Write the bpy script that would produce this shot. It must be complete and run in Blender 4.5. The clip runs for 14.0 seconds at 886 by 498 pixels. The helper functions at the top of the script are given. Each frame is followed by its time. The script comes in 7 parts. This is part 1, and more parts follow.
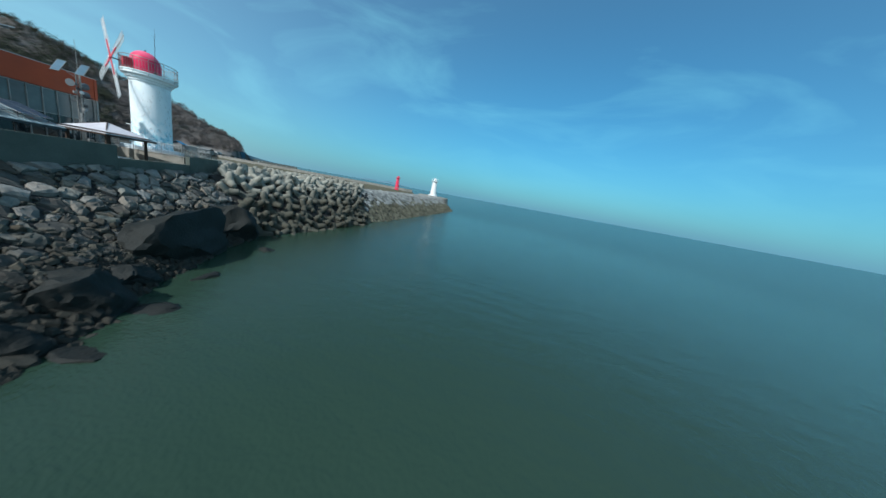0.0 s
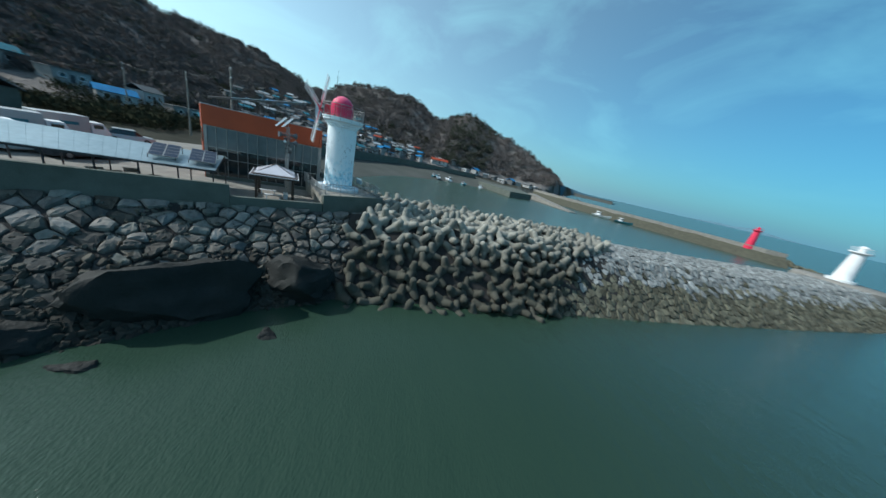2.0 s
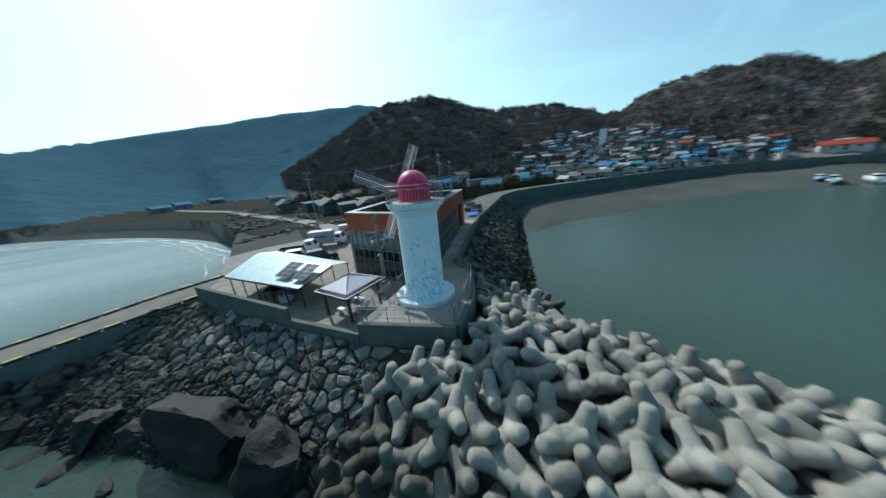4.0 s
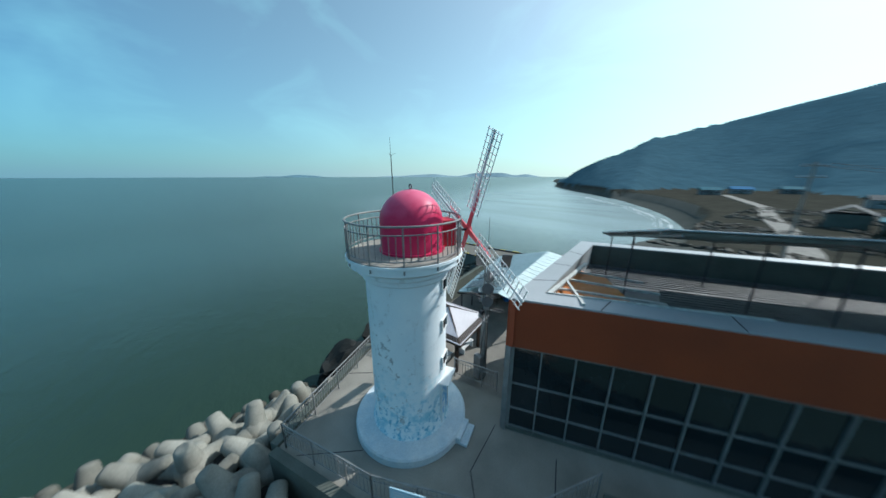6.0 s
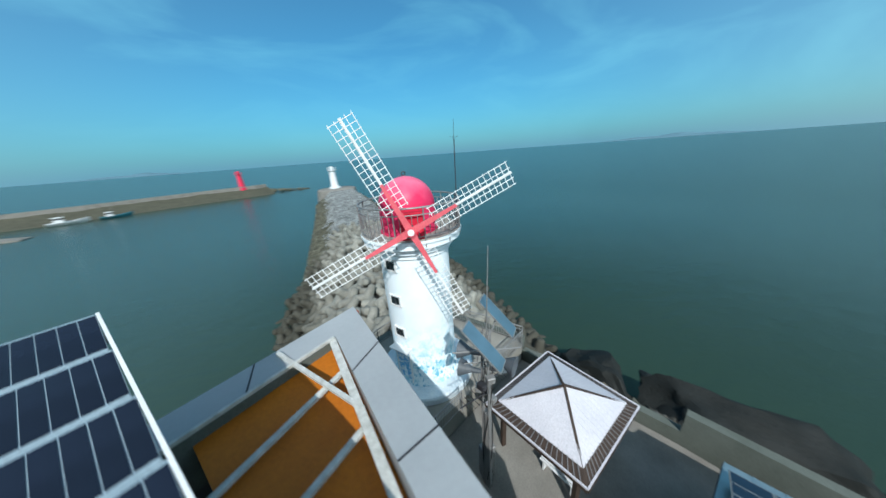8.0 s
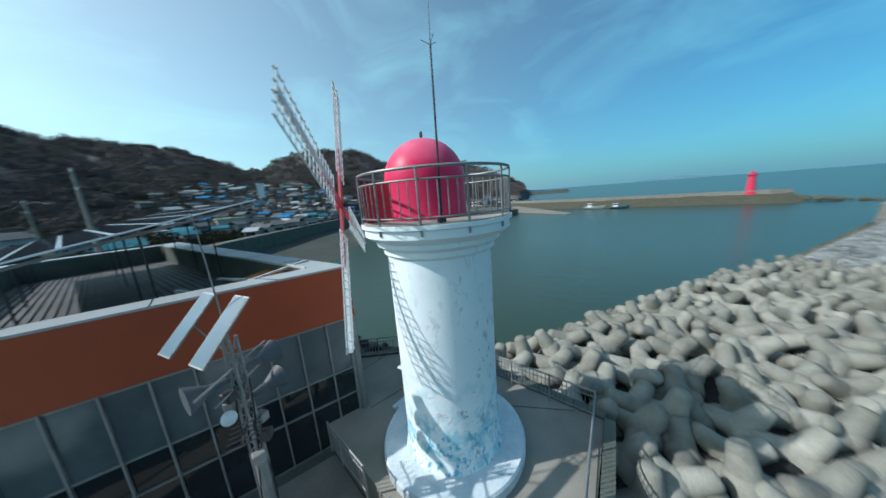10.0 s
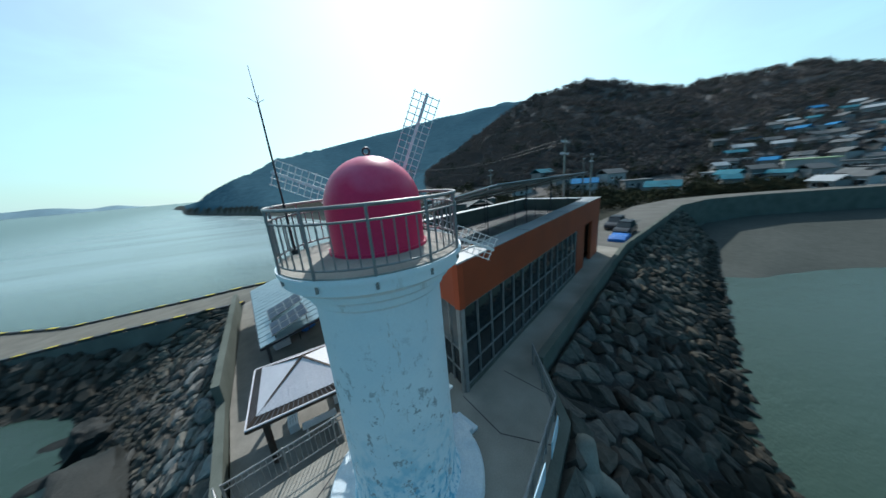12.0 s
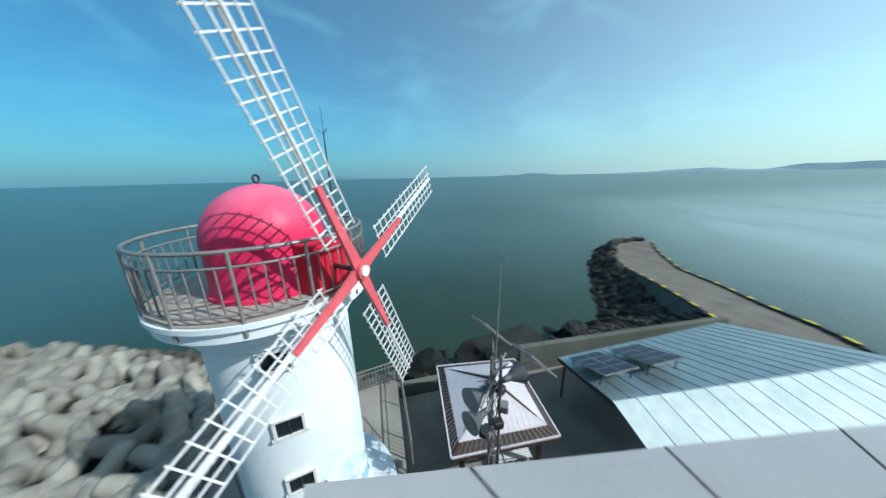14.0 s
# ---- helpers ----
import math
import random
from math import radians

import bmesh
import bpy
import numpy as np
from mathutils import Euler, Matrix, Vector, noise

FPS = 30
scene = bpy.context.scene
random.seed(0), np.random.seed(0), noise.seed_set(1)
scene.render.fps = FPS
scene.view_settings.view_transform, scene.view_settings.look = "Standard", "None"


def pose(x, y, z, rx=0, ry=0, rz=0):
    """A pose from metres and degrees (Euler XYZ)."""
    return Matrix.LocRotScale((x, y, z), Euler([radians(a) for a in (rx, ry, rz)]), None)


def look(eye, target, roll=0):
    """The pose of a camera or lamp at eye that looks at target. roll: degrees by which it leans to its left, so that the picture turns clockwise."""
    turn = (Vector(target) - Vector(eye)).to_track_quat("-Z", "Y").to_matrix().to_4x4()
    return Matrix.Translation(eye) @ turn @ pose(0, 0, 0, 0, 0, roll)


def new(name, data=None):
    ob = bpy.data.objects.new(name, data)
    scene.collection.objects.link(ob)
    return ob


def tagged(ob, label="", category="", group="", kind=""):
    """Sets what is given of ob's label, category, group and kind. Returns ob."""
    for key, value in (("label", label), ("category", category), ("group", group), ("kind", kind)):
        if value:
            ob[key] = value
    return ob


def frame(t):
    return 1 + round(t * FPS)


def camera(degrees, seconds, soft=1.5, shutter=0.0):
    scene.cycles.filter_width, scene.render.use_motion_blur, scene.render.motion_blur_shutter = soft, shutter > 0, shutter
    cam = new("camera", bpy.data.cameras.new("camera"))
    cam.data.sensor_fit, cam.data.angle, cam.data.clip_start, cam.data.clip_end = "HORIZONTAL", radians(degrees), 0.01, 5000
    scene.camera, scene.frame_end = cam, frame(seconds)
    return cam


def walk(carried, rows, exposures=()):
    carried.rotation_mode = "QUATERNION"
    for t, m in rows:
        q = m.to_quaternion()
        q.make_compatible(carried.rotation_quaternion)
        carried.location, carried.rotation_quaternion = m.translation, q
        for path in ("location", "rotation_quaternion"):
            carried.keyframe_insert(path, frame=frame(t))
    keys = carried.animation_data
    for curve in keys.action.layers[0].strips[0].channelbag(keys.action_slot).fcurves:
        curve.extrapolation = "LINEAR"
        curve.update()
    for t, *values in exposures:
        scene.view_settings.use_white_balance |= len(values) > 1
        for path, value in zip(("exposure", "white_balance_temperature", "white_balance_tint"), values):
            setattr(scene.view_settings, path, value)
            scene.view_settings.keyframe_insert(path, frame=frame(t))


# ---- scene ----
cam = camera(118.72, 14.0, shutter=0.3)
PATH = [
    (0, (36.256, -19.224, 1.081), (35.121, -14.463, 0.056), 10.35),
    (0.5, (36.210, -12.363, 1.942), (34.074, -7.993, 0.786), 11.25),
    (1, (35.088, -6.208, 3.245), (31.927, -2.567, 1.920), 12.14),
    (1.5, (33.206, -0.405, 4.156), (29.138, 2.096, 2.673), 13.02),
    (2, (30.570, 4.533, 5.309), (25.998, 5.815, 3.742), 12.99),
    (2.5, (26.880, 8.541, 6.368), (22.118, 8.883, 4.882), 10.16),
    (3, (22.156, 11.497, 7.424), (17.441, 10.750, 5.939), 6.35),
    (3.5, (16.509, 13.572, 8.576), (12.279, 11.450, 6.962), 0.61),
    (4, (10.904, 14.244, 8.852), (7.675, 10.715, 7.398), -5.32),
    (4.2, (8.767, 14.174, 8.471), (6.034, 10.196, 7.165), -6.81),
    (4.7, (3.077, 13.338, 7.881), (1.956, 8.584, 6.815), -7.82),
    (5.2, (-2.424, 10.886, 8.288), (-1.519, 6.095, 7.180), -5.73),
    (5.7, (-6.302, 6.879, 9.049), (-3.408, 3.004, 7.783), -2.20),
    (6.3, (-8.358, 1.344, 9.527), (-3.847, -0.313, 8.145), 1.61),
    (6.5, (-8.489, -0.498, 9.541), (-3.751, -1.260, 8.136), 2.22),
    (7, (-7.598, -4.715, 9.976), (-3.089, -3.358, 8.295), 1.13),
    (7.5, (-5.292, -7.892, 9.993), (-1.854, -4.713, 8.242), -1.40),
    (7.7, (-4.131, -8.870, 9.910), (-1.393, -5.072, 8.153), -2.57),
    (8.2, (-0.869, -10.099, 9.432), (-0.136, -5.435, 7.787), -5.25),
    (8.75, (2.594, -9.392, 8.640), (1.249, -4.776, 7.269), -7.02),
    (9.3, (5.249, -6.998, 7.894), (2.164, -3.219, 6.799), -7.14),
    (9.8, (6.487, -3.777, 7.541), (2.228, -1.350, 6.554), -5.42),
    (10, (6.599, -2.402, 7.508), (2.017, -0.659, 6.524), -4.46),
    (10.5, (6.247, 0.687, 7.523), (1.339, 0.489, 6.590), -3.18),
    (11, (4.845, 3.698, 7.693), (0.500, 1.402, 6.774), -3.96),
    (11.5, (2.474, 5.616, 8.029), (-0.444, 1.714, 6.906), -3.87),
    (12, (-0.116, 5.943, 8.348), (-1.272, 1.249, 7.070), -4.99),
    (12.5, (-2.708, 4.788, 8.691), (-2.115, -0.013, 7.428), -5.06),
    (13, (-4.616, 2.290, 8.842), (-1.838, -1.699, 7.669), -2.83),
    (13.5, (-5.461, -0.868, 8.870), (-1.007, -2.789, 7.655), 0.66),
    (14, (-4.582, -4.485, 9.025), (0.168, -3.674, 7.692), -1.35),
]
walk(cam, [(t, look(eye, target, roll)) for t, eye, target, roll in PATH], [(0, 0.2, 6150, 8)])

# ---- world, sun ----
SUN_YAW, SUN_EL = 168.0, 40.0


def heading(yaw):
    """The unit vector on the plan for a heading, counted from +y to the left."""
    return Vector((-math.sin(radians(yaw)), math.cos(radians(yaw)), 0))


world = bpy.data.worlds.new("sky")
scene.world = world
world.use_nodes = True
wn, wl = world.node_tree.nodes, world.node_tree.links
sky = wn.new("ShaderNodeTexSky")
sky.sky_type, sky.sun_disc = "NISHITA", False
sky.sun_elevation, sky.sun_rotation = radians(SUN_EL), radians(360 - SUN_YAW)
sky.air_density, sky.dust_density, sky.ozone_density, sky.altitude = 1.0, 0.8, 3.0, 0
tc = wn.new("ShaderNodeTexCoord")
mp = wn.new("ShaderNodeMapping")
mp.inputs["Scale"].default_value = (1.2, 2.6, 5.0)
mp.inputs["Rotation"].default_value = (0.2, 0.1, 0.7)
nz = wn.new("ShaderNodeTexNoise")
nz.inputs["Scale"].default_value, nz.inputs["Detail"].default_value, nz.inputs["Roughness"].default_value = 1.3, 6, 0.55
nz.inputs["Distortion"].default_value = 0.6
rp = wn.new("ShaderNodeValToRGB")
rp.color_ramp.elements[0].position, rp.color_ramp.elements[1].position = 0.48, 0.85
rp.color_ramp.elements[0].color, rp.color_ramp.elements[1].color = (0, 0, 0, 1), (0.35, 0.35, 0.35, 1)
mx = wn.new("ShaderNodeMixRGB")
mx.inputs[2].default_value = (8.3, 8.6, 8.7, 1)
wl.new(tc.outputs["Generated"], mp.inputs["Vector"])
wl.new(mp.outputs["Vector"], nz.inputs["Vector"])
wl.new(nz.outputs["Fac"], rp.inputs["Fac"])
wl.new(rp.outputs["Color"], mx.inputs[0])
wl.new(sky.outputs["Color"], mx.inputs[1])


def sky_math(op, a, b):
    n = wn.new("ShaderNodeMath")
    n.operation = op
    for k, v in enumerate((a, b)):
        if isinstance(v, (int, float)):
            n.inputs[k].default_value = v
        else:
            wl.new(v, n.inputs[k])
    return n.outputs[0]


def sky_mix(kind, fac, a, b):
    n = wn.new("ShaderNodeMixRGB")
    n.blend_type = kind
    for k, v in enumerate((fac, a, b)):
        if isinstance(v, (int, float)):
            n.inputs[k].default_value = v
        elif isinstance(v, tuple):
            n.inputs[k].default_value = (*v, 1)
        else:
            wl.new(v, n.inputs[k])
    return n.outputs[0]


# sea haze towards the horizon, and its bright glow round the sun
way = wn.new("ShaderNodeVectorMath")
way.operation = "NORMALIZE"
wl.new(tc.outputs["Generated"], way.inputs[0])
high = wn.new("ShaderNodeSeparateXYZ")
wl.new(way.outputs["Vector"], high.inputs[0])
toward = wn.new("ShaderNodeVectorMath")
toward.operation = "DOT_PRODUCT"
toward.inputs[1].default_value = heading(SUN_YAW) * math.cos(radians(SUN_EL)) + Vector((0, 0, math.sin(radians(SUN_EL))))
wl.new(way.outputs["Vector"], toward.inputs[0])
facing = sky_math("MAXIMUM", toward.outputs["Value"], 0.0)
glow = sky_math("POWER", facing, 5.0)
wide = sky_math("POWER", sky_math("MAXIMUM", sky_math("DIVIDE", sky_math("ADD", toward.outputs["Value"], 0.64), 1.64), 0.0), 1.5)
thick = sky_math("POWER", 2.718, sky_math("MULTIPLY", sky_math("MAXIMUM", high.outputs["Z"], 0.0), -1.8))
low = sky_math("POWER", 2.718, sky_math("MULTIPLY", sky_math("MAXIMUM", high.outputs["Z"], 0.0), -7.0))
tinted = sky_mix("MULTIPLY", 1.0, mx.outputs["Color"], (0.28, 0.80, 0.89))
hazy = sky_mix("MIX", sky_math("MULTIPLY", low, 0.9), tinted, (1.08, 2.5, 3.35))
veiled = sky_mix("ADD", sky_math("MULTIPLY", wide, thick), hazy, (6.0, 6.0, 4.15))
lit = sky_mix("ADD", glow, veiled, (3.6, 1.9, 1.0))
wl.new(lit, wn["Background"].inputs["Color"])
wn["Background"].inputs["Strength"].default_value = 0.125

sun = new("sun", bpy.data.lights.new("sun", "SUN"))
sun.data.energy, sun.data.angle, sun.data.color = 3.8, radians(0.6), (1.0, 0.97, 0.92)
sun_way = heading(SUN_YAW) * math.cos(radians(SUN_EL)) + Vector((0, 0, math.sin(radians(SUN_EL))))
sun.matrix_basis = look(sun_way * 60, (0, 0, 0))


# ---- materials ----
def material(name, colour, second=None, rough=0.7, metal=0.0, scale=3.0, fine=40.0, bump=0.3, depth=0.01, blotch=0.5, per="",
             spread=0.25, ior=1.45, grained=0.24, hues=()):
    """A surface with variation at two sizes, colour towards second in blotches, and fine relief.
    per: 'object' or 'island' varies the lightness from piece to piece."""
    m = bpy.data.materials.new(name)
    m.use_nodes = True
    n, l = m.node_tree.nodes, m.node_tree.links
    p = n["Principled BSDF"]
    second = second or tuple(c * 0.7 for c in colour)
    tc = n.new("ShaderNodeTexCoord")
    big, small = n.new("ShaderNodeTexNoise"), n.new("ShaderNodeTexNoise")
    big.inputs["Scale"].default_value, big.inputs["Detail"].default_value = scale, 5
    small.inputs["Scale"].default_value, small.inputs["Detail"].default_value = fine, 4
    l.new(tc.outputs["Object"], big.inputs["Vector"])
    l.new(tc.outputs["Object"], small.inputs["Vector"])
    ramp = n.new("ShaderNodeValToRGB")
    ramp.color_ramp.elements[0].position, ramp.color_ramp.elements[1].position = 0.5 - blotch / 2, 0.5 + blotch / 2
    ramp.color_ramp.elements[0].color, ramp.color_ramp.elements[1].color = (*second, 1), (*colour, 1)
    l.new(big.outputs["Fac"], ramp.inputs["Fac"])
    grain = n.new("ShaderNodeMapRange")
    grain.inputs["To Min"].default_value, grain.inputs["To Max"].default_value = 1 - grained, 1 + grained
    l.new(small.outputs["Fac"], grain.inputs["Value"])
    mul = n.new("ShaderNodeVectorMath")
    mul.operation = "SCALE"
    l.new(ramp.outputs["Color"], mul.inputs[0])
    l.new(grain.outputs["Result"], mul.inputs["Scale"])
    out = mul.outputs["Vector"]
    if per:
        info = n.new("ShaderNodeObjectInfo" if per == "object" else "ShaderNodeNewGeometry")
        r = n.new("ShaderNodeMapRange")
        r.inputs["To Min"].default_value, r.inputs["To Max"].default_value = 1 - spread, 1 + spread
        l.new(info.outputs["Random" if per == "object" else "Random Per Island"], r.inputs["Value"])
        mul2 = n.new("ShaderNodeVectorMath")
        mul2.operation = "SCALE"
        l.new(out, mul2.inputs[0])
        l.new(r.outputs["Result"], mul2.inputs["Scale"])
        out = mul2.outputs["Vector"]
        if hues:
            scramble, ramp2, tint = n.new("ShaderNodeTexWhiteNoise"), n.new("ShaderNodeValToRGB"), n.new("ShaderNodeMixRGB")
            scramble.noise_dimensions = "1D"
            l.new(r.outputs["Result"], scramble.inputs["W"])
            l.new(scramble.outputs["Value"], ramp2.inputs["Fac"])
            ramp2.color_ramp.elements[0].color, ramp2.color_ramp.elements[1].color = (*hues[0], 1), (*hues[-1], 1)
            for k, h in enumerate(hues[1:-1]):
                ramp2.color_ramp.elements.new((k + 1) / (len(hues) - 1)).color = (*h, 1)
            tint.blend_type = "MULTIPLY"
            tint.inputs[0].default_value = 1.0
            l.new(out, tint.inputs[1])
            l.new(ramp2.outputs["Color"], tint.inputs[2])
            out = tint.outputs[0]
    l.new(out, p.inputs["Base Color"])
    p.inputs["Roughness"].default_value, p.inputs["Metallic"].default_value, p.inputs["IOR"].default_value = rough, metal, ior
    if bump:
        b = n.new("ShaderNodeBump")
        b.inputs["Strength"].default_value, b.inputs["Distance"].default_value = bump, depth
        l.new(small.outputs["Fac"], b.inputs["Height"])
        l.new(b.outputs["Normal"], p.inputs["Normal"])
    return m


def tower_paint():
    """White paint, weathered, with grey peeled spots and pale blue paint towards the foot."""
    m = material("tower_paint", (0.83, 0.885, 0.90), (0.73, 0.82, 0.86), 0.55, scale=1.2, fine=24, bump=0.04, grained=0.06)
    n, l = m.node_tree.nodes, m.node_tree.links
    p = n["Principled BSDF"]
    base = p.inputs["Base Color"].links[0].from_socket
    tc = n.new("ShaderNodeTexCoord")
    sep = n.new("ShaderNodeSeparateXYZ")
    l.new(tc.outputs["Object"], sep.inputs[0])

    def mask(scale, low, high, z0, z1, z2, z3, stretch=1.0, rough=0.6):
        mp = n.new("ShaderNodeMapping")
        mp.inputs["Scale"].default_value = (1, 1, stretch)
        l.new(tc.outputs["Object"], mp.inputs["Vector"])
        t = n.new("ShaderNodeTexNoise")
        t.inputs["Scale"].default_value, t.inputs["Detail"].default_value, t.inputs["Roughness"].default_value = scale, 6, rough
        l.new(mp.outputs["Vector"], t.inputs["Vector"])
        r = n.new("ShaderNodeMapRange")
        r.inputs["From Min"].default_value, r.inputs["From Max"].default_value = low, high
        l.new(t.outputs["Fac"], r.inputs["Value"])
        ramp = n.new("ShaderNodeValToRGB")
        e = ramp.color_ramp.elements
        e[0].position, e[0].color = z0, (0, 0, 0, 1)
        e[1].position, e[1].color = z1, (1, 1, 1, 1)
        for pos, v in ((z2, 1), (z3, 0)):
            k = e.new(pos)
            k.color = (v, v, v, 1)
        d = n.new("ShaderNodeMath")
        d.operation = "DIVIDE"
        d.inputs[1].default_value = 8.0
        l.new(sep.outputs["Z"], d.inputs[0])
        l.new(d.outputs[0], ramp.inputs["Fac"])
        q = n.new("ShaderNodeMath")
        q.operation = "MULTIPLY"
        l.new(r.outputs["Result"], q.inputs[0])
        l.new(ramp.outputs["Color"], q.inputs[1])
        return q.outputs[0]

    def over(under, fac, colour):
        mix = n.new("ShaderNodeMixRGB")
        mix.inputs[2].default_value = (*colour, 1)
        l.new(fac, mix.inputs[0])
        l.new(under, mix.inputs[1])
        return mix.outputs[0]

    c = over(base, mask(2.6, 0.48, 0.62, 0.0, 0.04, 0.2, 0.42), (0.34, 0.62, 0.72))
    c = over(c, mask(7.0, 0.55, 0.60, 0.0, 0.03, 0.16, 0.26, 0.6), (0.15, 0.45, 0.60))
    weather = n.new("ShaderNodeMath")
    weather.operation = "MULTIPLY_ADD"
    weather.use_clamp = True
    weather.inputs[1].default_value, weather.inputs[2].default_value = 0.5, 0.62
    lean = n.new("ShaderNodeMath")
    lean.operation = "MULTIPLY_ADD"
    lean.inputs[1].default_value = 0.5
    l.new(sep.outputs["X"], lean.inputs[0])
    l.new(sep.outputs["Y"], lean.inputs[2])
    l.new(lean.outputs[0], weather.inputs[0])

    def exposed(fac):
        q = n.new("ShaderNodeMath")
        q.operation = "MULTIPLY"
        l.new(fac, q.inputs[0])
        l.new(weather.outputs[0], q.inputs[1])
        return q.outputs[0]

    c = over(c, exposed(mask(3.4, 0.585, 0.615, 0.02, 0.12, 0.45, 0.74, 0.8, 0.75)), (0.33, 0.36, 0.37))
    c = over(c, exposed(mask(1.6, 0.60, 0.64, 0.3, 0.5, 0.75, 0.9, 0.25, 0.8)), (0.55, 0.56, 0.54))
    l.new(c, p.inputs["Base Color"])
    return m


def sea_material():
    m = bpy.data.materials.new("sea_water")
    m.use_nodes = True
    n, l = m.node_tree.nodes, m.node_tree.links
    p = n["Principled BSDF"]
    geo = n.new("ShaderNodeNewGeometry")
    t = n.new("ShaderNodeTexNoise")
    t.inputs["Scale"].default_value, t.inputs["Detail"].default_value = 0.03, 5
    l.new(geo.outputs["Position"], t.inputs["Vector"])
    ramp = n.new("ShaderNodeValToRGB")
    ramp.color_ramp.elements[0].position, ramp.color_ramp.elements[1].position = 0.35, 0.7
    ramp.color_ramp.elements[0].color, ramp.color_ramp.elements[1].color = (0.020, 0.043, 0.028, 1), (0.027, 0.052, 0.037, 1)
    l.new(t.outputs["Fac"], ramp.inputs["Fac"])
    mud = n.new("ShaderNodeMapRange")
    mud.inputs["From Min"].default_value, mud.inputs["From Max"].default_value = 4.0, -22.0
    place = n.new("ShaderNodeSeparateXYZ")
    l.new(geo.outputs["Position"], place.inputs[0])
    l.new(place.outputs["X"], mud.inputs["Value"])
    silt = n.new("ShaderNodeMixRGB")
    silt.inputs[2].default_value = (0.038, 0.066, 0.050, 1)
    l.new(mud.outputs["Result"], silt.inputs[0])
    l.new(ramp.outputs["Color"], silt.inputs[1])
    # the cove behind the jetty: sky sheen and sun glitter painted as pale water
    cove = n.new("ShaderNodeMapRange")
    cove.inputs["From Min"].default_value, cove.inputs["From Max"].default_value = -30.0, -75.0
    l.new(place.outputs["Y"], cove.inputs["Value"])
    streak_map = n.new("ShaderNodeMapping")
    streak_map.inputs["Scale"].default_value = (0.35, 1.0, 1.0)
    streak_map.inputs["Rotation"].default_value = (0, 0, 0.5)
    l.new(geo.outputs["Position"], streak_map.inputs["Vector"])
    streak = n.new("ShaderNodeTexNoise")
    streak.inputs["Scale"].default_value, streak.inputs["Detail"].default_value, streak.inputs["Distortion"].default_value = 0.045, 4, 0.5
    l.new(streak_map.outputs["Vector"], streak.inputs["Vector"])
    patch = n.new("ShaderNodeMapRange")
    patch.inputs["From Min"].default_value, patch.inputs["From Max"].default_value = 0.3, 0.62
    patch.inputs["To Min"].default_value = 0.6
    l.new(streak.outputs["Fac"], patch.inputs["Value"])
    both = n.new("ShaderNodeMath")
    both.operation = "MULTIPLY"
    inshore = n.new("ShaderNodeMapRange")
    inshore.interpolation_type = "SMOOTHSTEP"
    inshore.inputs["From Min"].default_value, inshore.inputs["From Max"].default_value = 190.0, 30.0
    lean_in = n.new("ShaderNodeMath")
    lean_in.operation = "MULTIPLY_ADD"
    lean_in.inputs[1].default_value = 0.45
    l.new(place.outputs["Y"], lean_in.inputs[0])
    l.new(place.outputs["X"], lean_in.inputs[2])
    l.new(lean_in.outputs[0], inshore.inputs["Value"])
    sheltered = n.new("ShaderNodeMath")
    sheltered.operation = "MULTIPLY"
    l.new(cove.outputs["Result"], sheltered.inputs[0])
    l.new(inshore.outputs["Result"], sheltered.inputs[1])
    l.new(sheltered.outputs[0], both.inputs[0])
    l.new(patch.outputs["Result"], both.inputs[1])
    cove_glare = n.new("ShaderNodeMixRGB")
    cove_glare.inputs[2].default_value = (0.23, 0.30, 0.30, 1)
    l.new(both.outputs[0], cove_glare.inputs[0])
    l.new(silt.outputs[0], cove_glare.inputs[1])
    l.new(cove_glare.outputs[0], p.inputs["Base Color"])
    off = n.new("ShaderNodeVectorMath")
    off.operation = "LENGTH"
    l.new(geo.outputs["Position"], off.inputs[0])
    wind = n.new("ShaderNodeMapRange")
    wind.interpolation_type = "SMOOTHSTEP"
    wind.inputs["From Min"].default_value, wind.inputs["From Max"].default_value = 18.0, 120.0
    wind.inputs["To Min"].default_value, wind.inputs["To Max"].default_value = 0.10, 0.27
    l.new(off.outputs["Value"], wind.inputs["Value"])
    l.new(wind.outputs["Result"], p.inputs["Roughness"])
    p.inputs["IOR"].default_value = 1.33
    mp = n.new("ShaderNodeMapping")
    mp.inputs["Scale"].default_value = (0.8, 1.6, 1)
    l.new(geo.outputs["Position"], mp.inputs["Vector"])
    heights = []
    for scale, detail in ((0.5, 4), (6.0, 3)):
        w = n.new("ShaderNodeTexNoise")
        w.inputs["Scale"].default_value, w.inputs["Detail"].default_value = scale, detail
        l.new(mp.outputs["Vector"], w.inputs["Vector"])
        heights.append(w.outputs["Fac"])
    b1, b2 = n.new("ShaderNodeBump"), n.new("ShaderNodeBump")
    b1.inputs["Strength"].default_value, b1.inputs["Distance"].default_value = 0.2, 0.40
    b2.inputs["Strength"].default_value, b2.inputs["Distance"].default_value = 0.55, 0.055
    l.new(heights[0], b1.inputs["Height"])
    l.new(heights[1], b2.inputs["Height"])
    l.new(b1.outputs["Normal"], b2.inputs["Normal"])
    l.new(b2.outputs["Normal"], p.inputs["Normal"])
    return m


def glass_material(name, tint, rough=0.04):
    m = material(name, tint, tuple(c * 0.6 for c in tint), rough, scale=0.7, fine=3, bump=0.02, depth=0.02)
    m.node_tree.nodes["Principled BSDF"].inputs["Specular IOR Level"].default_value = 0.8
    return m


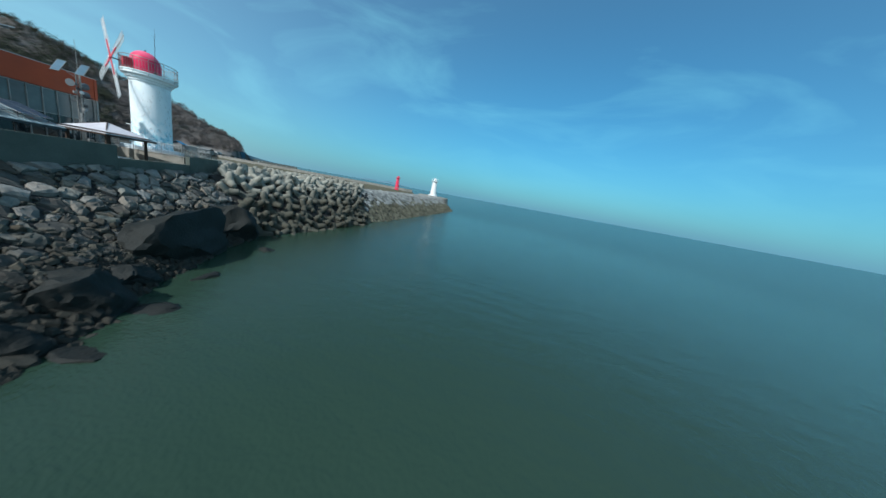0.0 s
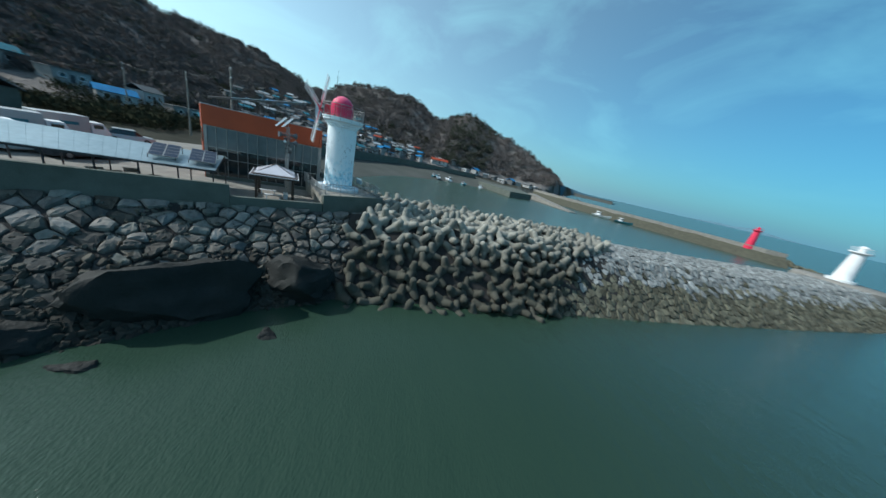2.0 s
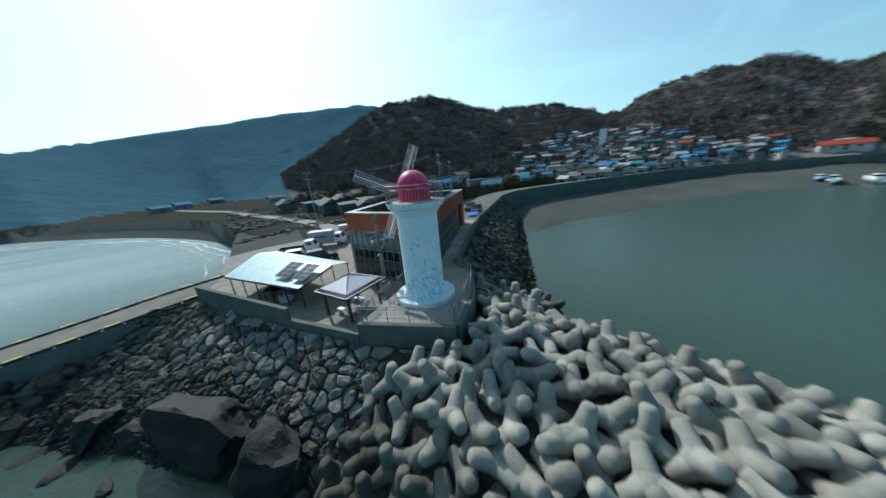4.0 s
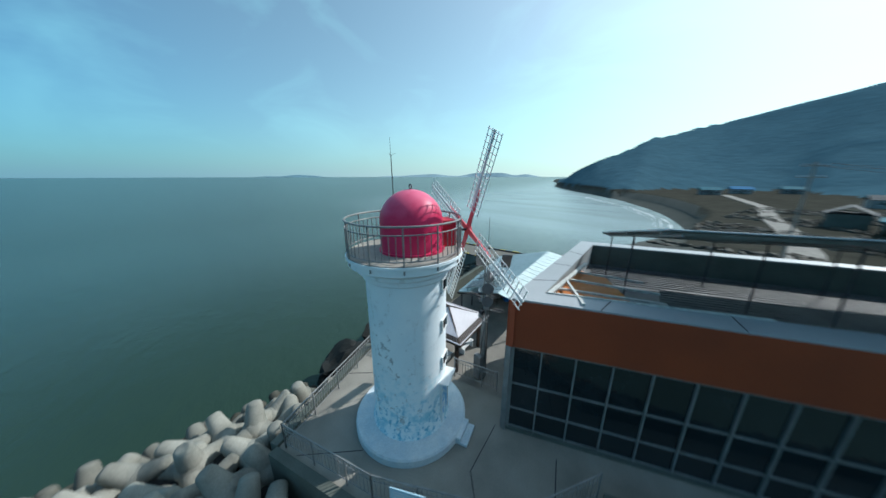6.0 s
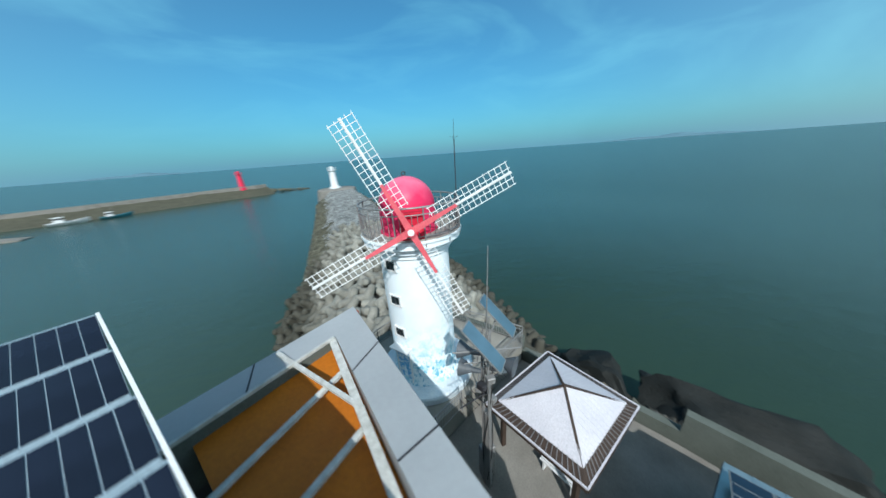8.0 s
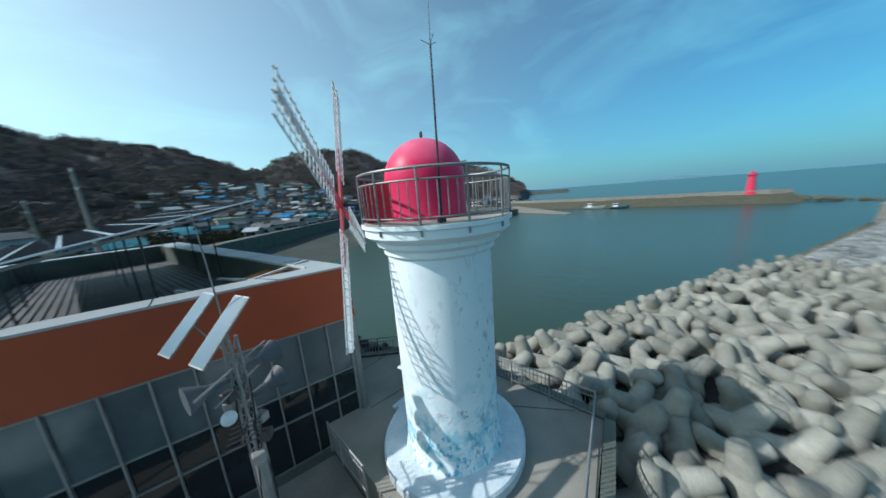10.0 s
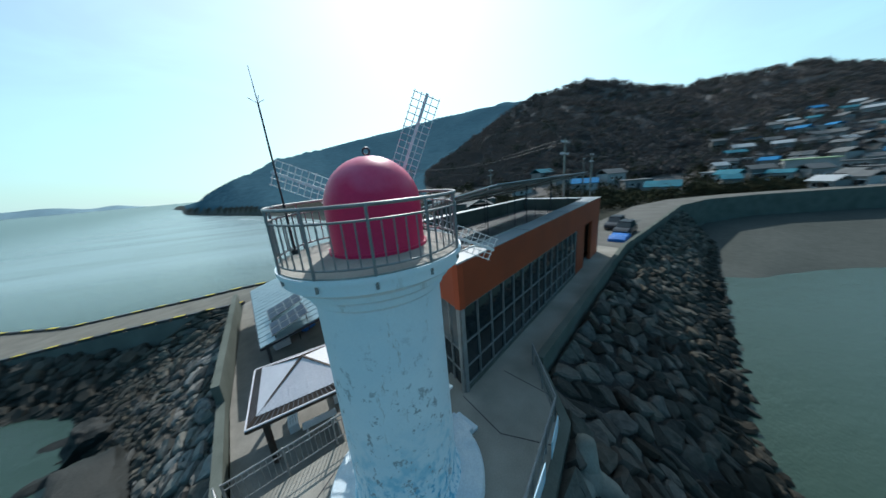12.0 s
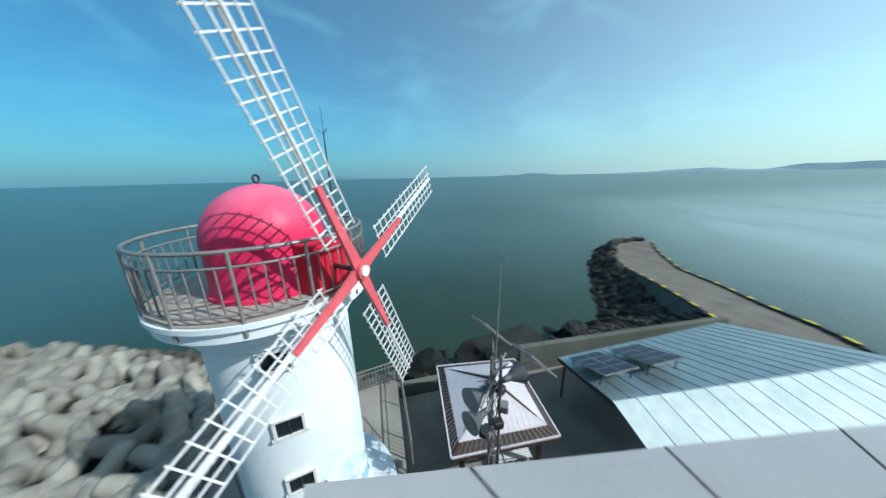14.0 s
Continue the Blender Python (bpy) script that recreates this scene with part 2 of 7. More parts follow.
def tide_and_shade(m, colour, level=-4.3, soft=1.6):
    """Weed and wet dirt below the high-water mark; a raised level also paints shade."""
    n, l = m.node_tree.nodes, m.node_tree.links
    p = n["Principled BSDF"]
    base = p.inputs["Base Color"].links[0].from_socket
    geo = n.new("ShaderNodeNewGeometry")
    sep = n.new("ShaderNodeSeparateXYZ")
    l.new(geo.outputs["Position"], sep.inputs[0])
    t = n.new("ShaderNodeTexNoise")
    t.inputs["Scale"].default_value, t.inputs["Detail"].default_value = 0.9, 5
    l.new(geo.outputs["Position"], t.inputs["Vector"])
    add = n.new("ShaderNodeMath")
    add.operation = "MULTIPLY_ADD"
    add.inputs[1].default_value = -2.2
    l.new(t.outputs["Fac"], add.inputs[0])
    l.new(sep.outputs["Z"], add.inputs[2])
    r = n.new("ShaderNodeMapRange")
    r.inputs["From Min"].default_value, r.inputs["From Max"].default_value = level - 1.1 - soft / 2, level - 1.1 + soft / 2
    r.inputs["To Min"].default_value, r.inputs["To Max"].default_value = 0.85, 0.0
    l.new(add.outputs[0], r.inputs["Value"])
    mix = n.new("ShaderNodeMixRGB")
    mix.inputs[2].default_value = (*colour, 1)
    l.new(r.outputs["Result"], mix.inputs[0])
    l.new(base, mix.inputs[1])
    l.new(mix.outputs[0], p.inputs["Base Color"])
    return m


def paler_above(m, colour, low, high):
    """Paint paler towards the top, with an uneven edge."""
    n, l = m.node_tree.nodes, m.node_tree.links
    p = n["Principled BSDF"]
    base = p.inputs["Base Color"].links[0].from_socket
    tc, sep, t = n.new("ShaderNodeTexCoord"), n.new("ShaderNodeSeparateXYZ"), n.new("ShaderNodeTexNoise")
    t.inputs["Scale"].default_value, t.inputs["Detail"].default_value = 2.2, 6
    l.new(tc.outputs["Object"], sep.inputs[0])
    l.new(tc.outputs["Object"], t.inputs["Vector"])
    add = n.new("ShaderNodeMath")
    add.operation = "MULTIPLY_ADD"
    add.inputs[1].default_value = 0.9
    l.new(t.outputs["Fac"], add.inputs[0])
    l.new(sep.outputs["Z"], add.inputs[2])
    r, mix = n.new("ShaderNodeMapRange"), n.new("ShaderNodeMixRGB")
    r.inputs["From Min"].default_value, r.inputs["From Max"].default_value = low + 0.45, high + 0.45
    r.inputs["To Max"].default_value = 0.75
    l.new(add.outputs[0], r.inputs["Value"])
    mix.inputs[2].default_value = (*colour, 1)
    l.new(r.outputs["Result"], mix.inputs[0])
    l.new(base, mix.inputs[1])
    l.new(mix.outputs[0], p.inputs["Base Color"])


PAINT_WHITE = tower_paint()
CONCRETE = material("concrete", (0.34, 0.32, 0.28), (0.18, 0.172, 0.15), 0.85, scale=0.45, fine=25, bump=0.4)
CONCRETE_PALE = material("pale_concrete", (0.27, 0.258, 0.232), (0.17, 0.163, 0.147), 0.85, scale=0.8, fine=22, bump=0.4)
CONCRETE_WALL = material("wall_concrete", (0.135, 0.15, 0.132), (0.085, 0.096, 0.082), 0.88, scale=0.7, fine=18, bump=0.5)
DISC = material("painted_base_concrete", (0.66, 0.70, 0.71), (0.46, 0.56, 0.62), 0.7, scale=2.2, fine=20, bump=0.4)
# weed on the tetrapods, plus shade on their lower part darkened into the colour
TETRAPOD = tide_and_shade(material("tetrapod_concrete", (0.32, 0.315, 0.275), (0.165, 0.165, 0.142), 0.9, scale=1.3, fine=18, bump=0.6, depth=0.02, per="object", spread=0.22), (0.035, 0.035, 0.026), -2.3, 2.6)
STONE_HUES = ((0.88, 1.0, 0.98), (1.05, 1.0, 0.96), (1.0, 1.0, 1.0), (1.12, 1.0, 0.88), (0.92, 0.98, 1.04))
STONE = tide_and_shade(material("revetment_stone", (0.205, 0.198, 0.182), (0.10, 0.098, 0.092), 0.85, scale=2.0, fine=14, bump=0.8, depth=0.03, per="object", spread=0.55, hues=STONE_HUES), (0.018, 0.018, 0.016), -4.0, 2.6)
STONE_HARBOUR = tide_and_shade(material("harbour_stone", (0.105, 0.097, 0.086), (0.05, 0.047, 0.043), 0.85, scale=1.7, fine=12, bump=0.9, depth=0.03, per="object", spread=0.75, hues=STONE_HUES), (0.03, 0.028, 0.022), -4.4, 2.4)
ROAD = material("road_concrete", (0.165, 0.16, 0.145), (0.10, 0.097, 0.088), 0.88, scale=0.4, fine=14, bump=0.4)
STONE_STUFF = tide_and_shade(material("rubble_stone", (0.108, 0.104, 0.09), (0.056, 0.055, 0.048), 0.85, scale=1.5, fine=12, bump=0.8, depth=0.03, per="island", spread=0.5, hues=STONE_HUES), (0.03, 0.03, 0.026), -4.6, 2.0)
STONE_PALE = material("breakwater_stone", (0.25, 0.265, 0.262), (0.15, 0.162, 0.16), 0.85, scale=1.0, fine=10, bump=0.7, depth=0.03, per="island", spread=0.35)
STONE_LOW = material("weedy_stone", (0.125, 0.122, 0.09), (0.065, 0.066, 0.05), 0.8, scale=0.8, fine=10, bump=0.7, depth=0.03, per="island", spread=0.4)
BASALT = material("black_rock", (0.020, 0.023, 0.022), (0.009, 0.011, 0.010), 0.72, scale=0.9, fine=7, bump=0.9, depth=0.05)
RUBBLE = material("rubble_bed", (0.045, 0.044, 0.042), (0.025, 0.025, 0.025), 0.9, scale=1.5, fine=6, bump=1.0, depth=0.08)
PINK = material("dome_paint", (0.72, 0.045, 0.135), (0.60, 0.018, 0.08), 0.42, scale=0.9, fine=14, bump=0.03, blotch=0.7, grained=0.09)
paler_above(PINK, (0.80, 0.20, 0.31), 8.2, 9.0)
RED_BOX = material("housing_paint", (0.62, 0.015, 0.045), (0.50, 0.012, 0.035), 0.45, scale=2, fine=25, bump=0.08)
SAIL_PINK = material("sail_bar_paint", (0.72, 0.13, 0.16), (0.58, 0.09, 0.11), 0.5, scale=3, fine=30, bump=0.1)
SAIL_WHITE = material("sail_lattice_paint", (0.78, 0.79, 0.78), (0.62, 0.64, 0.64), 0.5, scale=3, fine=30, bump=0.1)
STEEL = material("galvanised_steel", (0.30, 0.30, 0.295), (0.20, 0.20, 0.195), 0.5, 0.35, scale=3, fine=40, bump=0.1)
STEEL_DARK = material("dark_steel", (0.06, 0.06, 0.065), (0.035, 0.035, 0.04), 0.5, 0.4, scale=3, fine=40, bump=0.1)
WHITE = material("white_paint", (0.76, 0.77, 0.77), (0.62, 0.64, 0.65), 0.5, scale=0.8, fine=20, bump=0.1)
COPING = material("coping_sheet", (0.38, 0.40, 0.41), (0.31, 0.33, 0.34), 0.45, scale=0.5, fine=9, bump=0.03, grained=0.07)
ORANGE = material("orange_panel", (0.36, 0.062, 0.018), (0.27, 0.048, 0.016), 0.62, scale=0.6, fine=14, bump=0.06, grained=0.1)
ORANGE_BRIGHT = material("orange_inner_panel", (0.50, 0.155, 0.004), (0.38, 0.11, 0.004), 0.6, scale=0.8, fine=14, bump=0.1)
ROOF_GREY = material("roof_membrane", (0.125, 0.133, 0.14), (0.06, 0.066, 0.07), 0.6, scale=0.8, fine=14, bump=0.3)
WINDOW_DARK = glass_material("tinted_window", (0.018, 0.026, 0.03))
PANE_PALE = glass_material("frosted_window", (0.11, 0.135, 0.145), 0.2)
SOLAR = glass_material("solar_cells", (0.014, 0.02, 0.036), 0.1)
SOLAR.node_tree.nodes["Principled BSDF"].inputs["Specular IOR Level"].default_value = 0.3
COLLECTOR = glass_material("collector_glass", (0.012, 0.03, 0.065), 0.3)
COLLECTOR.node_tree.nodes["Principled BSDF"].inputs["Specular IOR Level"].default_value = 0.25
PANEL_FRAME = material("panel_backsheet", (0.33, 0.42, 0.47), (0.27, 0.35, 0.40), 0.4, 0.2, scale=2, fine=20, bump=0.03)
ZINC = material("zinc_roof_sheet", (0.56, 0.66, 0.65), (0.44, 0.55, 0.55), 0.5, 0.1, scale=0.5, fine=3, bump=0.04)
BLUE_SHEET = material("blue_grey_roof_sheet", (0.30, 0.38, 0.41), (0.21, 0.29, 0.32), 0.34, 0.6, scale=0.35, fine=3, bump=0.04)
TIMBER = material("dark_stained_timber", (0.055, 0.035, 0.025), (0.035, 0.022, 0.016), 0.7, scale=4, fine=30, bump=0.3)
EAVES_GREY = material("grey_eaves_slat", (0.16, 0.15, 0.155), (0.10, 0.095, 0.10), 0.6, scale=4, fine=30, bump=0.1)
SHINGLE = material("grey_roof_sheet", (0.62, 0.60, 0.63), (0.50, 0.49, 0.53), 0.5, scale=0.8, fine=20, bump=0.1)
YELLOW = material("yellow_road_paint", (0.62, 0.48, 0.03), (0.45, 0.36, 0.04), 0.7, scale=3, fine=20, bump=0.2)
BLACK = material("black_rubber", (0.018, 0.018, 0.018), rough=0.8, scale=4, fine=40)
BLUE = material("blue_tarpaulin", (0.02, 0.17, 0.52), (0.015, 0.12, 0.40), 0.5, scale=2, fine=20)
ROOF_BLUE = material("blue_roof", (0.035, 0.23, 0.44), (0.03, 0.16, 0.33), 0.5, scale=0.4, fine=8)
ROOF_RED = material("red_roof", (0.36, 0.075, 0.04), (0.25, 0.055, 0.035), 0.6, scale=0.4, fine=8)
ROOF_TEAL = material("teal_roof", (0.05, 0.22, 0.27), (0.04, 0.14, 0.18), 0.55, scale=0.4, fine=8)
ROOF_GREEN = material("pale_green_roof", (0.35, 0.45, 0.28), (0.27, 0.36, 0.22), 0.6, scale=0.4, fine=8)
ROOF_SLATE = material("grey_roof", (0.17, 0.175, 0.175), (0.11, 0.115, 0.115), 0.7, scale=0.4, fine=8)
PLASTER = material("house_plaster", (0.36, 0.36, 0.35), (0.21, 0.21, 0.205), 0.8, scale=0.3, fine=6, per="object", spread=0.4)
SAND = material("mud_beach", (0.100, 0.106, 0.098), (0.070, 0.077, 0.070), 0.75, scale=0.08, fine=1.5, bump=0.5, depth=0.05)
GRAVEL = material("gravel_ground", (0.062, 0.062, 0.052), (0.036, 0.037, 0.031), 0.9, scale=0.25, fine=8, bump=0.6, depth=0.03)
SCRUB = material("bare_woodland", (0.185, 0.168, 0.155), (0.145, 0.140, 0.135), 0.95, scale=0.02, fine=0.5, bump=1.0, depth=1.0, blotch=0.4)
# blue distance haze is put into the base colour of the far woods
HAZE_WOODS = material("haze_blue_woods", (0.058, 0.120, 0.155), (0.051, 0.105, 0.137), 1.0, scale=0.012, fine=0.12, bump=0.5, depth=2.5)
TWIGS = material("bare_tree_crowns", (0.158, 0.143, 0.134), (0.122, 0.118, 0.118), 0.95, scale=0.02, fine=1.5, bump=0, per="island", spread=0.07)
PINES = material("pine_crowns", (0.070, 0.080, 0.060), (0.054, 0.062, 0.048), 0.95, scale=0.05, fine=1.5, bump=0, per="island", spread=0.2)
BRUSH = material("winter_scrub", (0.062, 0.066, 0.040), (0.040, 0.042, 0.028), 0.95, scale=0.08, fine=2, bump=0, per="island", spread=0.5)
SEA = sea_material()
for dull in (SAND, GRAVEL, SCRUB, HAZE_WOODS, TWIGS, PINES, BRUSH):
    dull.node_tree.nodes["Principled BSDF"].inputs["Specular IOR Level"].default_value = 0.0
for dry in (TETRAPOD, STONE, STONE_HARBOUR, ROAD, STONE_STUFF, STONE_PALE, STONE_LOW, RUBBLE, CONCRETE, CONCRETE_PALE, CONCRETE_WALL):
    dry.node_tree.nodes["Principled BSDF"].inputs["Specular IOR Level"].default_value = 0.12


def thin(m, share):
    """Lets light through a crown of twigs or needles."""
    n, l = m.node_tree.nodes, m.node_tree.links
    p = n["Principled BSDF"]
    through_light, mix = n.new("ShaderNodeBsdfTranslucent"), n.new("ShaderNodeMixShader")
    l.new(p.inputs["Base Color"].links[0].from_socket, through_light.inputs["Color"])
    mix.inputs[0].default_value = share
    l.new(p.outputs["BSDF"], mix.inputs[1])
    l.new(through_light.outputs["BSDF"], mix.inputs[2])
    geo, up, unit = n.new("ShaderNodeNewGeometry"), n.new("ShaderNodeVectorMath"), n.new("ShaderNodeVectorMath")
    up.inputs[1].default_value = (0, 0, 1.6)
    unit.operation = "NORMALIZE"
    l.new(geo.outputs["Normal"], up.inputs[0])
    l.new(up.outputs["Vector"], unit.inputs[0])
    l.new(unit.outputs["Vector"], p.inputs["Normal"])
    l.new(unit.outputs["Vector"], through_light.inputs["Normal"])
    l.new(mix.outputs["Shader"], n["Material Output"].inputs["Surface"])
    return m


for matt in (ROOF_BLUE, ROOF_RED, ROOF_TEAL, ROOF_GREEN, ROOF_SLATE, PLASTER):
    matt.node_tree.nodes["Principled BSDF"].inputs["Specular IOR Level"].default_value = 0.1
    matt.node_tree.nodes["Principled BSDF"].inputs["Roughness"].default_value = 0.8
PINK.node_tree.nodes["Principled BSDF"].inputs["Specular IOR Level"].default_value = 0.25
BASALT.node_tree.nodes["Principled BSDF"].inputs["Specular IOR Level"].default_value = 0.3
for crown in (TWIGS, PINES, BRUSH):
    thin(crown, 0.3)
JETTY = material("jetty_concrete", (0.19, 0.18, 0.155), (0.12, 0.115, 0.10), 0.9, scale=0.5, fine=16, bump=0.5)
JETTY.node_tree.nodes["Principled BSDF"].inputs["Specular IOR Level"].default_value = 0.15


# ---- mesh helpers ----
def box(bm, c, s, rot=None, bevel=0.0):
    """A box of size s round c, turned by a matrix, with its edges taken off."""
    made = bmesh.ops.create_cube(bm, size=1)["verts"]
    bmesh.ops.scale(bm, vec=s, verts=made)
    if bevel:
        edges = list({e for v in made for e in v.link_edges})
        made = list({v for f in bmesh.ops.bevel(bm, geom=edges, offset=bevel, segments=1, affect="EDGES")["faces"] for v in f.verts} | {v for v in made if v.is_valid})
    if rot is not None:
        bmesh.ops.transform(bm, matrix=rot.to_4x4(), verts=made)
    bmesh.ops.translate(bm, vec=c, verts=made)


def tube(bm, a, b, r, seg=8, r2=None):
    """A round bar from a to b."""
    a, b = Vector(a), Vector(b)
    d = b - a
    m = Matrix.Translation((a + b) / 2) @ d.to_track_quat("Z", "Y").to_matrix().to_4x4()
    bmesh.ops.create_cone(bm, cap_ends=True, segments=seg, radius1=r, radius2=r if r2 is None else r2, depth=d.length, matrix=m)


def bar(bm, a, b, w, h, up=(0, 0, 1)):
    """A square bar from a to b, w wide and h high."""
    a, b = Vector(a), Vector(b)
    y = (b - a).normalized()
    x = y.cross(Vector(up)).normalized()
    z = x.cross(y)
    box(bm, (a + b) / 2, (w, (b - a).length, h), Matrix((x, y, z)).transposed())


def cord(bm, pts, r, seg=5):
    """One round cord through points."""
    rows = []
    for k, p in enumerate(pts):
        d = (pts[min(k + 1, len(pts) - 1)] - pts[max(k - 1, 0)]).normalized()
        x = d.cross(Vector((0, 0, 1)) if abs(d.z) < 0.9 else Vector((1, 0, 0))).normalized()
        y = d.cross(x)
        rows.append([bm.verts.new(p + (x * math.cos(6.2832 * j / seg) + y * math.sin(6.2832 * j / seg)) * r) for j in range(seg)])
    for a, b in zip(rows, rows[1:]):
        for j in range(seg):
            bm.faces.new((a[j], a[(j + 1) % seg], b[(j + 1) % seg], b[j]))
    bm.faces.new(rows[0][::-1])
    bm.faces.new(rows[-1])


def lathe(bm, profile, seg=48, centre=(0, 0)):
    """Turns a profile of (radius, height) round an upright axis."""
    rings = []
    for r, z in profile:
        rings.append([bm.verts.new((centre[0] + r * math.cos(2 * math.pi * k / seg), centre[1] + r * math.sin(2 * math.pi * k / seg), z)) for k in range(seg)]
                     if r > 1e-4 else [bm.verts.new((centre[0], centre[1], z))])
    for a, b in zip(rings, rings[1:]):
        for k in range(seg):
            quad = [a[k % len(a)], a[(k + 1) % len(a)], b[(k + 1) % len(b)], b[k % len(b)]]
            quad = list(dict.fromkeys(quad))
            if len(quad) > 2:
                bm.faces.new(quad)


def ring(bm, r, z, w, seg=48, centre=(0, 0), a0=0.0, a1=360.0):
    """A round rail bent to a circle."""
    whole = abs(a1 - a0) > 359.9
    n = seg if whole else seg + 1
    loops = []
    for k in range(n):
        a = radians(a0 + (a1 - a0) * k / seg)
        loops.append([bm.verts.new((centre[0] + (r + w * math.cos(b)) * math.cos(a), centre[1] + (r + w * math.cos(b)) * math.sin(a), z + w * math.sin(b)))
                      for b in (2 * math.pi * j / 8 for j in range(8))])
    for k in range(n if whole else n - 1):
        p, q = loops[k], loops[(k + 1) % n]
        for j in range(8):
            bm.faces.new((p[j], q[j], q[(j + 1) % 8], p[(j + 1) % 8]))


def prism(bm, poly, z0, z1):
    """A plate with an upright rim over a plan polygon; heights may be given point by point."""
    lo = z0 if isinstance(z0, (list, tuple)) else [z0] * len(poly)
    hi = z1 if isinstance(z1, (list, tuple)) else [z1] * len(poly)
    a = [bm.verts.new((x, y, z)) for (x, y), z in zip(poly, lo)]
    b = [bm.verts.new((x, y, z)) for (x, y), z in zip(poly, hi)]
    n = len(poly)
    bm.faces.new(a[::-1])
    bm.faces.new(b)
    for k in range(n):
        bm.faces.new((a[k], a[(k + 1) % n], b[(k + 1) % n], b[k]))


def smooth(mesh, on=True):
    mesh.polygons.foreach_set("use_smooth", [on] * len(mesh.polygons))


ORIGIN = {}


def thing(name, at, label, category, group="", rz=0.0):
    """An empty at the base of a thing, to which its parts belong."""
    ob = new(name)
    ob.empty_display_size = 0.2
    ob.matrix_basis = pose(*at, 0, 0, rz)
    ORIGIN[ob] = ob.matrix_basis.copy()
    return tagged(ob, label, category, group)


def part(name, bm, mat, parent=None, label="", here=False, soft=False):
    """Links a bmesh as one mesh object under a thing or a part. here: its numbers are the place's, not the thing's own."""
    if parent is not None and here:
        bm.transform(ORIGIN[parent].inverted())
    bmesh.ops.recalc_face_normals(bm, faces=bm.faces[:])
    me = bpy.data.meshes.new(name)
    bm.to_mesh(me)
    bm.free()
    me.materials.append(mat)
    if soft:
        smooth(me)
        me.set_sharp_from_angle(angle=radians(38))
    ob = new(name, me)
    if parent is not None:
        ob.parent = parent
        ORIGIN[ob] = ORIGIN[parent]
    else:
        ORIGIN[ob] = Matrix()
    if label:
        ob["label"] = label
    return ob


def piece(name, mesh, m, parent=None):
    """One more object on a shared mesh."""
    ob = new(name, mesh)
    ob.matrix_basis = m
    if parent is not None:
        ob.parent = parent
    return ob


def mesh_of(bm, name, mat, soft=False):
    bmesh.ops.recalc_face_normals(bm, faces=bm.faces[:])
    me = bpy.data.meshes.new(name)
    bm.to_mesh(me)
    bm.free()
    me.materials.append(mat)
    if soft:
        smooth(me)
        me.set_sharp_from_angle(angle=radians(40))
    return me


def joined(name, shapes, places, mat):
    """Many copies of a few shapes as one mesh. shapes: meshes; places: (index of the shape, matrix)."""
    bases = []
    for me in shapes:
        v = np.array([tuple(p.co) for p in me.vertices])
        bases.append((v, [tuple(f.vertices) for f in me.polygons]))
    verts, faces, count = [], [], 0
    for k, m in places:
        v, f = bases[k]
        a = np.array(m)
        verts.append(v @ a[:3, :3].T + a[:3, 3])
        faces.extend([tuple(i + count for i in q) for q in f])
        count += len(v)
    me = bpy.data.meshes.new(name)
    me.from_pydata(np.concatenate(verts).tolist(), [], faces)
    me.materials.append(mat)
    return new(name, me)


def stone_mesh(name, seed, mat, flat=0.62):
    """A rough-hewn stone about 1 m across: an uneven many-sided block with a worn rim."""
    rnd = random.Random(seed)
    n = rnd.choice((5, 5, 6, 6, 7))
    turns = sorted(2 * math.pi * (k + rnd.uniform(-0.28, 0.28)) / n for k in range(n))
    reach = [rnd.uniform(0.42, 0.6) for _ in range(n)]
    tilt = (rnd.uniform(-0.14, 0.14), rnd.uniform(-0.14, 0.14))
    bm = bmesh.new()
    rows = []
    for f, z in ((0.86, -0.5), (1.04, -0.05), (0.97, 0.28), (0.74, 0.45)):
        row = []
        for a, r in zip(turns, reach):
            x, y = 1.12 * f * r * math.cos(a) + rnd.uniform(-0.025, 0.025), f * r * math.sin(a) + rnd.uniform(-0.025, 0.025)
            row.append(bm.verts.new((x, y, (z + (tilt[0] * x + tilt[1] * y if z > 0 else 0) + rnd.uniform(-0.03, 0.03)) * flat * 1.3)))
        rows.append(row)
    for a, b in zip(rows, rows[1:]):
        for k in range(n):
            bm.faces.new((a[k], a[(k + 1) % n], b[(k + 1) % n], b[k]))
    bm.faces.new(rows[-1])
    bm.faces.new(rows[0][::-1])
    return mesh_of(bm, name, mat)


# ---- sea and land ----
SEA_Z = -6.7
bm = bmesh.new()
bmesh.ops.create_circle(bm, cap_ends=True, segments=96, radius=4700)
bmesh.ops.translate(bm, vec=(0, 0, SEA_Z), verts=bm.verts[:])
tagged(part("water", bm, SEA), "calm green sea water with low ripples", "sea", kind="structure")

COAST = [(44, 700), (50.0, 700), (51.2, 226), (54, 196), (57, 172), (62.5, 158), (70.5, 150), (74.5, 135), (77.5, 125), (84, 104), (88.5, 84), (93.5, 68), (99.5, 60), (103, 54), (107, 46), (111, 44), (115, 48), (118, 57), (119.6, 60), (120.6, 24),
         (182.8, 24), (184.4, 84), (185.4, 96), (189, 127), (195.4, 182), (200, 232), (205.2, 300), (207.5, 350), (210, 430), (210.6, 1100), (216, 1100)]
